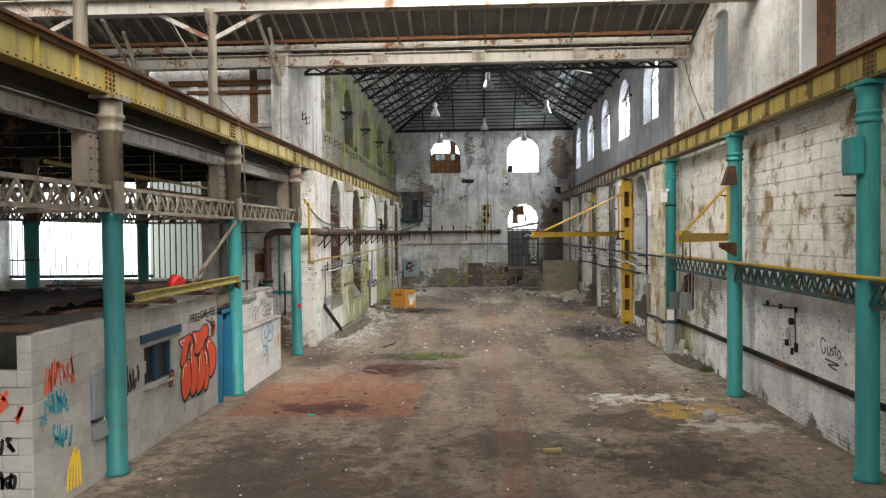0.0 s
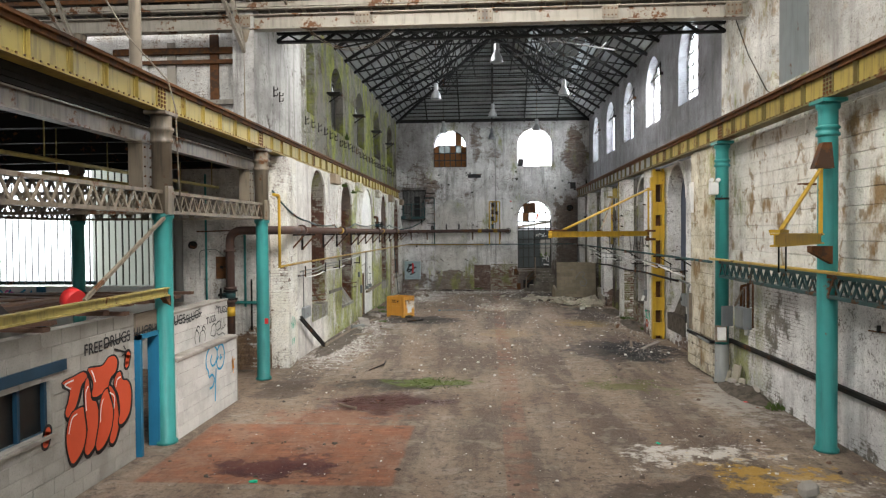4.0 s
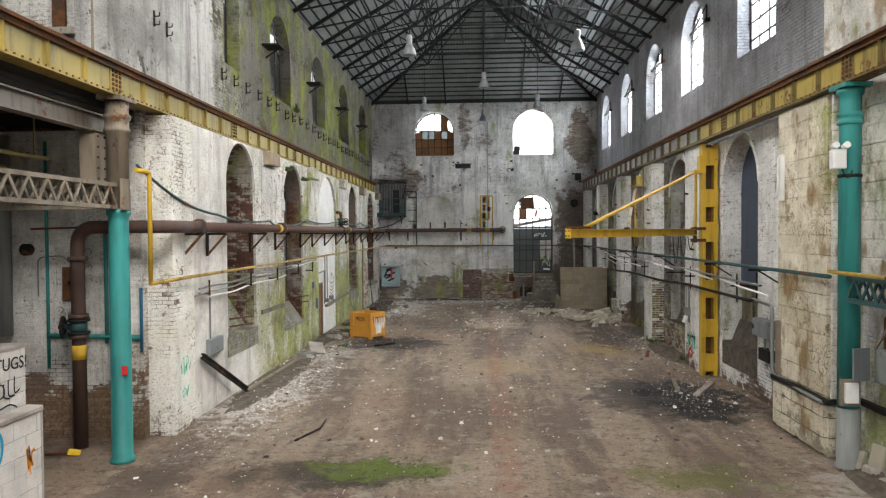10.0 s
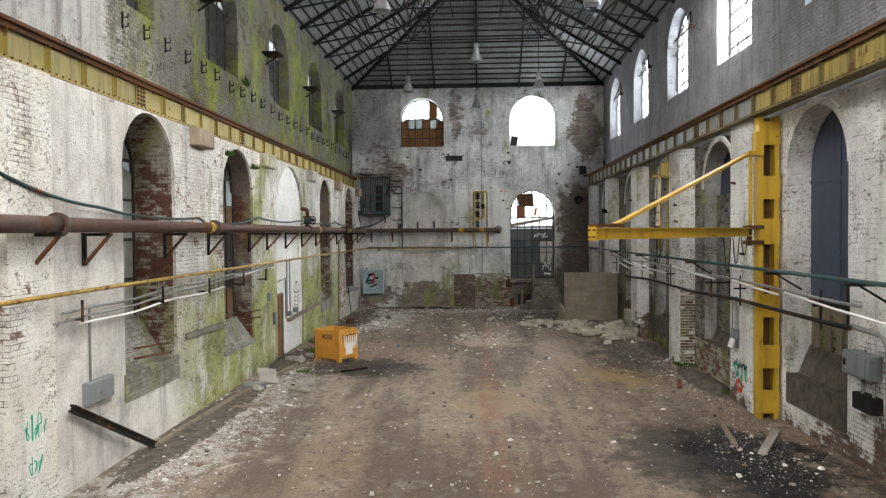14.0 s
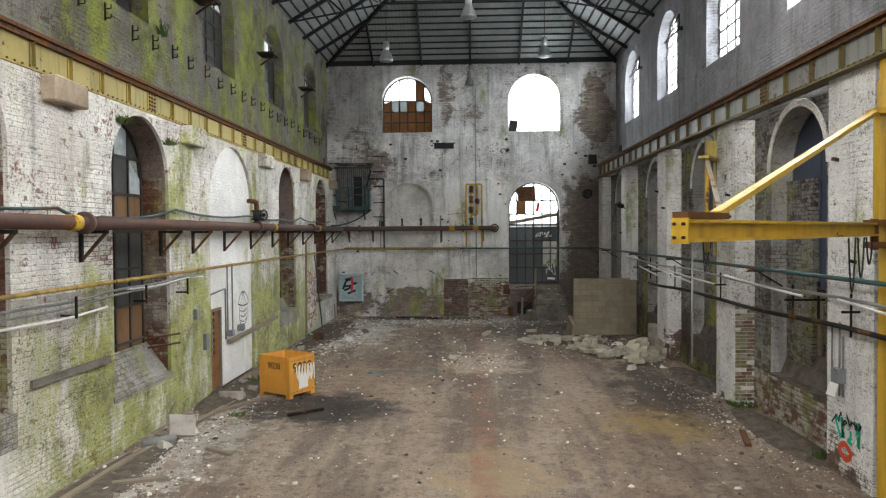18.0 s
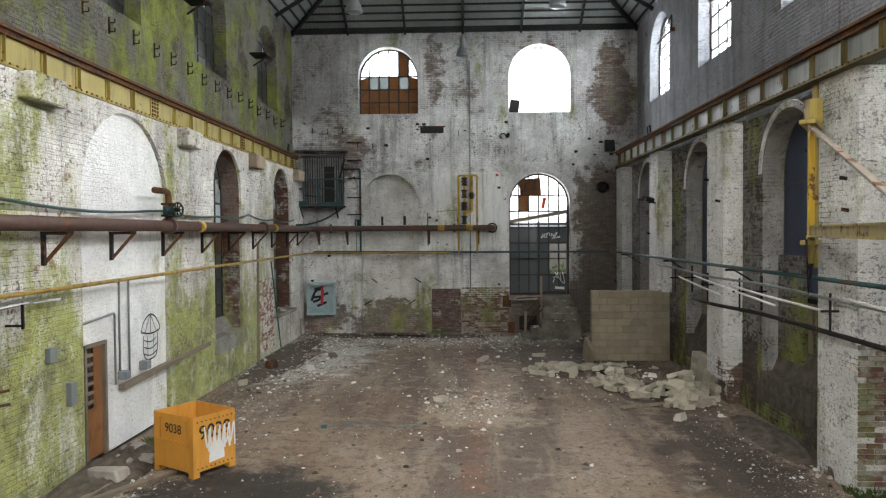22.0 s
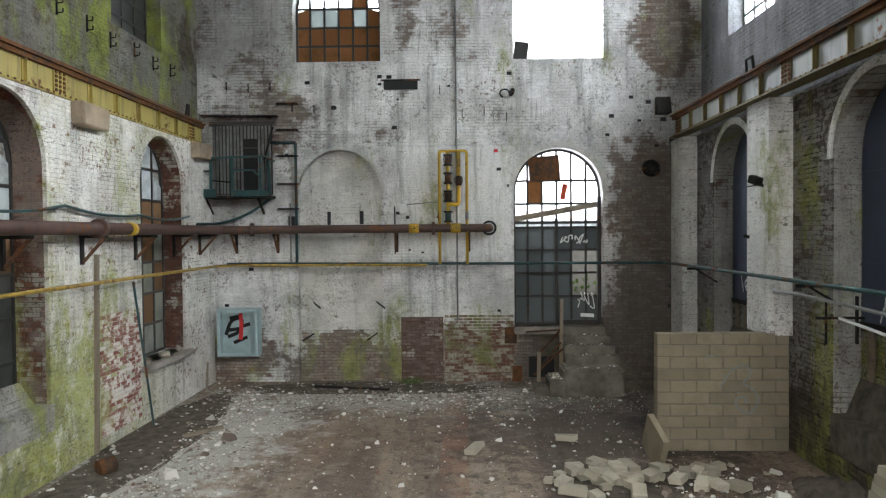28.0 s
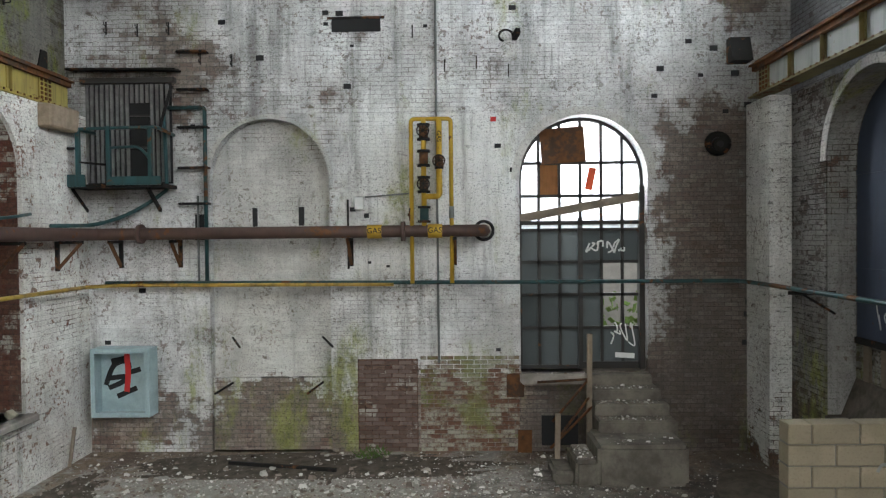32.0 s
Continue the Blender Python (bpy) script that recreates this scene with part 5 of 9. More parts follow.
def arched_window(name, run, d, o, cols, rows, label, frame_mat=M_frame, boards=(), missing=(), pane=M_pane, th=0.055, dirty=(), levels=None, murk=M_glass_dirty):
    """A steel window in an arched opening: outer frame, glazing bars, one pane for each light."""
    a, b, s, sp, r = o
    w = thing(name, label, "window", kind="structure")
    P = (lambda u, dd, z: (u, dd, z)) if run == "x" else (lambda u, dd, z: (dd, u, z))
    c, h = (a + b) / 2, (b - a) / 2
    head = lambda u: sp + r * math.sqrt(max(0.0, 1 - ((u - c) / h) ** 2))
    top = sp + r
    bm = bmesh.new()
    ring = arch_outline(a + 0.03, b - 0.03, s + 0.03, sp, r - 0.03, 20)
    for p, q in zip(ring, ring[1:] + ring[:1]):
        bar(bm, P(p[0], d, p[1]), P(q[0], d, q[1]), 0.06, 0.06, up=P(0, 1, 0))
    part("window_frame", bm, frame_mat, w)
    us = [a + (b - a) * i / cols for i in range(cols + 1)]
    zs = levels or [s + (top - s) * i / rows for i in range(rows + 1)]
    rows = len(zs) - 1
    for u in us[1:-1]:
        part("glazing_bar", made(bar, P(u, d, s), P(u, d, head(u)), th, th), frame_mat, w)
    for z in zs[1:-1]:
        k = 1.0 if z <= sp else math.sqrt(max(0.0, 1 - ((z - sp) / r) ** 2))
        part("glazing_bar", made(bar, P(c - h * k, d, z), P(c + h * k, d, z), th, th), frame_mat, w)
    for i in range(cols):
        for j in range(rows):
            if (i, j) in missing:
                continue
            u0, u1, z0, z1 = us[i], us[i + 1], zs[j], zs[j + 1]
            t0, t1 = min(z1, head(u0)), min(z1, head(u1))
            if max(t0, t1) <= z0 + 0.05:
                continue
            bm = bmesh.new()
            poly = [(u0, z0), (u1, z0), (u1, max(z0 + 0.01, t1)), (u0, max(z0 + 0.01, t0))]
            A, B = [bm.verts.new(P(u, d - 0.004, z)) for u, z in poly], [bm.verts.new(P(u, d + 0.004, z)) for u, z in poly]
            bm.faces.new(A), bm.faces.new(B[::-1])
            for k in range(4):
                bm.faces.new((A[k], B[k], B[(k + 1) % 4], A[(k + 1) % 4]))
            if (i, j) in boards:
                part("board", bm, M_wood_orange if run == "x" else M_wood_brown, w, "raw orange-brown board in place of glass" if run == "x" else "rotten brown board")
            else:
                ob = part("pane", bm, murk if (i, j) in dirty else pane, w)
                ob.visible_shadow = False
    return w


for o in RIGHT_WIN:
    arched_window("window_east", "y", 6.95, o, 4, 6, "tall arched steel window, white with daylight")
for n, o in enumerate(LEFT_WIN):
    rnd = random.Random(n)
    arched_window("window_west", "y", -6.3, o, 4 if n else 2, 6, "tall arched steel window with grimy dark panes", murk=M_pane_black, dirty={(i, j) for i in range(4) for j in range(6) if j < 4 or rnd.random() < 0.3}, missing={(i, 5) for i in range(4)})
arched_window("window_north", "x", 50.6, END_WIN[0], 6, 4, "arched window with a boarded lower half and broken panes", murk=M_pane_grimy, boards={(i, j) for i in range(6) for j in (0, 1)} | {(0, 2), (3, 2), (5, 2), (4, 3)}, dirty={(1, 2), (2, 2), (4, 2)}, levels=[8.02, 8.5, 8.97, 9.45, 10.46])
bm = bmesh.new()
box(bm, 1.98, 4.2, 50.55, 50.62, 8.02, 8.06)
structure("window_sill", bm, M_conc, "bare sill of an empty arched opening", "window sill")
solid("torn_sheet", made(mbox, pose(2.2, 50.6, 8.3, 0, 8, 0), 0.36, 0.02, 0.5), M_dark, "dark torn sheet at the edge of the empty window", "sheet")
# the orange board at (1, 5) stands for brick seen through that pane
w = arched_window("door_north", "x", 50.55, END_DOOR, 6, 7, "tall arched steel glazed door, grimy with broken panes", murk=M_pane_grimy, boards={(1, 5)}, levels=[1.38, 2.1, 2.69, 3.27, 3.84, 4.44, 5.02, 5.82],
                  missing={(i, j) for i in range(6) for j in (5, 6)} - {(1, 5)} | {(4, 1), (5, 1), (4, 2), (5, 2)}, dirty={(i, j) for i in range(6) for j in range(4)})
part("board", made(bar, (2.0, 50.5, 4.05), (4.12, 50.5, 4.42), 0.03, 0.15), M_wood, w, "weathered board nailed across")
part("board", made(mbox, pose(2.76, 50.5, 5.33, 0, -4, 0), 0.78, 0.03, 0.62), M_rust, w, "rusty plate over upper panes")
# thin red piece added for a red patch showing in this pane
part("poster_scrap", made(mbox, pose(3.26, 50.56, 4.74, 0, 12, 0), 0.13, 0.01, 0.4), M_spray_red, w, "red patch on a pane")
part("door_post", made(box, 3.02, 3.1, 50.48, 50.6, 1.38, 4.05), M_frame, w)
part("door_post", made(box, 4.08, 4.17, 50.42, 50.6, 1.38, 4.6), M_frame, w)
part("transom", made(box, 1.97, 4.17, 50.47, 50.6, 3.93, 4.0), M_frame, w)
part("step_rail", made(box, 3.1, 4.1, 50.5, 50.56, 1.38, 1.5), M_frame, w)
# what stands outside the glazed door
yard = thing("yard_building", "red brick and grey boarded building across the yard", "building", at=(0, 0, 0))
part("wall", made(box, -6, 3.05, 56.0, 56.4, -0.3, 4.3), M_arch_brick, yard)
part("wall", made(box, 3.05, 12, 57.0, 57.4, -0.3, 3.6), M_mortar, yard, "grey rendered wall")
part("hoarding", made(box, -2, 9, 55.0, 55.1, -0.3, 4.1), M_mortar, yard, "grey boarding")
bm = bmesh.new()
for i in range(160):
    v = Vector((random.uniform(3.2, 6), random.uniform(54.0, 54.8), random.uniform(1.0, 2.4)))
    mbox(bm, Matrix.Translation(v) @ Euler([random.uniform(0, 3) for _ in range(3)]).to_matrix().to_4x4(), 0.16, 0.02, 0.1)
M_leaf = plain("fresh_green_leaf", (0.075, 0.115, 0.03), 0.7, 0, 0.3)
tagged(solid("shrub", bm, M_leaf, "green shrub in the yard outside", "shrub"), kind="stuff")

# hopper stays of the right-hand windows
for a, b, s, sp, r in RIGHT_WIN[1:]:
    th = thing("window_stay", "dark steel hopper stay beside an arched window", "window stay", "window stays")
    part("arm", made(bar, (6.5, a - 0.55, 9.62), (6.5, a + 1.0, 9.62), 0.04, 0.05), M_dark, th)
    part("upright", made(bar, (6.5, a - 0.55, 9.6), (6.5, a - 0.55, 10.05), 0.03, 0.04), M_dark, th)
    part("brace", made(bar, (6.5, a - 0.55, 10.05), (6.5, a + 0.8, 9.62), 0.03, 0.03), M_dark, th)
    part("fixing", made(box, 6.46, 6.62, a - 0.58, a - 0.5, 9.58, 9.68), M_dark, th)
for n, (a, b, s, sp, r) in enumerate(LEFT_WIN[1:]):
    th = thing("window_hood", "dark board shelf on a bracket beside a window", "shelf", "wall shelves")
    part("board", made(box, -5.95, -5.45, a - 0.75, a - 0.15, 8.98, 9.03), M_dark, th)
    part("bracket", made(bar, (-5.93, a - 0.45, 8.7), (-5.5, a - 0.45, 8.98), 0.03, 0.04), M_dark, th)

# windows and fills of the arches in the left wall
arched_window("window_arch", "y", -6.15, LEFT_ARCH["a2"], 4, 7, "tall arched window with bars, boards and grimy panes", boards={(i, j) for i in range(4) for j in (0, 1, 4)} | {(0, 2), (1, 3), (0, 5)}, dirty={(2, 3), (1, 5), (3, 2), (0, 3), (2, 2), (3, 3), (1, 2), (2, 5), (3, 6)})
arched_window("window_arch", "y", -6.15, LEFT_ARCH["a4"], 4, 7, "arched window with rotten timber and grimy panes", boards={(0, 4), (1, 4), (0, 5), (2, 4), (3, 3), (2, 5), (1, 5), (1, 2)}, dirty={(i, j) for i in range(4) for j in (0, 1, 2, 3, 6)})
# opaque pale panes put the daylight behind this glass into their colour
arched_window("window_arch", "y", -6.1, LEFT_ARCH["a5"], 4, 7, "arched window with peeling boards", boards={(0, 3), (1, 3), (2, 3), (0, 4), (1, 4), (2, 4), (3, 4), (1, 5), (2, 1), (3, 2)}, murk=plain("pale_backlit_tone_glass", (0.24, 0.255, 0.22), 0.4, 0, 0.6, 2.5, 0.05), dirty={(i, j) for i in range(4) for j in (0, 1, 2, 3)})
arched_window("window_arch", "y", -6.44, LEFT_ARCH["a1"], 3, 6, "blocked arched window with pale blue boards", boards={(0, 2), (1, 2)}, pane=plain("pale_weathered_board", (0.40, 0.41, 0.38), 0.8, 0, 0.5))
# bare brick reveals inside the deep arches
for key in ("a1", "a2", "a4", "a5"):
    a, b, s, sp, r = LEFT_ARCH[key]
    bm = bmesh.new()
    c, h = (a + b) / 2, (b - a) / 2 - 0.012
    prev = None
    pts = [(b - 0.012, s + 0.02)] + [(c + h * math.cos(math.pi * i / 18), sp + (r - 0.012) * math.sin(math.pi * i / 18)) for i in range(19)]
    for p in pts:
        cur = (bm.verts.new((-5.66, p[0], p[1])), bm.verts.new((-6.4 if key == "a1" else -6.12, p[0], p[1])))
        if prev:
            bm.faces.new((prev[0], cur[0], cur[1], prev[1]))
        prev = cur
    structure("wall_reveal", bm, M_reveal if key in ("a1", "a5") else M_arch_brick, "crumbling plaster and red brick reveal of a deep arch")
# sloping concrete sills
for key, top, lip in (("a1", 2.15, 0.9), ("a2", 1.55, 0.85), ("a4", 1.5, 0.75)):
    a, b, s, sp, r = LEFT_ARCH[key]
    bm = bmesh.new()
    back = -0.8 if key == "a1" else -0.5
    prism(bm, [(0, lip), (0.0, s + 0.01), (back, s + 0.01), (back, top)], pose(-5.58, a - 0.05, 0), b - a + 0.1)
    structure("window_sill", bm, M_sill, "steep crumbling concrete sill", "window sill")

# fills of the right-hand arches
for n, (a, b, s, sp, r) in enumerate(RIGHT_ARCH):
    panel_low = (2.35, 2.55, 2.4, 2.3, 2.2)[n]
    bm = bmesh.new()
    arch_filled(bm, "y", 6.64, 6.68, (a, b, panel_low, sp, r))
    th = thing("door_panel", "slate-blue steel sheet filling a tall arch", "panel", "blue arch panels")
    part("sheet", bm, M_blue_panel, th)
    part("seam", made(bar, (6.63, (a + b) / 2, panel_low), (6.63, (a + b) / 2, sp + r - 0.05), 0.05, 0.02), M_blue_panel, th)
    for z in (3.2, 4.6):
        part("rail", made(bar, (6.63, a, z), (6.63, b, z), 0.02, 0.07), M_blue_panel, th)
    part("frame", made(bar, (6.62, a, panel_low), (6.62, b, panel_low), 0.05, 0.09), M_dark, th)
    bm = bmesh.new()
    if n in (1, 2):
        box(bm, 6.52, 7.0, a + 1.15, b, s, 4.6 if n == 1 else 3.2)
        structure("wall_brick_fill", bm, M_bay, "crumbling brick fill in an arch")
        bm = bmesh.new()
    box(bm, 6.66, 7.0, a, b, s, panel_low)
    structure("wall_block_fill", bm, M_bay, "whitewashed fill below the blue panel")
    for k in range(5):
        u = a + 0.15 + 0.42 * k
        solid("slat", made(box, 6.6, 6.64, u, u + 0.14, s + 0.55, panel_low), M_wood, "grey upright slat in the arch", "slat", "arch slats")
    bm = bmesh.new()
    prism(bm, [(0, s - 0.55), (0, s + 0.01), (0.44, s + 0.01), (0.44, s + 0.55)], pose(6.18, a, 0), b - a)
    structure("window_sill", bm, M_rubble_sill, "sloping rubble-strewn concrete sill", "window sill")
    structure("trim", made(arch_band, "y", XR - 0.02, XR + 0.1, (a, b, s, sp, r), 0.13), M_pier_white, "whitewashed brick arch rim", "trim")
    bm = bmesh.new()
    prev = None
    c, h = (a + b) / 2, (b - a) / 2 - 0.012
    for u, z in [(b - 0.012, s + 0.02), *((c + h * math.cos(math.pi * i / 18), sp + (r - 0.012) * math.sin(math.pi * i / 18)) for i in range(19)), (a + 0.012, s + 0.02)]:
        cur = (bm.verts.new((6.215, u, z)), bm.verts.new((6.62, u, z)))
        if prev:
            bm.faces.new((prev[0], cur[0], cur[1], prev[1]))
        prev = cur
    # reveals past the first take the dimmed paint, their shade in its colour
    structure("wall_reveal", bm, M_pier_white if n == 0 else M_right, "limewashed reveal of a deep arch")
# the boarded arch and rust-red shutter of the old part
structure("window_boarded", made(arch_filled, "y", 6.75, 6.8, (18.9, 20.75, 7.0, 9.05, 0.7)), M_grey_box, "grey boarded arched window", "window")
structure("window_shutter", made(box, 6.5, 6.56, 12.75, 14.05, 6.6, 11.0), M_rust, "rust-brown steel shutter", "shutter")
structure("window_frame", made(box, 6.22, 6.5, 14.0, 14.1, 6.6, 10.6), M_white, "white painted reveal of the shutter", "window frame")

# ---- pipes along the left wall and the end wall ----
def flange(bm, p, way, r, w=0.05):
    p, d = Vector(p), Vector(way).normalized()
    cyl(bm, p - d * w, p + d * w, r, 16)


PX, PZ, PY = -5.28, 3.84, 49.85
th = thing("gas_main", "large rust-brown gas main on wall brackets with yellow bands", "pipe")
bm = bmesh.new()
tube(bm, bend([(-6.85, 22.45, 0.0), (-6.85, 22.45, PZ), (PX, 22.45, PZ), (PX, 24, PZ)], 0.34, 8), 0.115, 14)
tube(bm, bend([(PX, 23.9, PZ), (PX, PY, PZ), (1.35, PY, PZ), (1.35, PY + 0.5, PZ)], 0.16, 8), 0.105, 14)
main = part("pipe", bm, M_pipe_brown, th)
for p, way in (((PX, 23.9, PZ), (0, 1, 0)), ((PX, 29.5, PZ), (0, 1, 0)), ((PX, 37.75, PZ), (0, 1, 0)), ((PX, 44.0, PZ), (0, 1, 0)), ((-4.5, PY, PZ), (1, 0, 0)), ((-0.02, PY, PZ), (1, 0, 0)), ((-6.85, 22.45, 3.3), (0, 0, 1)), ((-6.85, 22.45, 1.95), (0, 0, 1)), ((-6.85, 22.45, 2.3), (0, 0, 1))):
    part("flange", made(flange, p, way, 0.165, 0.035), M_pipe_brown, main)
for p, q in (((PX, 29.1, PZ), (PX, 29.3, PZ)), ((PX, 39.2, PZ), (PX, 39.4, PZ)), ((PX, 45.0, PZ), (PX, 45.2, PZ)), ((-0.62, PY, PZ), (-0.38, PY, PZ)), ((0.4, PY, PZ), (0.64, PY, PZ)), ((-6.85, 22.45, 1.55), (-6.85, 22.45, 1.8))):
    part("band", made(cyl, p, q, 0.118, 16), M_yellow_jib, main, "yellow band")


def lettering(text, m, size, material, parent, name="lettering", label=""):
    """Painted letters in the built-in font; the pose m puts them flat on a face."""
    c = bpy.data.curves.new(name, "FONT")
    c.body, c.size, c.extrude, c.offset, c.align_x, c.align_y = text, size, 0.001, size * 0.008, "CENTER", "CENTER"
    c.materials.append(material)
    ob = new(name, c)
    ob.parent = parent
    ob.matrix_basis = m
    return tagged(ob, label)


for x in (-0.5, 0.52):
    lettering("GAS", pose(x, PY - 0.121, PZ + 0.01, 90, 0, 0), 0.13, M_black, th)
part("stub", made(tube, bend([(PX, 37.75, PZ), (PX, 37.75, 4.5), (PX - 0.05, 37.25, 4.5)], 0.12, 6), 0.06, 10), M_rust, th)


def hand_wheel(bm, p, way, r):
    p, d, s, u = Vector(p), *frame_of((0, 0, 0), way)
    ring = [p + (s * math.cos(a) + u * math.sin(a)) * r for a in (2 * math.pi * i / 16 for i in range(17))]
    tube(bm, ring, r * 0.12, 6)
    for i in range(4):
        a = math.pi * i / 4
        v = (s * math.cos(a) + u * math.sin(a)) * r
        bar(bm, p - v, p + v, r * 0.12, r * 0.12)
    cyl(bm, p - d * r * 0.4, p + d * r * 0.4, r * 0.22, 8)


def valve(p, way, material, r=0.11, wheel=None, label="cast valve with a hand wheel"):
    """A gate valve: body on the pipe's axis, two flanges, bonnet and wheel."""
    v = thing("pipe_valve", label, "valve", "pipe valves", at=p)
    d = Vector(way).normalized()
    o = Vector(wheel or (0, -1, 0))
    part("body", made(cyl, -d * 0.09, d * 0.09, r * 0.85, 12), material, v)
    for s in (-1, 1):
        part("flange", made(flange, d * s * 0.11, d, r * 1.15, 0.02), M_dark, v)
    bonnet = part("bonnet", made(cyl, (0, 0, 0), o * 0.2, r * 0.5, 10, r * 0.3), material, v)
    part("hand_wheel", made(hand_wheel, o * 0.24, o, r * 1.1), M_dark, bonnet)
    return v


valve((PX, 37.75, 4.15), (0, 0, 1), M_teal_dark, 0.12, (0.9, -0.4, 0), "teal valve on the gas main's stub")
valve((-6.85, 22.45, 2.12), (0, 0, 1), M_teal_dark, 0.16, (-1, -0.3, 0), "teal gate valve with a hand wheel")

first = thing("pipe_bracket", "black steel triangular wall bracket under the pipe", "bracket", "pipe brackets", at=(-5.6, 23.77, 3.27))
part("upright", made(bar, (0.03, 0, -0.02), (0.03, 0, 0.46), 0.06, 0.05), M_dark, first)
part("arm", made(bar, (0, 0, 0.44), (0.45, 0, 0.44), 0.06, 0.05), M_dark, first)
part("brace", made(bar, (0.03, 0, 0.0), (0.42, 0, 0.43), 0.05, 0.04), M_rust, first)
for y in (25.03, 27.76, 29.91, 32.65, 34.21, 36.12, 38.14, 40.2, 42.0, 44.0, 45.9, 47.7, 49.2):
    copy_thing(first, pose(-5.6, y, 3.27))
for x in (-5.0, -3.95, -0.95, 0.85):
    copy_thing(first, pose(x, YE, 3.27, 0, 0, -90))

# thin pipes: yellow gas line, teal line, conduits
bm = bmesh.new()
tube(bm, bend([(-5.38, 22.1, 2.88), (-5.36, 23.6, 2.9), (-5.32, 49.6, 2.96), (-5.0, PY + 0.1, 2.96), (-0.2, PY + 0.1, 2.94)], 0.15), 0.032, 8)
solid("yellow_gas_line", bm, M_yellow_pipe, "thin yellow gas line along both walls", "pipe")
bm = bmesh.new()
tube(bm, bend([(-5.44, 21.75, 4.75), (-5.41, 22.15, 4.75), (-5.41, 22.15, 2.85)], 0.08), 0.04, 8)
solid("yellow_riser", bm, M_yellow_jib, "yellow upright pipe before the wall's end", "pipe")
bm = bmesh.new()
tube(bm, bend([(-5.2, PY + 0.16, 3.0), (1.9, PY + 0.1, 2.96), (5.55, PY - 0.05, 2.96), (5.62, 48.8, 2.96), (5.62, 22.0, 2.96)], 0.12), 0.034, 8)
solid("teal_water_line", bm, M_teal_dark, "dull teal pipe along the end and side walls", "pipe")
for i, y in enumerate((48.0, 43.0, 38.6, 33.0, 28.0, 25.2)):
    bm = bmesh.new()
    bar(bm, (6.2, y, 2.9), (5.55, y, 2.9), 0.04, 0.05)
    bar(bm, (6.2, y, 2.6), (5.75, y, 2.88), 0.03, 0.03)
    solid("pipe_hanger", bm, M_dark, "small steel pipe hanger on the wall", "bracket", "pipe hangers")
for z, y0, y1, dz, m, r, lab in ((2.62, 24.2, 33.8, 0.2, M_pipe_grey, 0.022, "grey conduit sagging along the wall"), (2.5, 24.0, 34.0, 0.27, M_pipe_grey, 0.018, "thin grey conduit along the wall"), (2.42, 24.6, 30.3, 0.1, M_white, 0.02, "broken white conduit along the wall"), (2.74, 31.0, 34.3, 0.02, M_white, 0.018, "short white conduit along the wall")):
    bm = bmesh.new()
    pts = [(-5.42 + 0.03 * math.sin(y * 1.3), y, z + dz * (y - y0) / (y1 - y0) + 0.02 * math.sin(y * 2.1)) for y in [y0 + (y1 - y0) * i / 14 for i in range(15)]]
    tube(bm, pts, r, 6)
    solid("wall_conduit", bm, m, lab, "conduit", "wall conduits")
for y in (24.6, 27.2, 29.4, 31.6, 33.4):
    bm = bmesh.new()
    bar(bm, (-5.6, y, 2.5), (-5.36, y, 2.5), 0.03, 0.03)
    bar(bm, (-5.37, y, 2.46), (-5.37, y, 2.78), 0.03, 0.03)
    solid("conduit_clip", bm, M_dark, "small dark clip holding the conduits", "bracket", "conduit clips")
bm = bmesh.new()
run = sag((-5.5, 21.9, 4.85), (-5.45, 25.3, 4.12), 0.16, 8)
for a, b, z0, z1 in ((25.3, 29.2, 4.12, 4.05), (29.2, 30.4, 4.05, 3.95), (30.4, 33.2, 3.95, 4.15), (33.2, 37.4, 4.15, 4.12), (37.4, 41.0, 4.2, 4.1), (41.0, 43.4, 4.1, 4.2), (43.4, 46.0, 4.2, 4.12), (46.0, 48.4, 4.1, 4.15)):
    run += sag((-5.5, a, z0), (-5.5, b, z1), 0.08, 6)[1:]
tube(bm, run, 0.026, 6)
solid("black_cable", bm, M_teal_dark, "dark green cable drooping along the wall", "cable")

# stone corbels under the left girder
for y, m in ((29.45, M_corbel), (34.15, M_left), (39.4, M_left), (44.2, M_corbel), (49.2, M_corbel)):
    bm = bmesh.new()
    box(bm, -5.62, -5.38, y - 0.42, y + 0.42, 5.52, 5.9)
    for v in bm.verts:
        v.co += Vector([random.uniform(-0.02, 0.02) for _ in range(3)])
    soften(bm, 0.025, 1)
    solid("corbel_stone", bm, m, "weathered corbel stone under the crane girder", "corbel", "corbel stones")
for s, x in ((-1, -5.78), (1, 5.78)):
    bm = bmesh.new()
    prism(bm, [(-0.15, 0), (0.15, 0), (0.15, 0.4), (-0.02, 0.4)], pose(x - 0.15, 49.5, 6.5, 0, 0, 90 if s < 0 else 90), 0.32)
    solid("end_stop", bm, M_dark, "rusty buffer stop on the crane rail", "buffer stop", "end stops")

# iron hooks on the upper wall
hook = bmesh.new()
bar(hook, (0.02, 0, -0.2), (0.02, 0, 0.17), 0.035, 0.03)
for z in (-0.16, 0.04):
    tube(hook, bend([(0.02, 0, z), (0.15, 0, z), (0.15, 0, z + 0.09)], 0.03, 3), 0.014, 5)
hook = mesh_of(hook, "wall_hook", M_dark)
rnd = random.Random(5)
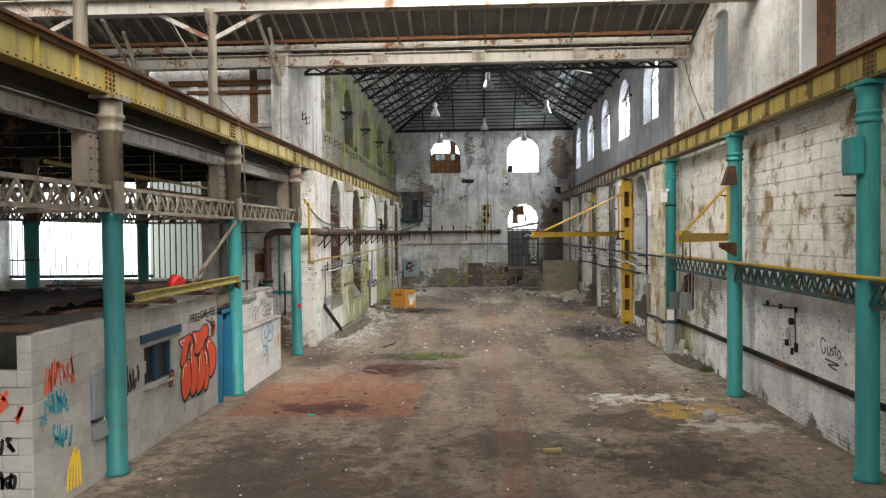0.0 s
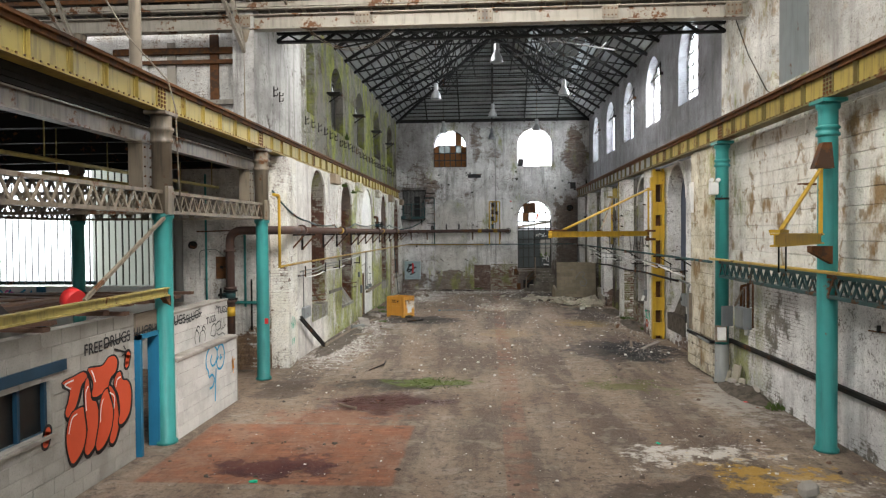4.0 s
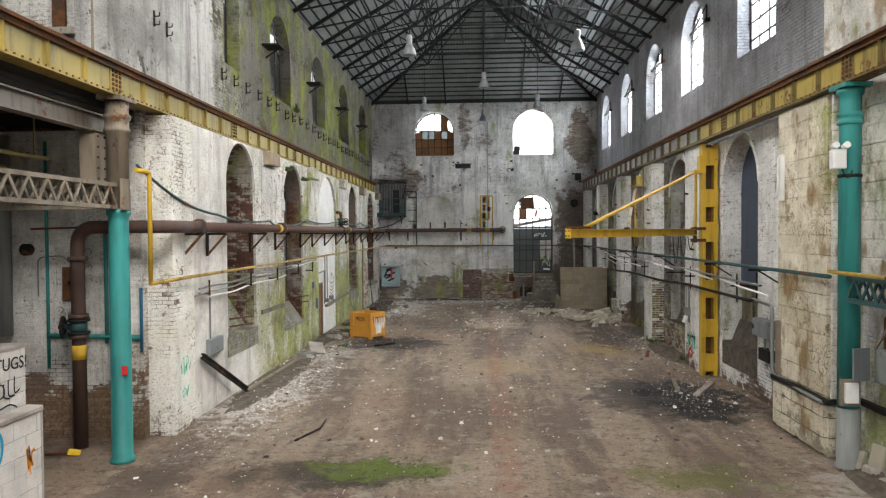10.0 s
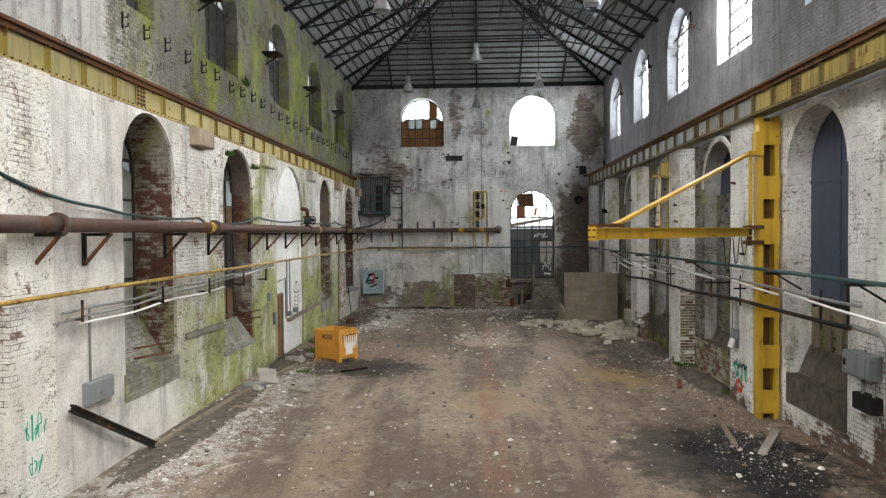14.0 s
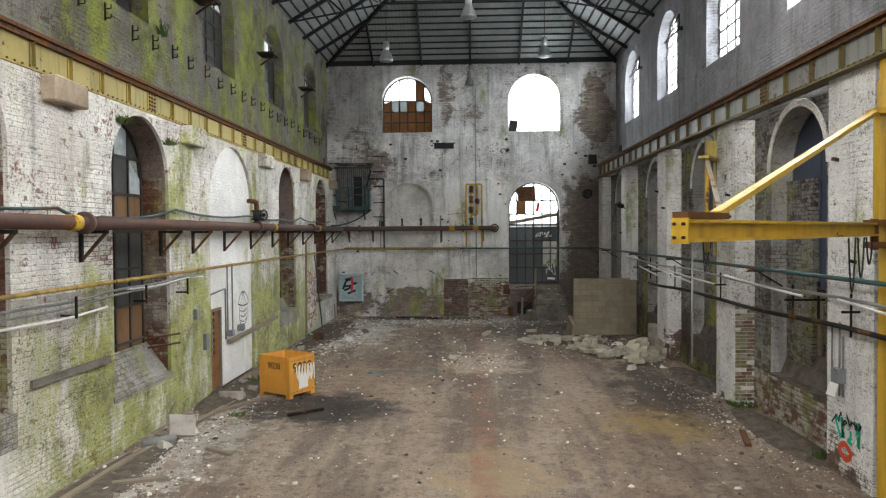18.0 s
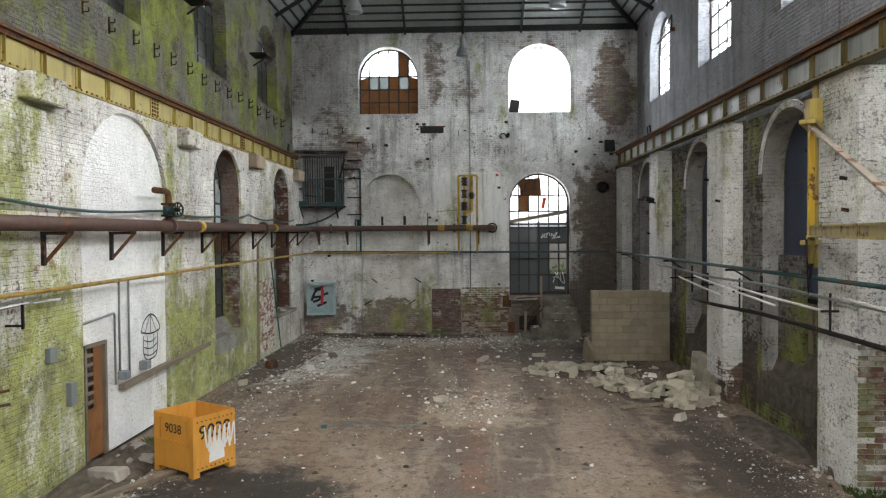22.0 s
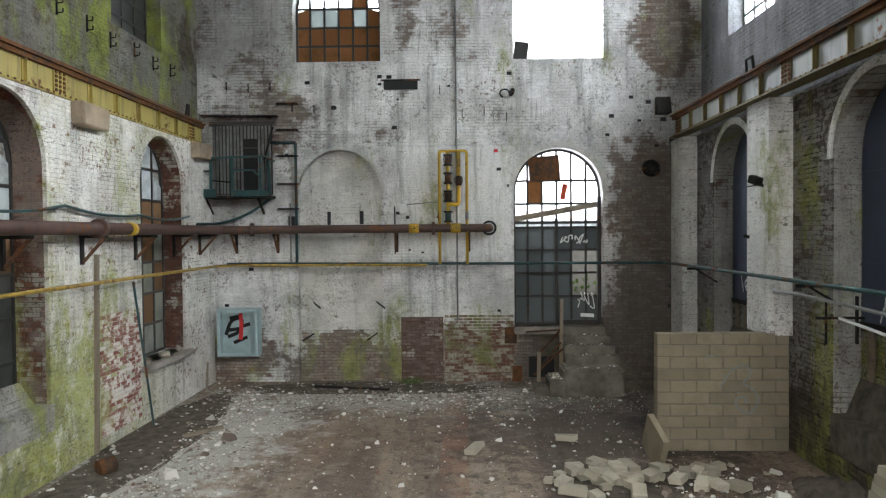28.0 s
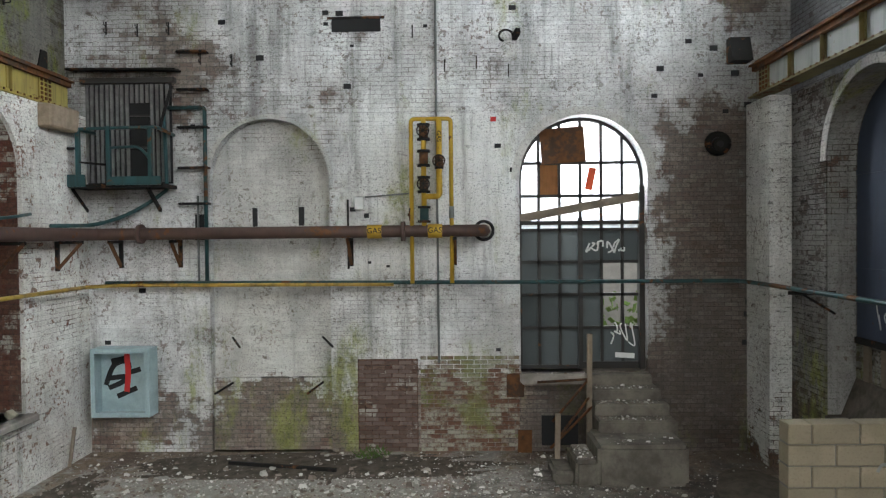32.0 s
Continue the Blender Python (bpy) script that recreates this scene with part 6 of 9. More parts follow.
for y, z in ((23.6, 7.75), (24.15, 7.7), *((26.97 + 0.9 * i, 7.47 + rnd.uniform(-0.05, 0.06)) for i in range(25))):
    ob = tagged(new("wall_hook", hook), "double-pronged black iron hook in the upper wall", "hook", "iron hooks")
    ob.scale = (0.8, 0.8, 0.8)
    ob.location = (XLU, y + rnd.uniform(-0.06, 0.06), z)
for i in range(9):
    ob = tagged(new("wall_hook", hook), "small black iron hook in the end wall", "hook", "iron hooks")
    ob.matrix_basis = pose(-5.2 + 0.55 * i + (2.6 if i > 4 else 0), YE, (7.45, 7.4, 7.42, 6.9, 6.85, 7.3, 6.7, 6.75, 6.6)[i], 0, 0, -90) @ Matrix.Scale(0.6, 4)

# the small broken door in the infill
th = thing("side_door", "broken brown plank door, its upper panel torn open", "door")
part("frame", made(lambda b: (box(b, -5.74, -5.64, 35.36, 35.42, 0, 1.92), box(b, -5.74, -5.64, 35.99, 36.05, 0, 1.92), box(b, -5.74, -5.64, 35.36, 36.05, 1.86, 1.92))), M_wood, th)
part("lower_panel", made(box, -5.74, -5.70, 35.43, 35.98, 0.03, 0.85), M_wood_orange, th)
part("side_board", made(box, -5.74, -5.70, 35.72, 35.98, 0.85, 1.84), M_wood_orange, th)
for k in range(6):
    part("slat", made(mbox, pose(-5.72, 35.58, 0.95 + 0.155 * k, 3 * (-1) ** k, 0, 0), 0.03, 0.3, 0.06), M_wood, th)
# a near-black panel stands in for the unlit room behind the door
structure("wall_behind_door", made(box, -6.3, -6.2, 35.2, 36.3, 0, 2.0), M_deck, "near-black panel in place of the unlit room")
bm = bmesh.new()
tube(bm, bend([(-5.64, 34.2, 2.2), (-5.64, 36.32, 2.34), (-5.64, 36.32, 1.1)], 0.06), 0.02, 6)
solid("door_conduit", bm, M_pipe_grey, "grey conduit bent round the door head", "conduit")
for y, z0, z1 in ((36.85, 1.25, 2.9), (36.5, 1.3, 2.9), (38.9, 1.5, 1.95), (34.95, 1.6, 2.9)):
    solid("drop_conduit", made(cyl, (-5.65, y, z0), (-5.65, y, z1), 0.018, 6), M_pipe_grey, "short upright grey conduit on the wall", "conduit", "drop conduits")
for y, z, h in ((34.33, 1.95, 0.22), (34.84, 1.28, 0.36), (36.55, 1.22, 0.14), (37.35, 1.25, 0.16)):
    solid("switch_box", made(lambda b: (box(b, -5.68, -5.52, y - 0.09, y + 0.09, z - h / 2, z + h / 2), soften(b, 0.01))), M_grey_box, "small grey switch box on the wall", "switch box", "switch boxes")
bm = bmesh.new()
bar(bm, (-5.6, 36.45, 1.02), (-5.6, 40.6, 1.14), 0.12, 0.09)
solid("wall_ledge", bm, M_wood, "splintered timber ledge along the white infill", "ledge")
for y0, y1, z0, z1, m, lab in ((28.64, 30.7, 1.66, 1.64, M_wood, "pale board fixed along the mossy wall"),):
    solid("wall_board", made(bar, (-5.57, y0, z0), (-5.57, y1, z1), 0.04, 0.11), M_step, lab, "board")
solid("leaning_girder", made(lambda b: i_beam(b, (-5.5, 24.5, 1.25), (-5.3, 26.6, 0.1), 0.11, 0.08)), M_dark, "short black steel beam leaning on the wall", "beam")
solid("cable_box", made(lambda b: (box(b, -5.62, -5.5, 24.95, 25.7, 1.16, 1.5), soften(b, 0.015))), M_grey_box, "grey cable box low on the wall", "box")
bm = bmesh.new()
tube(bm, bend([(-5.58, 25.15, 1.5), (-5.58, 25.15, 2.6)], 0.05), 0.018, 6)
solid("drop_conduit", bm, M_pipe_grey, "short upright grey conduit on the wall", "conduit", "drop conduits")
for y in (27.4, 33.0):
    for dz in (0, 0.18):
        solid("iron_rod", made(cyl, (-5.85, y - 0.35, 1.5 + dz), (-5.5, y + 0.3, 1.5 + dz), 0.02, 6), M_rust, "rusty iron rod sticking from the reveal", "rod", "iron rods")

# ---- fittings on the end wall ----
def stroke(bm, P, pts, w, smooth=True):
    """A flat painted line through (u, v) points of a wall plane P."""
    q = [Vector((*p, 0)) for p in pts]
    if smooth and len(q) > 2:
        out = []
        for i in range(len(q) - 1):
            a, b, c, d = q[max(i - 1, 0)], q[i], q[i + 1], q[min(i + 2, len(q) - 1)]
            for k in range(6):
                t = k / 6
                out.append(0.5 * ((2 * b) + (c - a) * t + (2 * a - 5 * b + 4 * c - d) * t * t + (3 * b - a - 3 * c + d) * t ** 3))
        q = out + [q[-1]]
    prev = None
    for i, p in enumerate(q):
        d = (q[min(i + 1, len(q) - 1)] - q[max(i - 1, 0)])
        n = Vector((-d.y, d.x, 0)).normalized() * w / 2 if d.length > 1e-6 else Vector((0, w / 2, 0))
        cur = (bm.verts.new(P(p.x + n.x, p.y + n.y)), bm.verts.new(P(p.x - n.x, p.y - n.y)))
        if prev:
            bm.faces.new((prev[0], cur[0], cur[1], prev[1]))
        prev = cur


def scrawl(bm, P, u, v, w, h, n, seed, lw=0.03):
    """An unreadable spray tag: n looping letter-like strokes in a box."""
    r = random.Random(seed)
    for i in range(n):
        x0 = u + w * i / n
        pts = [(x0 + r.uniform(0, w / n * 1.2), v + r.uniform(0, h)) for _ in range(r.randint(4, 6))]
        stroke(bm, P, pts, lw)


# cage balcony in the corner
th = thing("cage_balcony", "small rusted steel balcony with teal rails before a corrugated hatch", "balcony")
M_hatch = plain("grey_hatch_sheet", (0.17, 0.17, 0.163), 0.7, 0, 0.7, 4.0)
# a flat black sheet stands for the unlit doorway
part("void", made(box, -5.56, -4.06, YE - 0.03, YE - 0.01, 4.72, 6.5), M_black, th, "black sheet in place of the dark doorway")
for k in range(17):
    x = -5.52 + 0.088 * k
    z0 = 6.12 if 8 < k < 13 else 4.74
    part("rib", made(mbox, pose(x, YE - 0.08 - 0.012 * (k % 2), (z0 + 6.44) / 2, 0, random.uniform(-0.4, 0.4), 0), 0.052, 0.03, 6.44 - z0), M_hatch, th, "grey upright rib of the hatch sheet")
for z in (5.35, 5.9):
    part("frame_bar", made(bar, (-4.8, YE - 0.07, z), (-4.4, YE - 0.07, z), 0.03, 0.03), M_frame, th)
part("lintel", made(box, -5.62, -3.98, YE - 0.14, YE, 6.46, 6.55), M_frame, th)
part("canopy", made(mbox, pose(-4.85, YE - 0.14, 6.68, 4, 1, 0), 1.9, 0.28, 0.03), M_dark, th, "thin rusted canopy sheet")
part("leaning_post", made(bar, (-4.22, YE - 0.2, 5.6), (-4.02, YE - 0.12, 6.4), 0.07, 0.05), M_dark, th)
part("platform", made(box, -5.75, -4.0, YE - 0.6, YE, 4.62, 4.68), M_dark, th)
part("kick_plate", made(box, -5.78, -5.3, YE - 0.63, YE - 0.6, 4.64, 4.84), M_teal_dark, th)
part("kick_plate", made(box, -4.92, -4.02, YE - 0.63, YE - 0.6, 4.66, 4.8), M_teal_dark, th)
for x, z in ((-5.42, 5.62), (-4.9, 5.64), (-4.2, 5.6)):
    part("post", made(bar, (x, YE - 0.6, 4.66), (x, YE - 0.6, z), 0.07, 0.06), M_teal_dark, th)
part("rail", made(tube, bend([(-5.42, YE - 0.05, 5.6), (-5.42, YE - 0.6, 5.6), (-4.1, YE - 0.6, 5.62), (-4.0, YE - 0.1, 5.55)], 0.08), 0.03, 6), M_teal_dark, th)
part("rail", made(tube, bend([(-4.9, YE - 0.6, 5.28), (-4.4, YE - 0.6, 5.3), (-4.2, YE - 0.6, 5.1), (-4.18, YE - 0.6, 4.7)], 0.1), 0.026, 6), M_teal_dark, th)
part("rail", made(tube, bend([(-5.75, YE - 0.6, 4.84), (-5.75, YE - 0.6, 5.28), (-5.42, YE - 0.6, 5.28)], 0.06), 0.024, 6), M_dark, th)
part("rail", made(tube, [(-5.42, YE - 0.6, 5.05), (-4.95, YE - 0.6, 5.0)], 0.02, 6), M_dark, th)
for x in (-5.6, -4.3):
    part("brace", made(bar, (x, YE, 4.25), (x, YE - 0.5, 4.62), 0.05, 0.05), M_dark, th)
# ladder irons, teal risers
for i in range(5):
    z = (4.36, 4.98, 5.68, 6.33, 6.98)[i]
    bm = bmesh.new()
    tube(bm, bend([(-3.92, YE, z), (-3.92, YE - 0.16, z), (-3.42, YE - 0.16, z), (-3.42, YE, z)], 0.03, 2), 0.02, 5)
    bar(bm, (-3.92, YE - 0.1, z - 0.01), (-3.42, YE - 0.1, z - 0.01), 0.1, 0.02)
    solid("ladder_iron", bm, M_dark, "dark iron rung set in the brick wall", "rung", "ladder irons")
bm = bmesh.new()
tube(bm, bend([(-4.1, YE - 0.1, 6.02), (-3.46, YE - 0.1, 6.02), (-3.46, YE - 0.1, 3.0)], 0.06), 0.036, 8)
solid("teal_riser", bm, M_teal_dark, "teal pipe rising beside the blind arch", "pipe")
solid("riser_pipe", made(cyl, (-3.62, YE - 0.05, 3.0), (-3.62, YE - 0.05, 4.5), 0.02, 6), M_pipe_grey, "thin grey pipe beside the blind arch", "pipe")
bm = bmesh.new()
tube(bm, [(-4.15, YE - 0.15, 5.9), (-4.1, YE - 0.2, 4.9), *sag((-4.1, YE - 0.2, 4.6), (-5.5, YE - 0.2, 4.0), 0.12, 8), (-5.55, 49.0, 3.98)], 0.035, 7)
solid("green_hose", bm, M_teal_dark, "dull green hose hanging from the balcony", "hose")

# slots and holes, as black plates in place of the shade inside
for x, z, w, h in ((-2.7, 4.12, 0.09, 0.33), (-1.87, 4.13, 0.1, 0.33), (-3.6, 3.95, 0.18, 0.45)):
    y = 50.42 if x > -3.4 else YE
    solid("wall_slot", made(box, x - w / 2, x + w / 2, y - 0.006, y + 0.02, z - h / 2, z + h / 2), M_black, "narrow black plate for the dark of a wall slot", "slot", "wall slots")
th = thing("wall_vent", "letterbox vent slot high in the wall, its dark a black plate", "vent")
part("void", made(box, -1.25, -0.4, YE - 0.006, YE + 0.02, 7.3, 7.52), M_black, th)
part("lintel", made(box, -1.32, -0.33, YE - 0.03, YE, 7.52, 7.56), M_dark, th)
rnd = random.Random(3)
for i in range(40):
    x, z = rnd.uniform(-5.8, 6.0), rnd.choice((rnd.uniform(5.9, 7.9), rnd.uniform(1.7, 7.0)))
    if 1.9 < x < 4.3 and 1.3 < z < 5.9 or -3.5 < x < -1.2 and 1.2 < z < 5.9 or x < -4 and z > 4.3:
        continue
    w = rnd.uniform(0.03, 0.07)
    solid("putlog_hole", made(box, x - w, x + w, YE - 0.005, YE + 0.01, z - w * 0.7, z + w * 0.7), M_black, "small black plate for the dark of a missing brick", "hole", "putlog holes")
solid("red_tile", made(box, 1.48, 1.58, YE - 0.02, YE, 5.72, 5.8), M_red, "small red marker tile on the wall", "marker")
bm = bmesh.new()
box(bm, -6.0, 6.6, YE - 0.025, YE + 0.02, 7.93, 7.99)
structure("trim", bm, M_end, "thin string course under the windows", "trim")
structure("wall_infill", made(box, -3.45, -1.33, YE + 0.12, YE + 0.24, 0.0, 1.28), M_end, "rough brick base in the blind arch")
for x in (-3.1, -1.5):
    for z, dx in ((2.0, 0.25), (1.2, -0.2)):
        bm = bmesh.new()
        bar(bm, (x, YE + 0.1, z), (x + dx, YE - 0.28, z - 0.12), 0.022, 0.03)
        solid("broken_bracket", bm, M_dark, "thin bent iron jutting from the wall", "bracket", "broken brackets")

# yellow gas valve set
th = thing("gas_valve_set", "yellow gas pipes with a column of iron valves above the main", "gas valve set")
Y = PY - 0.02
for pts, r in (([(0.13, Y, 2.96), (0.13, Y, 5.72), (0.8, Y, 5.72), (0.8, Y, 2.96)], 0.036), ([(0.34, Y, 3.9), (0.34, Y, 5.72)], 0.045), ([(0.34, Y, 4.42), (0.6, Y, 4.42), (0.6, Y, 5.72)], 0.05)):
    part("pipe", made(tube, bend(pts, 0.07), r, 8), M_yellow_jib, th)
for z in (4.12, 4.62, 5.06, 5.5):
    v = part("valve_body", made(cyl, (0.34, Y, z - 0.1), (0.34, Y, z + 0.1), 0.075, 12), M_rust if z != 4.12 else M_teal_dark, th)
    for s in (-1, 1):
        part("flange", made(cyl, (0.34, Y, z + s * 0.12 - 0.02), (0.34, Y, z + s * 0.12 + 0.02), 0.11, 14), M_dark, v)
    if z != 5.06:
        part("hand_wheel", made(hand_wheel, (0.34 if z > 4.2 else 0.1, Y - (0.18 if z > 4.2 else 0), z), (0, -1, 0) if z > 4.2 else (-1, 0, 0), 0.1), M_dark, v)
v = part("bypass_valve", made(cyl, (0.6, Y, 4.88), (0.6, Y, 5.1), 0.075, 12), M_dark, th)
part("hand_wheel", made(hand_wheel, (0.6, Y - 0.16, 5.0), (0, -1, 0), 0.1), M_dark, v)
part("union", made(cyl, (0.8, Y, 4.05), (0.8, Y, 4.25), 0.045, 8), M_pipe_grey, th)
lettering("GAS", pose(0.6, Y - 0.052, 5.42, 90, 90, 0), 0.1, M_black, th)
# black ring in place of the shade round the pipe
ring = bmesh.new()
tube(ring, [(1.35 + 0.16 * math.cos(a), YE - 0.01, PZ + 0.16 * math.sin(a)) for a in (2 * math.pi * i / 24 for i in range(25))], 0.03, 6)
solid("pipe_sleeve", ring, M_black, "black ring for the shaded gap round the gas main", "sleeve")
solid("conduit_riser", made(cyl, (0.55, YE - 0.03, 1.55), (0.55, YE - 0.03, 9.9), 0.022, 6), M_pipe_grey, "long thin conduit up the end wall", "conduit")
th = thing("junction_box", "small grey junction box with conduits", "junction box")
part("box", made(lambda b: (box(b, -0.88, -0.72, YE - 0.1, YE, 4.22, 4.45), soften(b, 0.012))), M_white, th)
part("conduit", made(tube, bend([(-0.7, YE - 0.03, 4.44), (0.1, YE - 0.03, 4.5)], 0.03), 0.014, 6), M_pipe_grey, th)
part("upright", made(bar, (-1.0, YE - 0.04, 3.2), (-1.0, YE - 0.04, 4.4), 0.05, 0.03), M_dark, th)
part("switch", made(box, -0.72, -0.64, YE - 0.06, YE, 4.08, 4.16), M_black, th)

# enamelled cabinet with spray paint
th = thing("wall_cabinet", "pale blue open-fronted wall cabinet with black and red spray", "cabinet")
door = part("back_panel", made(lambda b: (box(b, -5.42, -4.4, YE - 0.05, YE, 0.7, 1.88), soften(b, 0.008))), M_box, th)
for x0, x1, z0, z1 in ((-5.42, -5.38, 0.7, 1.88), (-4.44, -4.4, 0.7, 1.88), (-5.38, -4.44, 0.7, 0.74), (-5.38, -4.44, 1.84, 1.88)):
    part("side_panel", made(lambda b: (box(b, x0, x1, YE - 0.36, YE - 0.045, z0, z1), soften(b, 0.008))), M_box, th)
for x0, x1, z0, z1 in ((-5.38, -5.34, 0.74, 1.84), (-4.48, -4.44, 0.74, 1.84), (-5.34, -4.48, 0.74, 0.78), (-5.34, -4.48, 1.8, 1.84)):
    part("front_lip", made(box, x0, x1, YE - 0.36, YE - 0.345, z0, z1), M_box, th)
CAB = lambda u, v: (u, YE - 0.058, v)
bm = bmesh.new()
for p in ([(-5.3, 1.2), (-5.15, 1.55), (-4.9, 1.6), (-4.95, 1.3), (-5.25, 1.15)], [(-5.2, 1.62), (-4.9, 1.68)], [(-4.95, 1.4), (-4.68, 1.48)], [(-5.1, 1.0), (-4.75, 1.15)], [(-5.25, 1.32), (-4.9, 1.36)]):
    stroke(bm, CAB, p, 0.09)
part("black_spray", bm, M_black, door)
bm = bmesh.new()
stroke(bm, lambda u, v: (u, YE - 0.064, v), [(-4.92, 1.75), (-4.9, 1.4), (-4.93, 1.08)], 0.1)
part("red_spray", bm, M_red, door)

# brick-blocked doorway, bare brickwork, hatch
structure("wall_blocked_doorway", made(box, -0.87, 0.18, YE - 0.012, YE + 0.1, 0.0, 1.62), M_blocked, "doorway blocked with dark brown brick")
solid("steel_hatch", made(lambda b: (box(b, 1.72, 2.02, YE - 0.05, YE, 0.95, 1.35), soften(b, 0.01))), M_rust, "rust-red steel plate on the wall", "plate")
solid("floor_plate", made(mbox, pose(2.02, YE - 0.12, 0.2, 12, 0, 0), 0.24, 0.04, 0.42), M_rust, "rusty plate leaning on the wall", "plate")
# black plate on the wall for the shade of a hole
solid("wall_void", made(box, 2.32, 2.95, YE - 0.006, YE + 0.05, 0.1, 0.62), M_black, "black plate for the dark of a low wall hole", "hole")

# wall pipe stub
th = thing("pipe_stub", "sooty iron pipe stub in a ring collar", "pipe stub")
part("collar", made(tube, [(5.35 + 0.17 * math.cos(a), YE - 0.05, 5.28 + 0.15 * math.sin(a)) for a in (2 * math.pi * i / 20 for i in range(21))], 0.06, 8), M_dark, th)
part("stub", made(cyl, (5.35, YE, 5.28), (5.3, YE - 0.3, 5.24), 0.11, 14), M_dark, th)
# black disc for the shade in the bore
part("bore", made(cyl, (5.3, YE - 0.302, 5.24), (5.299, YE - 0.306, 5.239), 0.06, 12), M_black, th)
bm = bmesh.new()
tube(bm, [(1.75 + 0.12 * math.cos(a), YE - 0.15, 7.15 + 0.1 * math.sin(a)) for a in (2 * math.pi * i / 10 for i in range(8))], 0.02, 5)
bar(bm, (1.9, YE, 7.15), (1.95, YE - 0.25, 7.2), 0.08, 0.1)
solid("wall_bracket_scrap", bm, M_dark, "broken black bracket and wire on the wall", "bracket")

# steps up to the glazed door
th = thing("door_steps", "worn concrete steps with a landing block below the glazed door", "steps")
for i, (z0, z1, y0, y1, x0, x1) in enumerate(((1.19, 1.37, 49.95, YE, 3.1, 4.17), (1.0, 1.19, 49.68, YE, 3.1, 4.24), (0.81, 1.0, 49.4, YE, 3.1, 4.3), (0.62, 0.81, 49.1, YE, 3.1, 4.34))):
    bm = bmesh.new()
    box(bm, x0, x1, y0, y1, z0 - (0.6 if i == 3 else 0.02), z1)
    soften(bm, 0.025, 2)
    part("step", bm, M_step, th)
for x0, x1, y0, y1, z1, nm in ((2.95, 4.3, 48.4, 49.35, 0.62, "landing"), (2.62, 2.97, 48.4, 49.3, 0.4, "step"), (2.3, 2.64, 48.5, 49.2, 0.2, "step")):
    bm = bmesh.new()
    box(bm, x0, x1, y0, y1, 0, z1)
    soften(bm, 0.05, 2)
    for v in bm.verts:
        v.co += Vector([random.uniform(-0.008, 0.008) for _ in range(3)])
    part(nm, bm, M_step, th)
structure("window_sill", made(lambda b: (box(b, 1.95, 3.1, 49.98, YE + 0.3, 1.2, 1.38), soften(b, 0.03, 2))), M_conc, "broken concrete sill of the glazed door", "window sill")
th = thing("stair_rail", "broken rusty stair rail with timber posts", "railing")
for x, y, h in ((3.05, 49.7, 2.1), (2.45, 49.2, 0.9)):
    part("post", made(bar, (x, y, 0), (x + 0.02, y, h), 0.08, 0.08), M_wood, th)
for a, b in (((3.05, 49.7, 1.35), (2.2, 49.7, 1.3)), ((3.05, 49.68, 1.05), (2.5, 49.2, 0.55)), ((3.1, 49.68, 0.9), (2.35, 49.2, 0.35)), ((3.05, 49.7, 1.35), (2.4, 49.3, 0.75))):
    part("rail", made(tube, [a, b], 0.022, 6), M_rust, th)

# spray on the glazed door
bm = bmesh.new()
scrawl(bm, lambda u, v: (u, 50.49, v), 3.15, 3.42, 0.32, 0.22, 3, 1, 0.03)
scrawl(bm, lambda u, v: (u, 50.49, v), 3.52, 3.42, 0.3, 0.25, 3, 2, 0.03)
scrawl(bm, lambda u, v: (u, 50.49, v), 3.5, 1.75, 0.5, 0.45, 4, 3, 0.025)
stroke(bm, lambda u, v: (u, 50.49, v), [(3.66, 1.62), (4.0, 1.6)], 0.09)
solid("door_graffiti", bm, M_white, "white spray tags on the door panes", "graffiti")

# ledge, rod and batten beside the last arch of the left wall
structure("window_sill", made(lambda b: (box(b, -6.05, -5.42, 46.1, 48.4, 1.04, 1.15), soften(b, 0.02))), M_conc, "cracked ledge strewn with mortar", "window sill")
for k, (y, w) in enumerate(((46.4, 0.16), (46.8, 0.1), (47.3, 0.2), (47.7, 0.12), (48.1, 0.18))):
    solid("ledge_rubble", made(lambda b: (mbox(b, pose(-5.72 + 0.06 * (-1) ** k, y, 1.15 + w * 0.22, 10 * k, 8, 25 * k), w, w * 0.8, w * 0.5, 0.02), soften(b, 0.012))), M_block_pale, "mortar lump on the window ledge", "rubble", "ledge rubble")
solid("leaning_rod", made(cyl, (-5.57, 45.78, 2.85), (-5.36, 46.08, 0.02), 0.022, 6), M_teal_dark, "thin teal rod leaning on the wall", "rod")
solid("wall_batten", made(bar, (-5.57, 44.35, 0.0), (-5.57, 44.46, 3.4), 0.09, 0.05), M_wood, "pale upright timber batten on the wall", "batten")
solid("fallen_strut", made(bar, (-5.5, 49.3, 0.02), (-5.58, 49.62, 0.6), 0.05, 0.05), M_wood, "short timber leaning in the corner", "timber")

# black line drawing on the white infill: a dome over a stack of boxes
INF = lambda u, v: (-5.672, u, v)
bm = bmesh.new()
stroke(bm, INF, [(37.35, 1.85), (37.5, 2.05), (37.75, 2.15), (38.0, 2.05), (38.15, 1.83), (37.75, 1.78), (37.35, 1.85)], 0.03)
for a in (37.5, 37.75, 38.0):
    stroke(bm, INF, [(37.75, 2.15), (a, 1.8)], 0.022)
stroke(bm, INF, [(37.45, 1.76), (37.45, 1.45), (37.6, 1.3), (37.95, 1.32), (38.05, 1.5), (38.05, 1.76)], 0.028)
for k in range(3):
    stroke(bm, INF, [(37.48, 1.68 - 0.13 * k), (37.75, 1.62 - 0.13 * k), (38.02, 1.68 - 0.13 * k)], 0.022)
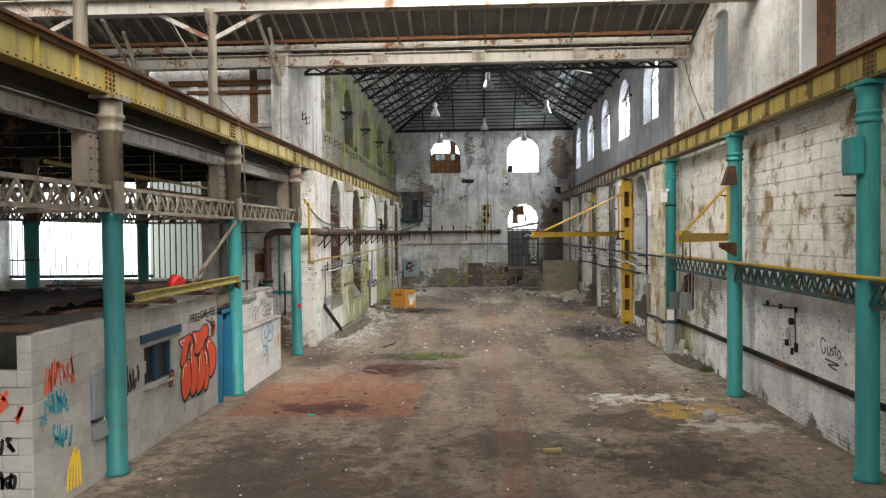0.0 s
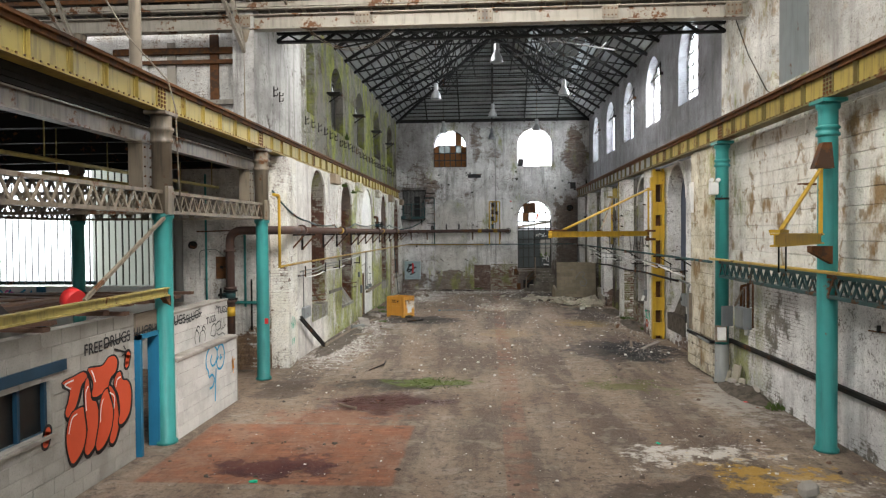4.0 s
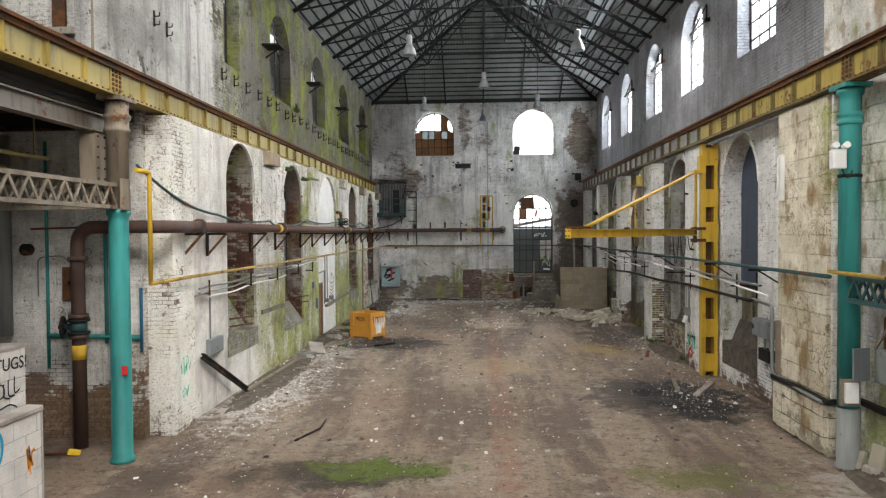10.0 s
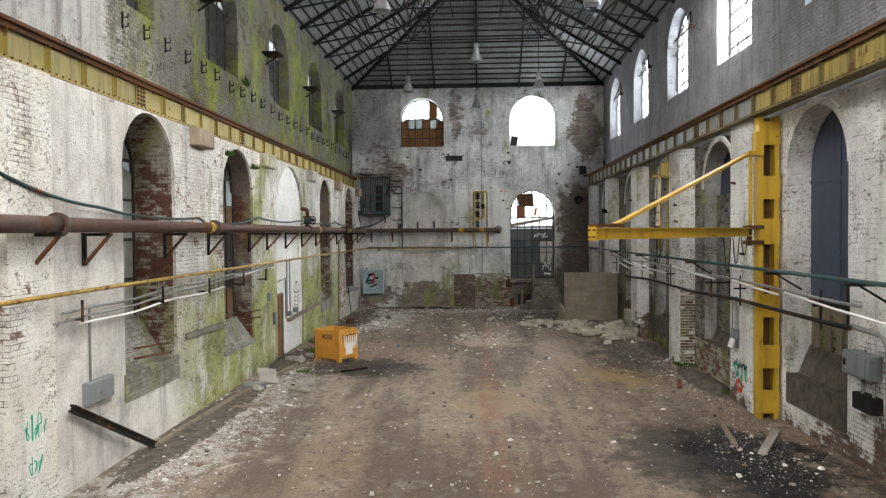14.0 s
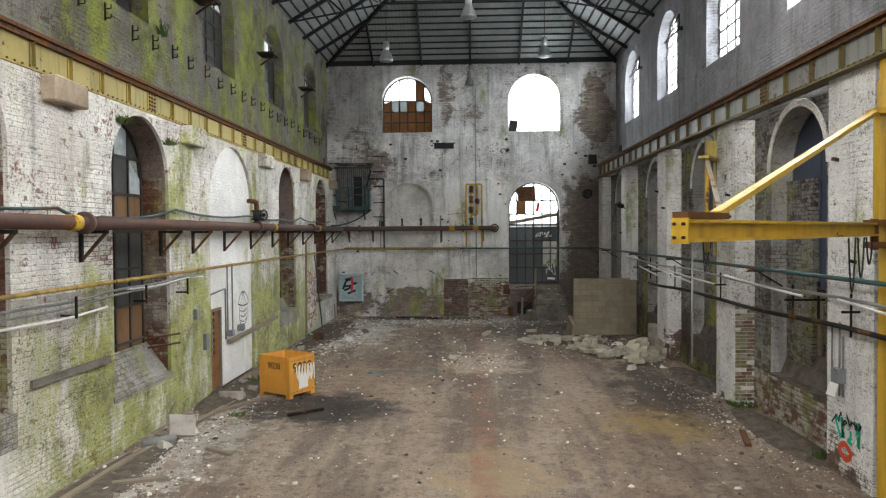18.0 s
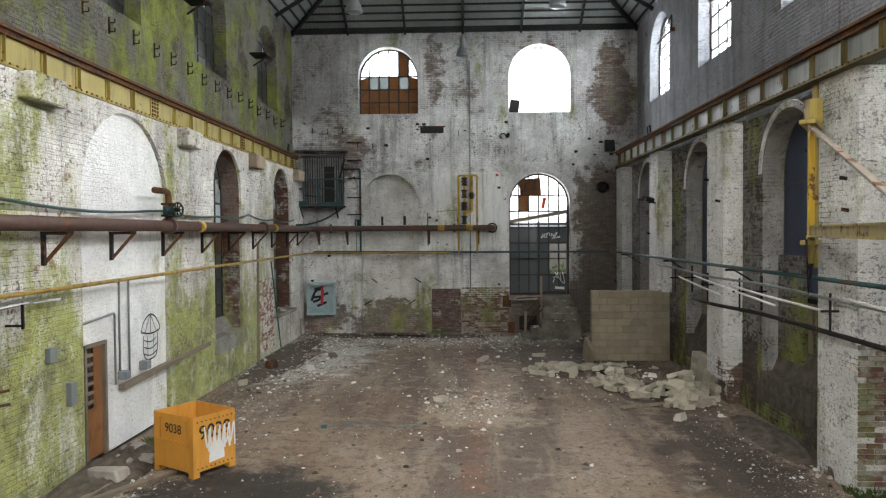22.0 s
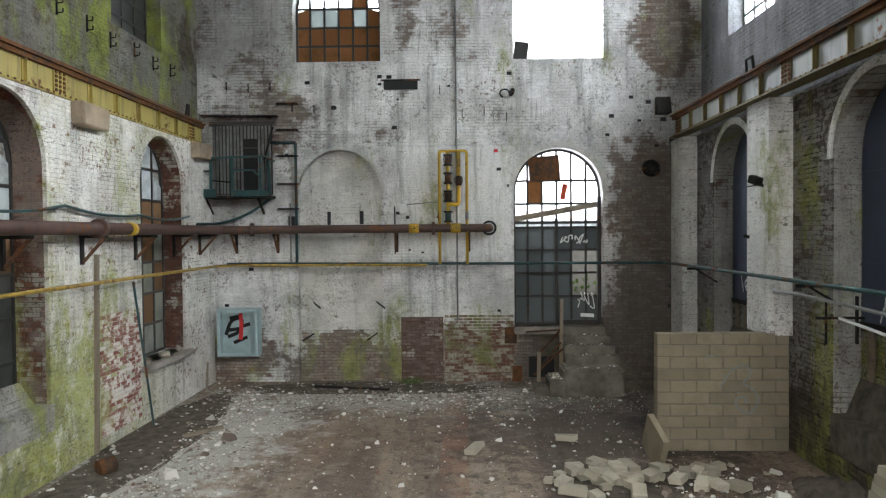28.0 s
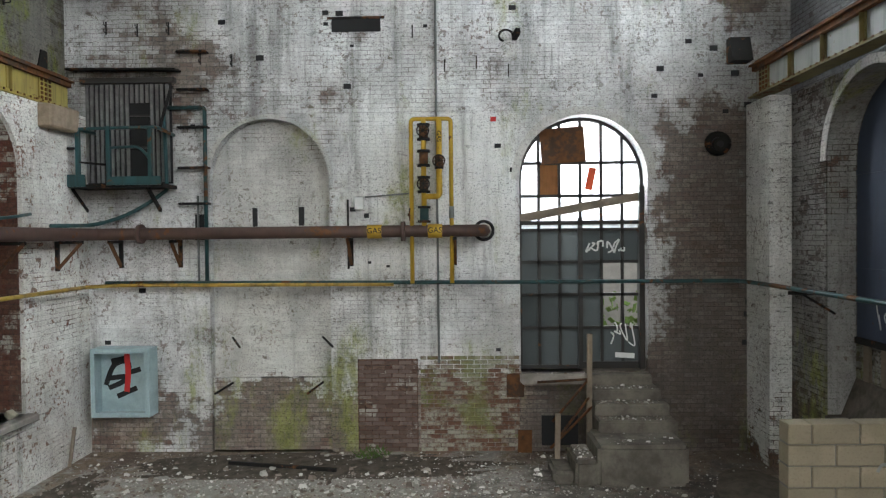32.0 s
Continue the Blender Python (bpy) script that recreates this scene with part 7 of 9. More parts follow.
stroke(bm, INF, [(37.62, 1.75), (37.62, 1.34)], 0.02)
stroke(bm, INF, [(37.88, 1.75), (37.88, 1.34)], 0.02)
tagged(solid("wall_graffiti", bm, M_black, "black line drawing of a domed shape on white infill", "graffiti"), kind="stuff")

# ---- jib crane and fittings of the right wall ----
th = thing("jib_crane", "bright yellow wall jib crane with a long boom and tie", "jib crane")
for x in (5.79, 6.09):
    part("post_channel", made(box, x - 0.045, x + 0.045, 28.82, 29.06, 0.0, 5.9), M_yellow_jib, th)
part("post_back", made(box, 5.79, 6.09, 29.04, 29.07, 0.0, 5.9), M_rust, th, "dark rusty back of the post")
for z in (0.12, 1.0, 2.0, 3.42, 4.3, 5.35):
    part("batten", made(box, 5.74, 6.14, 28.79, 28.83, z, z + (0.45 if z != 3.42 else 0.5)), M_yellow_jib, th)
tip, base, head = Vector((1.86, 24.68, 3.665)), Vector((5.58, 28.86, 3.665)), Vector((5.6, 28.86, 5.2))
boom = part("boom", made(lambda b: i_beam(b, tip, base, 0.17, 0.11)), M_yellow_jib, th)
d = (base - tip).normalized()
part("tip_plate", made(bar, tip - d * 0.01, tip + d * 0.02, 0.13, 0.19), M_yellow_jib, boom)
side = d.cross(Vector((0, 0, 1)))
for i in (-1, 1):
    for k in (-1, 1):
        p = tip - d * 0.012 + side * 0.035 * i + Vector((0, 0, 0.05 * k))
        part("bolt", made(cyl, p, p - d * 0.02, 0.014, 6), M_dark, boom)
part("tip_pad", made(bar, tip + d * 0.0 + Vector((0, 0, 0.115)), tip + d * 0.75 + Vector((0, 0, 0.115)), 0.12, 0.05), M_rust, th, "rust-red pad on the boom")
part("tie", made(bar, tip + d * 0.62 + Vector((0, 0, 0.13)), head, 0.09, 0.045), M_yellow_jib, th)
part("mast_rod", made(bar, (5.6, 28.86, 3.7), (5.6, 28.86, 5.25), 0.055, 0.055), M_yellow_jib, th)
part("head_bracket", made(lambda b: (box(b, 5.52, 5.8, 28.72, 28.98, 5.15, 5.22), box(b, 5.66, 5.82, 28.76, 28.96, 5.2, 5.6))), M_yellow_jib, th)
part("foot_bracket", made(lambda b: (box(b, 5.5, 5.82, 28.74, 28.98, 3.72, 3.79), box(b, 5.5, 5.82, 28.74, 28.98, 3.42, 3.5), cyl(b, (5.58, 28.86, 3.4), (5.58, 28.86, 3.8), 0.05, 10))), M_rust, th, "rusty pivot bracket")
bm = bmesh.new()
for k in range(3):
    tube(bm, sag(tip + d * (4.4 + 0.4 * k) - Vector((0, 0, 0.1)), tip + d * (4.7 + 0.4 * k) - Vector((0, 0, 0.1)), 0.65 - 0.15 * k, 10), 0.011, 5)
solid("hoist_cable", bm, M_black, "loops of black cable under the jib boom", "cable")
bm = bmesh.new()
tube(bm, [tip + d * 0.2 - Vector((0, 0, 0.08)), tip + d * 0.2 - Vector((0, 0, 1.0))], 0.008, 5)
solid("hanging_wire", bm, M_pipe_grey, "thin grey wire hanging from the boom", "wire")

th = thing("jib_crane", "second yellow jib crane with a grimy boom, before a brick pier", "jib crane")
MX, MY = 5.36, 34.72
tip, base = Vector((4.05, 29.85, 3.665)), Vector((MX, MY, 3.665))
d = (base - tip).normalized()
part("post", made(box, 5.77, 5.83, 35.41, 35.55, 3.1, 5.9), M_yellow_dull, th)
part("post_back", made(box, 5.82, 6.1, 35.42, 35.46, 3.1, 5.9), M_dark, th, "dark steel back of the post")
boom = part("boom", made(lambda b: i_beam(b, tip, base, 0.17, 0.11)), M_yellow_dull, th, "grimy ochre boom")
part("tip_plate", made(bar, tip - d * 0.01, tip + d * 0.02, 0.13, 0.19), M_yellow_jib, boom, "bright yellow end plate")
side = d.cross(Vector((0, 0, 1)))
for i in (-1, 1):
    for k in (-1, 1):
        p = tip - d * 0.012 + side * 0.035 * i + Vector((0, 0, 0.05 * k))
        part("bolt", made(cyl, p, p - d * 0.02, 0.013, 6), M_dark, boom)
part("tip_pad", made(bar, tip + Vector((0, 0, 0.115)), tip + d * 0.75 + Vector((0, 0, 0.115)), 0.12, 0.05), M_rust, th, "rust-red pad on the boom")
part("tie", made(bar, tip + d * 0.75 + Vector((0, 0, 0.13)), (MX, MY, 5.15), 0.08, 0.035), M_cream, th, "pale worn tie bar")
part("mast_rod", made(bar, (MX, MY, 3.45), (MX, MY, 5.25), 0.07, 0.07), M_yellow_jib, th)
part("head_bracket", made(lambda b: (bar(b, (MX - 0.1, MY - 0.1, 5.22), (5.78, 35.46, 5.22), 0.22, 0.06), bar(b, (5.55, 35.05, 5.24), (5.55, 35.05, 5.6), 0.18, 0.18))), M_yellow_dull, th)
part("foot_bracket", made(lambda b: (bar(b, (MX - 0.08, MY - 0.08, 3.5), (5.78, 35.46, 3.5), 0.2, 0.06), cyl(b, (MX, MY, 3.2), (MX, MY, 3.6), 0.06, 10))), M_yellow_dull, th)
bm = bmesh.new()
for k in range(3):
    tube(bm, sag((5.2 + 0.05 * k, 34.5 + 0.14 * k, 3.55), (5.42 + 0.04 * k, 34.85, 3.5), 0.75 - 0.16 * k, 10), 0.011, 5)
solid("hoist_cable", bm, M_black, "loops of black cable hanging by the second mast", "cable")

th = thing("jib_crane", "small ochre jib on a teal column, its red bracket above", "jib crane")
tip, base = Vector((3.6, 13.0, 3.62)), Vector((5.5, 15.95, 3.6))
d = (base - tip).normalized()
part("boom", made(lambda b: i_beam(b, tip, base, 0.17, 0.11)), M_yellow_jib, th)
part("tip_pad", made(bar, tip + Vector((0, 0, 0.11)), tip + d * 0.55 + Vector((0, 0, 0.11)), 0.13, 0.04), M_yellow_jib, th)
part("tie", made(bar, tip + d * 0.4 + Vector((0, 0, 0.13)), (5.5, 15.95, 4.75), 0.05, 0.03), M_yellow_jib, th)
part("mast_rod", made(bar, (5.5, 15.95, 3.65), (5.5, 15.95, 4.75), 0.05, 0.05), M_yellow_jib, th)
part("head_bracket", made(lambda b: prism(b, [(-0.16, 0), (0.16, 0), (0.12, 0.42), (-0.02, 0.42)], pose(5.52, 15.87, 4.75), 0.16)), M_rust, th, "rust-red head bracket")
part("foot_bracket", made(lambda b: prism(b, [(-0.18, 0), (0.16, -0.2), (0.16, 0.1), (-0.18, 0.1)], pose(5.5, 15.87, 3.38), 0.16)), M_rust, th, "rust-brown foot bracket")
for k in (0.25, 0.7):
    part("chain", made(cyl, tip + d * k - Vector((0, 0, 0.08)), tip + d * k - Vector((0, 0, 0.42)), 0.012, 5), M_dark, th)

# jib on the left column by the blockwork room
th = thing("jib_crane", "low yellow jib rail on a teal column with a rusty tie", "jib crane")
part("boom", made(lambda b: i_beam(b, (-5.62, 11.2, 2.74), (-5.62, 16.1, 2.74), 0.15, 0.1)), M_yellow, th)
part("tie", made(bar, (-5.66, 13.6, 2.82), (-5.66, 16.12, 4.05), 0.05, 0.05), M_cream, th)
part("foot_bracket", made(lambda b: prism(b, [(-0.15, 0), (0.1, 0), (0.1, -0.2)], pose(-5.6, 16.1, 2.66, 0, 0, 90), 0.1)), M_dark, th)

# long pipes on the right wall
for z0, z1, y0, y1, r, m, lab in ((2.62, 2.74, 25.0, 44.0, 0.026, M_pipe_grey, "grey pipe along the pier wall"), (2.28, 2.12, 25.3, 41.0, 0.038, M_dark, "thick black cable duct along the pier wall")):
    bm = bmesh.new()
    pts = [(5.68 + 0.02 * math.sin(y * 1.7), y, z0 + (z1 - z0) * (y - y0) / (y1 - y0) + 0.025 * math.sin(y * 0.9)) for y in [y0 + (y1 - y0) * i / 24 for i in range(25)]]
    tube(bm, pts, r, 8)
    solid("wall_duct", bm, m, lab, "pipe", "pier wall pipes")
for y0, z0, y1, z1, x in ((24.2, 2.46, 27.2, 2.62, 5.55), (27.6, 2.55, 29.8, 2.66, 5.6), (30.8, 2.62, 34.2, 2.74, 5.55), (34.8, 2.5, 39.0, 2.62, 5.6), (36.4, 2.42, 40.6, 2.66, 5.58), (39.2, 2.36, 42.0, 2.55, 5.65)):
    bm = bmesh.new()
    tube(bm, [(x, y0, z0), (x + 0.02, (y0 + y1) / 2, (z0 + z1) / 2 - 0.02), (x, y1, z1)], 0.02, 6)
    solid("loose_conduit", bm, M_white, "broken white conduit hanging on the pier wall", "conduit", "loose conduits")
for y in (26.2, 29.6, 31.4, 34.8, 38.2, 40.0, 42.4):
    bm = bmesh.new()
    bar(bm, (6.2, y, 2.5), (5.55, y, 2.5), 0.035, 0.035)
    bar(bm, (6.1, y, 2.14), (6.1, y, 2.8), 0.04, 0.03)
    bar(bm, (5.68, y, 2.14), (5.68, y, 2.76), 0.025, 0.025)
    solid("pipe_hanger", bm, M_dark, "small steel pipe hanger on the wall", "bracket", "pipe hangers")
bm = bmesh.new()
tube(bm, bend([(5.72, 25.4, 2.28), (5.9, 24.9, 2.2), (5.72, 24.45, 2.1), (5.72, 24.42, 0.95), (5.72, 24.0, 0.92), (5.64, 22.3, 0.9)], 0.12), 0.035, 7)
solid("bent_conduit", bm, M_pipe_grey, "grey conduit bent down round the stone pier", "conduit")
th = thing("meter_box", "grey metal meter box with conduits below", "meter box")
part("body", made(lambda b: (box(b, 5.98, 6.2, 25.4, 26.15, 1.45, 1.82), soften(b, 0.015))), M_grey_box, th)
door = part("door", made(lambda b: (box(b, 5.96, 5.99, 25.45, 26.1, 1.5, 1.78), soften(b, 0.006))), M_grey_box, th)
part("latch", made(box, 5.945, 5.965, 26.0, 26.05, 1.6, 1.7), M_dark, door)
for y in (25.5, 25.8):
    part("conduit", made(cyl, (6.12, y, 0.95), (6.12, y, 1.45), 0.025, 6), M_pipe_grey, th)
part("lower_box", made(box, 6.04, 6.2, 25.4, 25.95, 0.95, 1.2), M_dark, th)
th = thing("strip_light", "pale fluorescent strip light fixed upright on the pier", "light")
part("body", made(box, 5.68, 5.75, 23.98, 24.1, 4.25, 5.1), M_white, th)
part("tube", made(cyl, (5.65, 24.04, 4.3), (5.65, 24.04, 5.05), 0.018, 8), M_white, th)
solid("pier_channel", made(box, 5.68, 5.75, 24.12, 24.2, 1.0, 2.0), M_wood, "orange-brown timber strip on the pier", "strip")
bm = bmesh.new()
box(bm, 5.66, 5.74, 22.26, 24.37, 0.88, 0.95)
box(bm, 5.66, 6.3, 22.2, 22.28, 0.88, 0.95)
solid("pier_rail", bm, M_dark, "dark rail round the stone pier", "rail")
th = thing("floodlight", "white twin-spot emergency light on a teal column", "light")
part("body", made(lambda b: (box(b, 5.45, 5.65, 21.55, 21.7, 4.62, 4.92), soften(b, 0.015))), M_white, th)
for x in (5.47, 5.63):
    part("spot", made(cyl, (x, 21.6, 4.95), (x, 21.5, 4.98), 0.05, 10), M_white, th)
part("cable", made(tube, sag((5.6, 21.6, 4.62), (5.75, 21.6, 4.6), 0.12, 6), 0.01, 5), M_black, th)
part("clamp", made(lambda b: lathe(b, (5.8, 21.77, 4.5), [(0.17, 0), (0.17, 0.05)])), M_dark, th)
th = thing("wall_cabinet", "small white fuse box on the column foot", "cabinet")
part("frame", made(box, 5.58, 5.86, 21.55, 21.62, 1.02, 1.42), M_wood, th)
part("box", made(lambda b: (box(b, 5.62, 5.82, 21.5, 21.56, 1.07, 1.38), soften(b, 0.008))), M_white, th)
th = thing("wall_cabinet", "rusting grey steel cabinet with its pipes torn open", "cabinet")
part("body", made(lambda b: (box(b, 5.98, 6.2, 20.8, 21.4, 1.42, 1.93), soften(b, 0.012))), M_grey_box, th)
part("door", made(mbox, pose(5.82, 21.45, 1.67, 0, 0, 24), 0.34, 0.025, 0.5), M_grey_box, th, "grey door hanging open")
part("fuse_panel", made(box, 5.965, 5.985, 20.86, 21.34, 1.47, 1.88), M_pipe_grey, th)
part("gland", made(cyl, (6.1, 20.95, 1.28), (6.1, 20.95, 1.42), 0.05, 8), M_white, th)
for k, (y, z) in enumerate(((20.55, 2.45), (20.85, 2.5), (21.1, 2.3), (21.3, 2.4))):
    part("pipe", made(tube, bend([(6.1, y, 1.9 - 0.4 * (k == 0)), (6.1, y, z), (6.18, y + 0.22 * (-1) ** k, z + 0.06)], 0.06), 0.022 + 0.014 * (k % 2), 6), M_rust, th)
part("splint", made(mbox, pose(6.02, 21.25, 2.12, 35, 10, 0), 0.03, 0.05, 0.5), M_wood, th, "broken pale lath")
for x, y, tx, w, h in ((5.98, 21.3, -14, 0.28, 0.52), (5.88, 21.65, -20, 0.2, 0.34), (6.0, 20.95, -8, 0.22, 0.26)):
    solid("leaning_slab", made(lambda b: (mbox(b, pose(x, y, h * 0.48, 0, -tx, 12), 0.07, w, h), soften(b, 0.02))), M_block_pale, "broken pale slab leaning at the wall foot", "slab", "leaning slabs")
conduit = thing("wall_conduit", "thin rusty conduit on the stained plaster", "conduit")
part("run", made(tube, bend([(6.14, 15.7, 2.12), (6.14, 14.1, 2.22), (6.14, 14.06, 1.5)], 0.05), 0.013, 6), M_rust, conduit)
for y in (14.05, 14.75, 15.4):
    part("clip", made(box, 6.115, 6.165, y - 0.02, y + 0.02, 2.13, 2.24), M_dark, conduit)
part("loop", made(tube, bend([(6.14, 14.4, 1.55), (6.1, 14.42, 1.75), (6.1, 14.3, 1.8), (6.14, 14.26, 1.45)], 0.05), 0.01, 5), M_pipe_grey, conduit)
for y, z in ((12.3, 2.62), (17.6, 4.6), (11.9, 4.3)):
    bm = bmesh.new()
    bar(bm, (6.2, y, z), (5.95, y, z), 0.04, 0.04)
    bar(bm, (5.97, y - 0.25, z), (5.97, y + 0.3, z + 0.02), 0.03, 0.03)
    solid("wall_bracket", bm, M_rust, "rusty bracket on the stone wall", "bracket", "stone wall brackets")
solid("old_wall_rail", made(bar, (6.13, -6, 1.1), (6.13, 22.2, 0.98), 0.1, 0.09), M_dark, "dark timber rail along the stone wall", "rail")
solid("column_box", made(lambda b: (box(b, 5.42, 5.62, 10.6, 10.9, 4.55, 5.1), soften(b, 0.02))), M_teal, "teal switch box on a column", "switch box")
solid("round_lamp", made(cyl, (6.2, 14.24, 1.94), (6.1, 14.24, 1.94), 0.07, 14), M_dark, "small round black wall fitting", "lamp")
for y, z, w, h in ((14.42, 1.42, 0.11, 0.13), (14.0, 1.36, 0.1, 0.18), (14.2, 1.28, 0.06, 0.14)):
    solid("wall_switch", made(lambda b: (box(b, 6.12, 6.2, y, y + w, z, z + h), soften(b, 0.012))), M_dark, "blackened switch box on the stone wall", "switch box", "blackened switches")

EAST = lambda x: (lambda u, v: (x, u, v))
bm = bmesh.new()
G = EAST(6.16)
for pts in ([(13.55, 1.72), (13.75, 1.8), (13.85, 1.6), (13.7, 1.38), (13.55, 1.5), (13.65, 1.56)], [(13.45, 1.62), (13.43, 1.42), (13.3, 1.42), (13.28, 1.62)], [(13.1, 1.62), (13.22, 1.55), (13.08, 1.48), (13.2, 1.4)], [(13.0, 1.75), (12.98, 1.4)], [(13.08, 1.65), (12.9, 1.63)], [(12.8, 1.6), (12.68, 1.5), (12.78, 1.38), (12.88, 1.5), (12.8, 1.6)], [(12.6, 1.42), (12.58, 1.38)], [(13.6, 1.25), (12.8, 1.2), (13.4, 1.12), (12.9, 1.05)]):
    stroke(bm, G, [(12.3 + (u - 12.58) * 0.62, 1.3 + (v - 1.05) * 0.66) for u, v in pts], 0.028)
solid("wall_graffiti", bm, M_black, "black spray tag reading Gusto on the stone wall", "graffiti")
bm = bmesh.new()
G = EAST(6.188)
for pts in ([(39.3, 1.75), (39.0, 1.8), (38.95, 1.4), (39.2, 1.35), (39.15, 1.55)], [(38.9, 1.6), (38.85, 1.38), (38.7, 1.58)], [(38.65, 1.65), (38.45, 1.6), (38.62, 1.48), (38.45, 1.4)], [(38.3, 1.8), (38.28, 1.35)], [(38.4, 1.65), (38.2, 1.65)], [(38.15, 1.55), (38.0, 1.45), (38.1, 1.35), (38.2, 1.45)]):
    stroke(bm, G, [(u + 0.15, v) for u, v in pts], 0.03)
solid("wall_graffiti", bm, M_black, "black spray tag reading Gusto under an arch", "graffiti")
bm = bmesh.new()
scrawl(bm, EAST(5.792), 29.55, 0.55, 0.65, 0.45, 4, 8, 0.06)
solid("pier_graffiti", bm, M_spray_green, "green spray cloud on a white pier", "graffiti")
bm = bmesh.new()
scrawl(bm, EAST(5.788), 29.5, 0.75, 0.8, 0.22, 6, 9, 0.03)
solid("pier_graffiti", bm, M_black, "black spray tag on a white pier", "graffiti")
bm = bmesh.new()
stroke(bm, EAST(5.79), [(29.75, 0.4), (29.95, 0.52), (30.1, 0.42), (29.95, 0.3), (29.78, 0.38)], 0.09)
solid("pier_graffiti", bm, M_spray_red, "orange spray loop on a white pier", "graffiti")
# switch gear on the inner face of that pier
th = thing("switch_gear", "broken grey switch and conduits on a white pier", "switch gear")
part("box", made(lambda b: (box(b, 5.68, 5.8, 29.95, 30.15, 1.4, 1.62), soften(b, 0.01))), M_grey_box, th)
part("lid", made(mbox, pose(5.68, 30.1, 1.3, 0, 20, 10), 0.02, 0.18, 0.2), M_white, th, "pale lid hanging open")
for y, z1 in ((29.98, 2.1), (30.08, 2.3), (30.3, 2.2)):
    part("conduit", made(cyl, (5.77, y, 1.2), (5.77, y, z1), 0.014, 6), M_pipe_grey, th)
# floodlight on a far pier, bracket on the girder
th = thing("floodlight", "small dark floodlight on a rod at a white pier", "light")
part("body", made(lambda b: (mbox(b, pose(5.62, 44.6, 4.56, 20, 0, 25), 0.16, 0.2, 0.13), soften(b, 0.015))), M_dark, th)
part("arm", made(bar, (5.62, 44.65, 4.52), (5.82, 44.72, 4.48), 0.03, 0.03), M_dark, th)
part("cable", made(tube, [(5.79, 44.7, 4.46), (5.79, 45.0, 4.5), (5.79, 45.38, 4.5)], 0.012, 5), M_black, th)
bm = bmesh.new()
tube(bm, [(5.7, 44.86, 6.45), (5.68, 44.88, 6.7), (5.68, 45.15, 6.7), (5.7, 45.17, 6.45)], 0.025, 6)
solid("rail_clamp", bm, M_dark, "bent black clamp on the crane girder", "clamp")
for y, z in ((35.6, 4.9), (34.6, 4.4), (34.55, 3.95), (40.3, 4.8), (39.6, 4.3), (30.2, 4.7), (29.7, 3.2), (45.3, 3.6)):
    solid("pier_spike", made(bar, (5.8, y, z), (5.7, y, z + 0.02), 0.03, 0.05), M_dark, "black iron spike in a white pier", "spike", "pier spikes")
bm = bmesh.new()
for n, y in enumerate((47.2, 42.2)):
    scrawl(bm, EAST(6.61), y - 0.3, 2.35, 0.8, 0.45, 5, 20 + n, 0.03)
solid("panel_graffiti", bm, M_white, "white spray tags on the blue panels", "graffiti", "panel graffiti")

# free-standing block screen
BLK_Y, BLK_X0, BLK_X1 = 44.5, 3.94, 6.15
screen = thing("block_screen", "free-standing screen wall of cream concrete blocks", "wall", at=(0, 0, 0))
part("core", made(box, BLK_X0 + 0.01, BLK_X1, BLK_Y + 0.02, BLK_Y + 0.19, 0, 1.98), M_mortar, screen)
P = lambda u, v: (u, BLK_Y - 0.006, v)
bm = bmesh.new()
stroke(bm, P, [(5.0, 1.1), (5.2, 1.38), (5.42, 1.45), (5.5, 1.3), (5.38, 1.15), (5.55, 1.05), (5.62, 0.85), (5.5, 0.65), (5.3, 0.72), (5.26, 0.88), (5.38, 0.92), (5.44, 0.82)], 0.035)
stroke(bm, P, [(4.75, 1.55), (4.8, 1.62), (4.9, 1.6)], 0.03)
solid("screen_graffiti", bm, M_pipe_grey, "faint grey spray loop on the block screen", "graffiti")

# ---- blockwork room and low walls by the left columns ----
FX = -5.85
room = thing("block_room", "low white-painted blockwork room covered in graffiti", "room", at=(0, 0, 0))
wb = bmesh.new()
wall_panel(wb, "y", FX - 0.012, FX - 0.2, 8.87, 15.35, 0, 2.44, [(11.95, 13.1, 1.07, 1.86, 0), (10.24, 10.61, 0.66, 1.7, 0)])
part("wall_core", wb, M_board, room)
part("wall_core", made(box, -11.0, FX - 0.1, 8.885, 9.05, 0, 1.95), M_mortar, room)
part("back_wall", made(box, -10.4, -10.2, 9.0, 19.4, 0, 2.3), M_board, room)
part("lintel", made(box, FX - 0.1, FX + 0.03, 11.8, 13.42, 1.88, 2.03), M_navy, room, "navy painted lintel")
win = part("window", made(box, FX - 0.14, FX - 0.12, 11.97, 13.08, 1.09, 1.84), M_pane_black, room, "dark grimy window")
for y in (11.98, 12.5, 13.05):
    part("frame", made(bar, (FX - 0.08, y, 1.08), (FX - 0.08, y, 1.86), 0.05, 0.06), M_navy, win)
for z in (1.09, 1.84):
    part("frame", made(bar, (FX - 0.08, 11.95, z), (FX - 0.08, 13.1, z), 0.05, 0.05), M_navy, win)
part("sill", made(box, FX - 0.1, FX + 0.05, 11.9, 13.15, 1.03, 1.075), M_conc, room)
eb = part("fuse_cabinet", made(lambda b: (box(b, FX - 0.1, FX + 0.04, 10.25, 10.6, 0.98, 1.7), soften(b, 0.012))), M_grey_box, room, "grey fuse cabinet, its door open")
part("fuse_panel", made(box, FX + 0.04, FX + 0.055, 10.3, 10.5, 1.1, 1.62), M_pipe_grey, eb)
part("chute", made(lambda b: prism(b, [(0, 0.68), (0.08, 0.68), (0.05, 0.9), (0, 0.9)], pose(FX, 10.25, 0), 0.34)), M_grey_box, room)
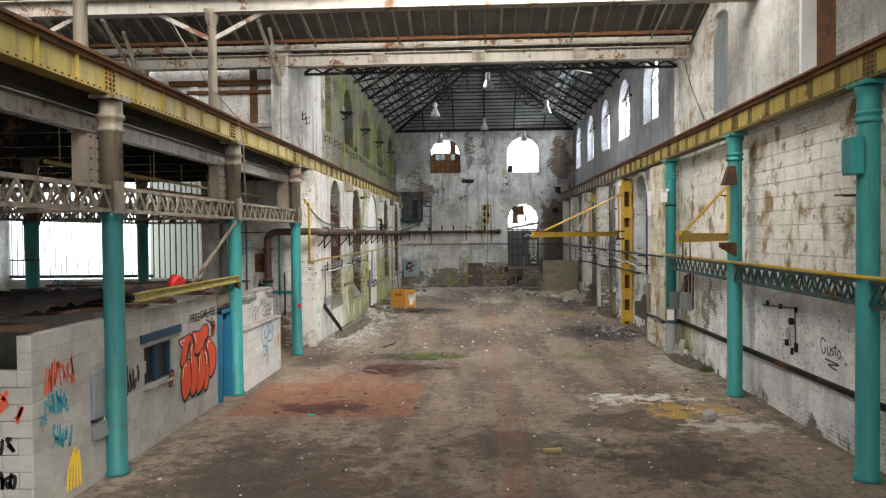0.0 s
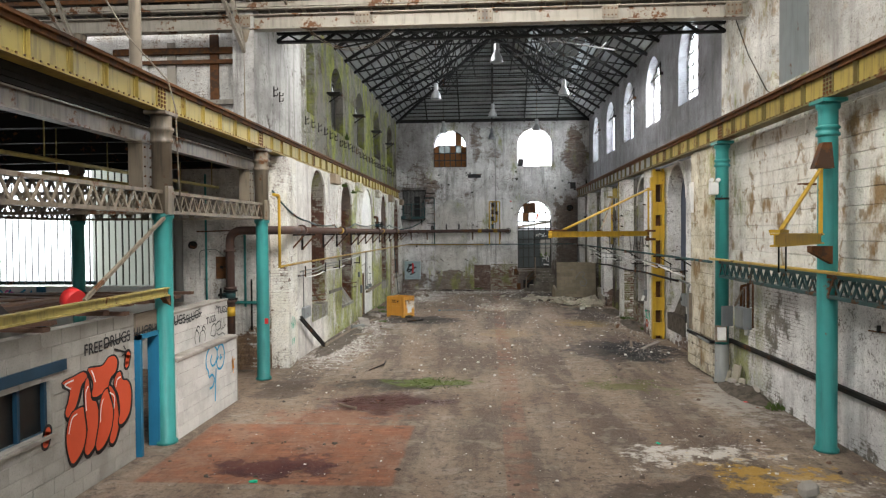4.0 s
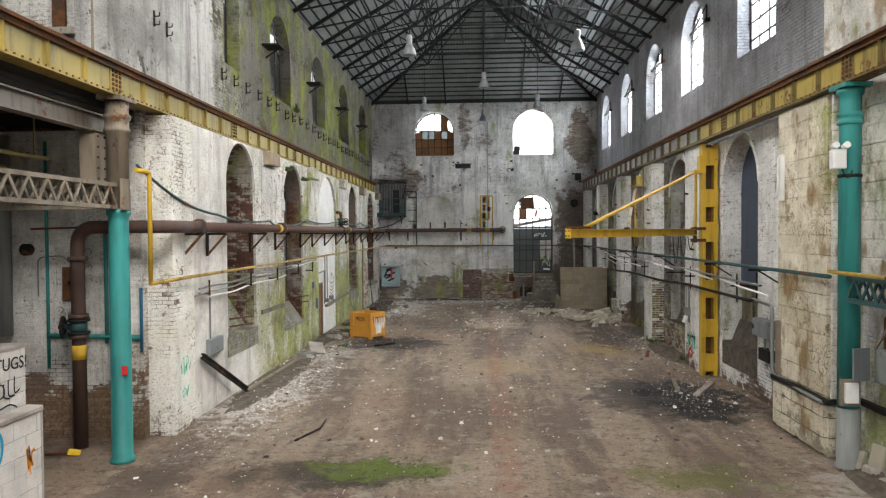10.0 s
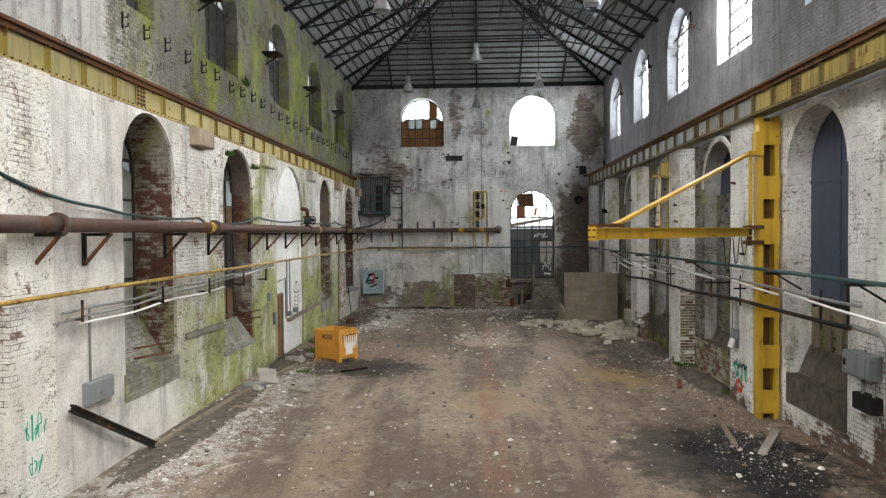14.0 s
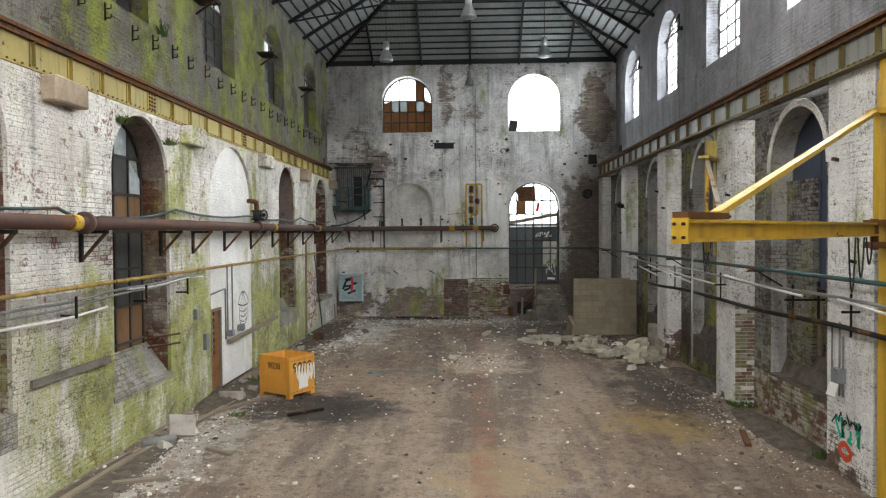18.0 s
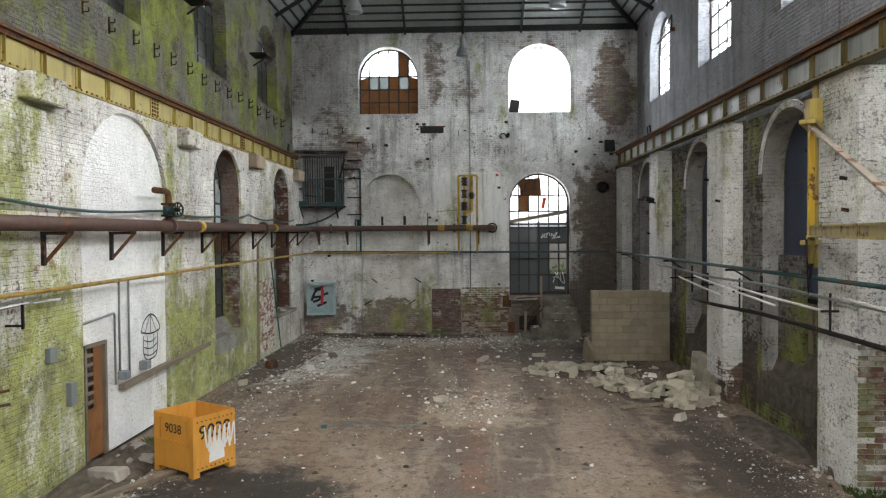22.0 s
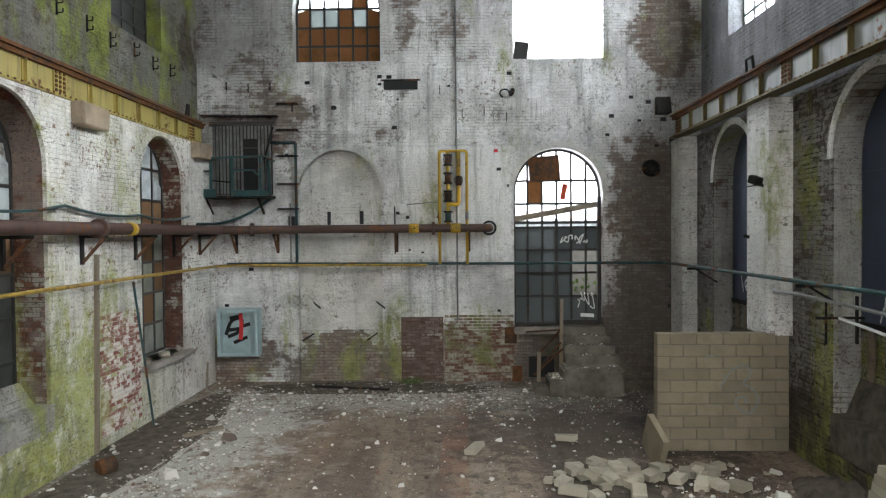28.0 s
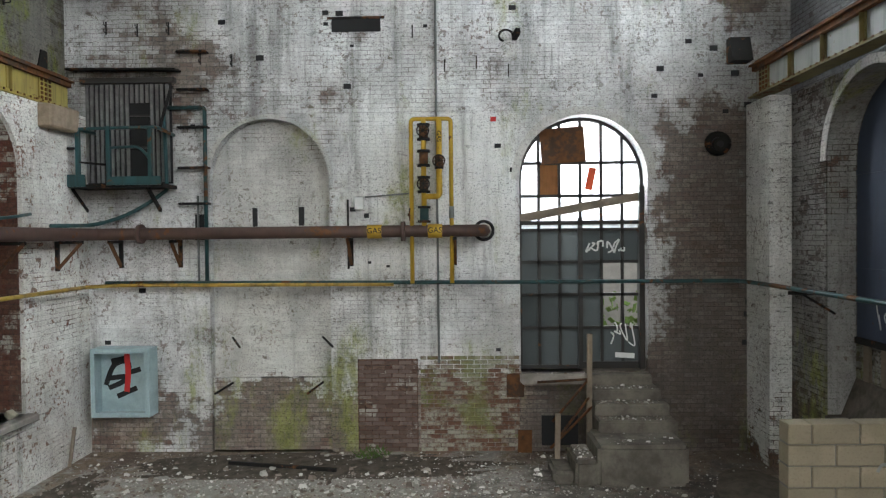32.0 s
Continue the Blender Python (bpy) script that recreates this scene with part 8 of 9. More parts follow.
# doorway
for y in (15.42, 16.08):
    part("door_post", made(box, FX - 0.14, FX + 0.06, y, y + 0.08, 0, 2.06), M_blue, room, "bright blue door post")
part("door_head", made(box, FX - 0.14, FX + 0.06, 15.42, 16.16, 1.98, 2.06), M_blue, room)
part("sign_board", made(box, FX - 0.04, FX + 0.02, 15.38, 16.35, 2.06, 2.42), M_wood, room, "raw brown board over the doorway")
part("inner_wall", made(box, -8.2, -8.1, 15.2, 19.3, 0, 2.0), M_board, room)
# low wall in two tiers
low = thing("low_wall", "low white-painted wall in two stepped tiers", "wall", at=(0, 0, 0))
part("core", made(box, -5.95, -5.615, 16.45, 19.42, 0, 1.42), M_mortar, low)
part("upper_core", made(box, -6.1, -5.815, 16.45, 19.42, 1.4, 2.26), M_mortar, low)
part("ledge", made(lambda b: (box(b, -5.97, -5.58, 16.4, 19.46, 1.42, 1.5), soften(b, 0.015))), M_conc, low, "dirty concrete ledge")
part("coping", made(box, -6.15, -5.79, 16.4, 19.45, 2.26, 2.3), M_conc, low)
part("end_face", made(box, -6.6, -5.6, 19.42, 19.46, 0, 1.42), M_board, low)

# graffiti on the room
WEST = lambda x: (lambda u, v: (x, u, v))
G = WEST(FX + 0.008)


def fat_stroke(bm, x, pts, w):
    """A sausage-shaped painted stroke with round ends."""
    stroke(bm, WEST(x), pts, w)
    for y, z in (pts[0], pts[-1]):
        bm.faces.new([bm.verts.new((x, y + 0.5 * w * math.cos(a), z + 0.5 * w * math.sin(a))) for a in (2 * math.pi * i / 20 for i in range(20))])


def blob(bm, x, pts, grow=0.0):
    """A rounded painted shape through the (y, z) points, swollen outwards by grow."""
    q = [Vector(p) for p in pts]
    n, ring = len(q), []
    for i in range(n):
        a, b, c, d = q[i - 1], q[i], q[(i + 1) % n], q[(i + 2) % n]
        for k in range(5):
            t = k / 5
            ring.append(0.5 * ((2 * b) + (c - a) * t + (2 * a - 5 * b + 4 * c - d) * t * t + (3 * b - a - 3 * c + d) * t ** 3))
    m, mid = len(ring), sum(q, Vector((0, 0))) / n
    turn = 1.0 if sum(ring[i - 1].cross(ring[i]) for i in range(m)) < 0 else -1.0
    out = []
    for i in range(m):
        d = ring[(i + 1) % m] - ring[i - 1]
        nrm = Vector((-d.y, d.x)).normalized() * turn if d.length > 1e-6 else Vector((0, 0))
        out.append(ring[i] + nrm * grow)
    bm.faces.new([bm.verts.new((x, p.x, p.y)) for p in out])
    return mid


th = thing("wall_piece", "large red bubble-letter graffiti with black outlines", "graffiti")


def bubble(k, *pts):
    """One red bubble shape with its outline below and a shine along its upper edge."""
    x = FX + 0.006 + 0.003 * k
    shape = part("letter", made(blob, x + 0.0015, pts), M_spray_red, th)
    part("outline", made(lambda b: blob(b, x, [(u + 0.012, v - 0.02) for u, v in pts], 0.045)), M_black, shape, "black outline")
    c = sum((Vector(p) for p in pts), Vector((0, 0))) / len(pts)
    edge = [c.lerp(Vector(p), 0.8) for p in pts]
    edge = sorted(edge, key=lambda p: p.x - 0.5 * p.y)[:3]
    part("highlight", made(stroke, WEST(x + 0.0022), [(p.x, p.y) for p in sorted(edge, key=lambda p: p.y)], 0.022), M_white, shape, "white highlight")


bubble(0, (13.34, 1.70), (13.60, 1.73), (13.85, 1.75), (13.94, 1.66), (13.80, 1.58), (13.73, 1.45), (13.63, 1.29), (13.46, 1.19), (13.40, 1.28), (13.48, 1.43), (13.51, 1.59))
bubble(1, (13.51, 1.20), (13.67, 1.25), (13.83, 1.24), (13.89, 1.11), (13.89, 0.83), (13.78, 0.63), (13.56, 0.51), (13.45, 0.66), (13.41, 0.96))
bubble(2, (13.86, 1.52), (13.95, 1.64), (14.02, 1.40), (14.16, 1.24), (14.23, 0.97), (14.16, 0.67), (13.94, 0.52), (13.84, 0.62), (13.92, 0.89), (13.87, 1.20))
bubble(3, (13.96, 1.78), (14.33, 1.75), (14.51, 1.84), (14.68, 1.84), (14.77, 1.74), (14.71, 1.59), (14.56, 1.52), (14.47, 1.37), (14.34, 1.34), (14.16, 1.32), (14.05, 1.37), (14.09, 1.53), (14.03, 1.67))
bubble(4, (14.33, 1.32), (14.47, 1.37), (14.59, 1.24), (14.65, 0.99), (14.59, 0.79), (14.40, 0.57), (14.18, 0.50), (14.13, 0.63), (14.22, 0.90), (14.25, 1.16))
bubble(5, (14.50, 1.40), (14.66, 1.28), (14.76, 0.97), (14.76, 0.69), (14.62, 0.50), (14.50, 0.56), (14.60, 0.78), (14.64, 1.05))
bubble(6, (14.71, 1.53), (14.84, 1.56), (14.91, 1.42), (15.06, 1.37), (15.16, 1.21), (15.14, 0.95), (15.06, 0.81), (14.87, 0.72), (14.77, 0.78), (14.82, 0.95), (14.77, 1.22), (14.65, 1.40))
for y, z in ((12.97, 1.06), (15.1, 1.72)):
    for m, w, x in ((M_black, 0.2, FX + 0.006), (M_spray_red, 0.12, FX + 0.009)):
        part("paint_drop", made(fat_stroke, x, [(y - 0.02, z - 0.08), (y + 0.03, z + 0.06)], w), m, th)
for m, u, v, w, h, n, s, lw, lab in ((M_spray_red, 9.1, 1.6, 0.7, 0.5, 7, 31, 0.028, "orange-red spray tag on the block room"), (M_spray_teal, 9.0, 1.22, 0.68, 0.42, 6, 32, 0.028, "teal spray tag on the block room"), (M_spray_teal, 9.22, 0.76, 0.5, 0.4, 5, 33, 0.028, "teal spray tag on the block room"), (M_black, 11.3, 1.12, 0.44, 0.45, 7, 34, 0.026, "black spray tag on the block room")):
    bm = bmesh.new()
    scrawl(bm, G, u, v, w, h, n, s, lw)
    solid("wall_graffiti", bm, m, lab, "graffiti")
bm = bmesh.new()
for k in range(5):
    stroke(bm, lambda u, v, k=k: (FX + 0.008 + 0.0006 * k, u, v), [(9.58 + 0.08 * k, 0.14), (9.62 + 0.07 * k, 0.4), (9.7 + 0.04 * k, 0.62 + 0.05 * (k % 3))], 0.05 + 0.01 * (k % 2))
solid("wall_graffiti", bm, M_spray_yellow, "yellow spray patch on the block room", "graffiti")
FRONT = lambda u, v: (u, 8.84, v)
for m, u, v, w, h, s, lab in ((M_spray_red, -6.9, 1.3, 0.95, 0.45, 41, "red spray tag on the room's end"), (M_black, -6.9, 0.9, 0.8, 0.3, 42, "black spray tag on the room's end"), (M_black, -6.8, 0.42, 0.7, 0.25, 43, "black spray tag on the room's end")):
    bm = bmesh.new()
    scrawl(bm, FRONT, u, v, w, h, 5, s, 0.05)
    solid("wall_graffiti", bm, m, lab, "graffiti")
text = thing("wall_lettering", "hand-painted black slogans on the white walls", "graffiti")
on_east_face = lambda x, y, z, tilt=0: Matrix.Translation((x, y, z)) @ Euler((radians(90), 0, radians(90))).to_matrix().to_4x4() @ pose(0, 0, 0, 0, 0, tilt)
for s, x, y, z, size, m in (("FREE", FX + 0.008, 14.12, 2.05, 0.24, M_black), ("DRUGS", FX + 0.008, 14.8, 2.08, 0.25, M_black), ("HUGS", FX + 0.03, 15.58, 2.1, 0.24, M_black), ("PUGS", FX + 0.03, 16.05, 2.1, 0.22, M_black),
                           ("UGS", -5.796, 16.97, 2.12, 0.26, M_black), ("SLUGS", -5.796, 17.6, 2.12, 0.24, M_black), ("TUGS", -5.796, 18.48, 1.94, 0.2, M_black), ("TUGS!", -5.796, 19.15, 2.08, 0.22, M_black), ("ON", -5.796, 18.79, 2.17, 0.12, M_black)):
    lettering(s, on_east_face(x, y, z, random.uniform(-3, 6)), size, m, text)
for u0, u1, v, x in ((14.4, 15.2, 2.08, FX + 0.012), (15.34, 15.85, 2.1, FX + 0.034), (15.85, 16.3, 2.1, FX + 0.034), (16.7, 17.2, 2.12, -5.792), (17.2, 18.0, 2.12, -5.792)):
    part("strike_line", made(stroke, WEST(x), [(u0, v - 0.02), (u1, v + 0.03)], 0.028), M_black, text)
part("arrow", made(lambda b: (stroke(b, WEST(FX + 0.012), [(14.7, 1.95), (15.08, 1.83)], 0.028), stroke(b, WEST(FX + 0.013), [(14.98, 1.96), (15.08, 1.83), (14.92, 1.8)], 0.028, False))), M_black, text)
D = WEST(-5.794)
for k, pts in enumerate(([(17.68, 1.55), (17.64, 1.7), (17.72, 1.82), (17.84, 1.74), (17.86, 1.56)], [(17.88, 1.56), (17.92, 1.74), (18.06, 1.78), (18.16, 1.68), (18.14, 1.55)], [(17.72, 1.82), (17.8, 1.9), (17.9, 1.84)], [(18.0, 1.8), (18.08, 1.86), (18.18, 1.78)],
                           [(18.45, 1.62), (18.5, 1.78), (18.66, 1.84), (18.74, 1.72), (18.66, 1.58), (18.45, 1.62)], [(18.7, 1.8), (18.95, 1.86), (19.0, 1.72), (18.8, 1.66)], [(18.78, 1.62), (18.9, 1.56), (19.1, 1.58), (19.24, 1.52)], [(19.0, 1.86), (19.0, 1.7), (19.1, 1.66)], [(19.08, 1.9), (19.09, 1.7), (19.2, 1.68)], [(19.2, 1.92), (19.2, 1.72), (19.3, 1.74)])):
    part("line_drawing", made(stroke, D, pts, 0.022), M_black, text)
bm = bmesh.new()
T = WEST(-5.592)
stroke(bm, T, [(17.86, 0.62), (18.02, 0.64), (18.1, 0.78), (17.98, 0.88), (17.84, 0.86), (17.8, 0.98), (17.7, 1.1), (17.7, 1.28), (17.84, 1.42), (18.06, 1.46), (18.24, 1.36), (18.26, 1.2), (18.16, 1.08), (18.0, 1.06), (17.92, 1.18), (18.0, 1.28)], 0.045)
stroke(bm, T, [(18.26, 1.3), (18.4, 1.42), (18.56, 1.4), (18.66, 1.24), (18.62, 1.02), (18.46, 0.92), (18.3, 0.96), (18.24, 1.1), (18.34, 1.2)], 0.045)
stroke(bm, T, [(18.46, 1.22), (18.42, 1.12), (18.52, 1.16)], 0.04)
stroke(bm, T, [(18.2, 0.97), (18.17, 0.7), (18.13, 0.3)], 0.05)
solid("wall_graffiti", bm, M_spray_blue, "blue spray line drawing on the low wall", "graffiti")
bm = bmesh.new()
scrawl(bm, T, 19.1, 0.66, 0.16, 0.36, 4, 51, 0.03)
solid("wall_graffiti", bm, M_spray_orange, "small orange spray tag on the low wall", "graffiti")
bm = bmesh.new()
scrawl(bm, lambda u, v: (u, 23.04, v), -7.63, 0.88, 0.6, 0.68, 9, 52, 0.03)
solid("wall_graffiti", bm, M_spray_green, "teal-green spray tag on the annex wall", "graffiti")
solid("annex_post", made(box, -12.57, -12.37, 22.9, 23.02, 0, 2.31), M_blue, "bright blue post before the low annex wall", "post")
for m, n in ((M_spray_pink, 61), (M_spray_blue, 63)):
    bm = bmesh.new()
    scrawl(bm, lambda u, v: (u, 23.03, v), -15.2, 1.8, 2.4, 0.46, 5, n, 0.05)
    solid("wall_graffiti", bm, m, "bright spray lettering on the low annex wall", "graffiti")
bm = bmesh.new()
scrawl(bm, WEST(-5.49), 23.45, 1.05, 0.45, 0.35, 5, 71, 0.02)
scrawl(bm, WEST(-5.49), 23.5, 0.5, 0.3, 0.35, 3, 72, 0.02)
solid("wall_graffiti", bm, M_spray_green, "small teal spray tags on the pier", "graffiti")

# column stickers
for y, z in ((21.77, 1.45),):
    bm = bmesh.new()
    box(bm, -5.66, -5.56, y - 0.165, y - 0.16, z, z + 0.14)
    solid("warning_sticker", bm, M_red, "small red warning sticker on a column", "sticker")

# timber and sheeting on the room's roof
M_roof_timber = timber("damp_red_brown_timber", (0.14, 0.08, 0.055), (0.055, 0.036, 0.028))
rnd = random.Random(11)
for i in range(16):
    y = 9.0 + 0.62 * i
    bm = bmesh.new()
    mbox(bm, pose(-8.1 + rnd.uniform(-0.3, 0.3), y, 2.5 + rnd.uniform(0, 0.06), rnd.uniform(-1, 1), rnd.uniform(-1.5, 1.5), rnd.uniform(-5, 5)), 4.4, 0.12 + rnd.uniform(0, 0.12), 0.06)
    solid("roof_joist", bm, M_roof_timber, "loose brown timber laid over the block room", "timber", "roof timbers")
for i in range(9):
    bm = bmesh.new()
    mbox(bm, pose(-6.6 - 0.4 * i, 12.6 + rnd.uniform(-1, 1), 2.6 + rnd.uniform(0, 0.05), rnd.uniform(-1, 1), 0, rnd.uniform(-6, 6)), 0.3, 5.5, 0.03)
    solid("roof_board", bm, M_roof_timber, "weathered board on the block room", "board", "roof boards")
bm = bmesh.new()
n = 22
grid = [[bm.verts.new((-9.6 + 3.4 * i / n, 9.2 + 3.6 * j / n, 2.64 + 0.28 * abs(noise.noise((i * 0.31, j * 0.27, 3.0))) + 0.1 * abs(noise.noise((i * 0.9, j * 0.8, 1.0))))) for j in range(n + 1)] for i in range(n + 1)]
for i in range(n):
    for j in range(n):
        bm.faces.new((grid[i][j], grid[i + 1][j], grid[i + 1][j + 1], grid[i][j + 1])).smooth = True
solid("tarpaulin", bm, M_deck, "crumpled black sheet on the block room's roof", "tarpaulin")
solid("red_reel", made(cyl, (-6.35, 14.55, 2.72), (-6.5, 14.6, 2.78), 0.17, 18), M_red, "red plastic reel lying on the roof timbers", "reel")

# annex: sheeted wall, pipes, boxes
bm = bmesh.new()
corrugated(bm, (-16.0, 23.25, 2.33), (1, 0, 0), (0, 0, 1), 4.9, 3.5, 0.25, 0.02)
sheeting = structure("wall_sheeting", bm, M_sheet, "translucent ribbed sheeting, white with daylight")
bm = bmesh.new()
corrugated(bm, (-11.1, 23.2, 2.31), (1, 0, 0), (0, 0, 1), 1.93, 3.55, 0.25, 0.02)
cladding = structure("wall_cladding", bm, M_cladding, "grey-green ribbed cladding, grimy in patches")
M_rib_dark = plain("dark_sheet_rib", (0.07, 0.07, 0.062), 0.8, 0, 0.6)
for k in range(36):
    x = -15.9 + 0.19 * k
    far = x < -11.15
    part("rib", made(box, x, x + (0.007 if far else 0.016 if k % 3 else 0.026), 23.15 if far else 23.12, 23.2 if far else 23.17, 2.34, 5.8), M_cladding if far else M_rib_dark, sheeting if far else cladding)
for x0, x1, z in ((-16, -11, 2.4), (-16, -11, 5.3)):
    solid("sheeting_rail", made(bar, (x0, 23.2, z), (x1, 23.2, z), 0.08, 0.1), M_teal_dark, "rail behind the sheeting", "rail", "sheeting rails")
for x, z0, z1, m, r in ((-7.71, 1.3, 5.4, M_teal, 0.03), (-6.62, 1.75, 3.9, M_teal, 0.035), (-5.98, 1.6, 2.75, M_blue, 0.03), (-8.45, 1.9, 5.5, M_pipe_grey, 0.13), (-6.45, 1.1, 2.5, M_dark, 0.025)):
    solid("annex_pipe", made(cyl, (x, 22.98 - r, z0), (x, 22.98 - r, z1), r, 8), m, "upright pipe on the annex wall", "pipe", "annex pipes")
solid("annex_pipe", made(cyl, (-7.71, 22.95, 1.88), (-6.0, 22.95, 1.86), 0.045, 8), M_teal, "teal cross pipe on the annex wall", "pipe", "annex pipes")
th = thing("wall_cabinet", "dark rusty meter door in the annex wall", "cabinet")
part("door", made(lambda b: (box(b, -7.44, -7.06, 22.94, 23.0, 2.52, 3.13), soften(b, 0.01))), M_rust, th)
part("latch", made(box, -7.32, -7.24, 22.92, 22.95, 2.8, 2.88), M_dark, th)
solid("round_bell", made(cyl, (-8.08, 23.0, 3.45), (-8.08, 22.88, 3.45), 0.11, 14), M_dark, "round black bell on the annex wall", "bell")
bm = bmesh.new()
tube(bm, bend([(-7.9, 22.97, 2.6), (-7.9, 22.97, 3.3), (-7.45, 22.97, 3.34), (-7.2, 22.97, 3.13)], 0.1), 0.012, 5)
solid("bell_wire", bm, M_pipe_grey, "thin wire looped on the annex wall", "wire")
bm = bmesh.new()
tube(bm, [(-7.9, 22.8, 3.82), (-6.9, 22.6, 3.84)], 0.02, 6)
solid("annex_rod", bm, M_rust, "thin rusty rod beside the gas main", "rod")
for z, y0, y1, x in ((4.95, 10.9, 21.8, -6.9), (4.85, 16, 22, -7.8)):
    bm = bmesh.new()
    cyl(bm, (x, y0, z), (x, y1, z), 0.035, 8)
    for k in range(4):
        cyl(bm, (x, y0 + 0.4 + (y1 - y0 - 0.8) * k / 3, z), (x, y0 + 0.4 + (y1 - y0 - 0.8) * k / 3, 5.8), 0.012, 6)
    solid("yellow_rail", bm, M_yellow, "yellow pipe rail hung under the deck", "pipe", "yellow rails")
for y in (12.0, 13.2):
    bm = bmesh.new()
    tube(bm, [(-8.8, y, 5.8), (-8.8, y, 3.3)], 0.012, 5)
    tube(bm, [(-9.1, y, 3.3), (-8.5, y, 3.3)], 0.015, 5)
    solid("trapeze_hanger", bm, M_dark, "thin black hanging rod and crossbar", "hanger", "trapeze hangers")
# strap and cables on the left girder
bm = bmesh.new()
tube(bm, [(-6.9, 15.6, 8.6), (-6.2, 16.0, 7.2), (-5.66, 16.35, 6.5), (-5.55, 16.4, 6.0), (-5.54, 16.45, 4.8), (-5.52, 16.5, 4.15)], 0.014, 6)
solid("lifting_strap", bm, M_cream, "faded pale lifting strap over the girder", "strap")
for y0, z0, y1, z1 in ((22.0, 9.02, 30, 10.6), (22.05, 9.08, 26.0, 9.6)):
    bm = bmesh.new()
    tube(bm, sag((-4.6, y0, z0), (-2.2, y0 + 0.05, z0 + 0.05), 0.6, 10), 0.008, 5)
    solid("hanging_cable", bm, M_cream, "pale cable drooping from the cross beam", "cable", "hanging cables")
bm = bmesh.new()
tube(bm, [(6.62, 23.2, 9.6), (6.52, 23.15, 9.5), (6.5, 22.0, 8.1), (6.52, 20.9, 7.0), (6.62, 20.85, 6.9)], 0.012, 5)
solid("stay_wire", bm, M_dark, "thin dark stay wire on the stone wall", "wire")

# gallery end: rusty bands and posts
for x0, x1, z, h, m in ((-10.2, -6.7, 8.75, 0.16, M_rust), (-9.6, -6.6, 8.45, 0.1, M_rust), (-8.3, -6.1, 7.35, 0.12, M_cream_beam), (-10.6, -8.5, 7.8, 0.1, M_cream_beam)):
    solid("gallery_channel", made(bar, (x0, 22.9, z), (x1, 22.9, z), 0.14, h), m, "rusty steel channel on the gallery wall", "channel", "gallery channels")
for x, m, z0, z1 in ((-7.4, M_rust, 6.3, 9.2), (-8.6, M_cream_beam, 6.1, 9.0), (-9.4, M_white, 6.1, 8.8)):
    solid("gallery_strip", made(box, x - 0.12, x + 0.12, 22.93, 22.99, z0, z1), m, "painted upright strip on the gallery wall", "strip", "gallery strips")
for x in (-6.2, -10.65):
    for s in (-1, 1):
        solid("post_brace", made(bar, (x, 16.25, 8.3), (x + s * 1.4, 16.25, 9.0), 0.08, 0.1), M_cream_beam, "slanting brace between post and beam", "brace", "post braces")
        solid("post_brace", made(bar, (x, 22.0, 8.4), (x, 22.0 - 2.4 * abs(s) * (1 if s > 0 else 0.5), 9.9), 0.08, 0.1), M_cream_beam, "slanting brace between post and roof", "brace", "post braces")

# pendant lamps
for x, y, z in ((-1.95, 31.6, 9.0), (3.0, 31.6, 9.05), (-2.3, 41.7, 9.1), (2.65, 41.7, 9.15), (0.35, 26.7, 9.2), (0.3, 38.2, 9.35), (0.3, 48.3, 9.65)):
    th = thing("pendant_lamp", "dull metal bell-shaped factory pendant lamp", "pendant lamp", "pendant lamps", at=(x, y, z))
    shade = part("shade", made(lathe, (0, 0, 0), [(0.215, -0.02), (0.21, 0.0), (0.17, 0.15), (0.11, 0.25), (0.09, 0.3)], 20), M_lamp, th)
    part("gear_case", made(lathe, (0, 0, 0), [(0.085, 0.3), (0.09, 0.32), (0.09, 0.55), (0.05, 0.58)], 14), M_lamp, th)
    part("glass", made(lathe, (0, 0, 0), [(0.2, -0.022), (0.17, -0.04), (0.05, -0.05)], 16), M_grey_box, shade, "dusty lamp glass")
    part("rod", made(cyl, (0, 0, 0.55), (0, 0, (roof_at(x) if y < 43 else EAVE + rise * (YE - y) / half) - z), 0.012, 6), M_dark, th)

# ---- crate, rubble, loose things ----
th = thing("pallet_crate", "orange-painted open wooden pallet crate with stencilled numbers", "crate", at=(-3.69, 34.77, 0))
CW, CD, CH = 0.95, 0.8, 0.92
for nm, x0, x1, y0, y1 in (("side", -CW, 0, 0, 0.025), ("side", -CW, 0, CD - 0.025, CD), ("side", -CW, -CW + 0.025, 0.025, CD - 0.025), ("side", -0.025, 0, 0.025, CD - 0.025)):
    last = part(nm, made(lambda b: (box(b, x0, x1, y0, y1, 0.08, CH), soften(b, 0.005))), M_crate, th)
part("bottom", made(box, -CW + 0.02, -0.02, 0.02, CD - 0.02, 0.1, 0.13), M_crate, th)
for x in (-CW, -0.12):
    for y in (0, CD - 0.12):
        part("foot", made(box, x, x + 0.12, y, y + 0.12, 0, 0.08), M_crate, th)
for z in (0.46, 0.5):
    part("batten", made(box, -CW + 0.1, -0.1, -0.02, 0.0, z, z + 0.025), M_crate, th)
for x in (-CW + 0.16, -0.16):
    part("batten", made(box, x - 0.02, x + 0.02, -0.025, 0.0, 0.5, 0.86), M_crate, th)
for i in range(9):
    for z in (0.84, 0.13):
        part("bolt", made(cyl, (0.0, 0.08 + 0.08 * i, z), (0.008, 0.08 + 0.08 * i, z), 0.011, 6), M_dark, last)
lettering("9038", pose(-0.47, -0.004, 0.7, 90, 0, 0), 0.2, M_black, th)
lettering("9038", Matrix.Translation((0.004, 0.4, 0.66)) @ Euler((radians(90), 0, radians(90))).to_matrix().to_4x4(), 0.3, M_black, th)
bm = bmesh.new()
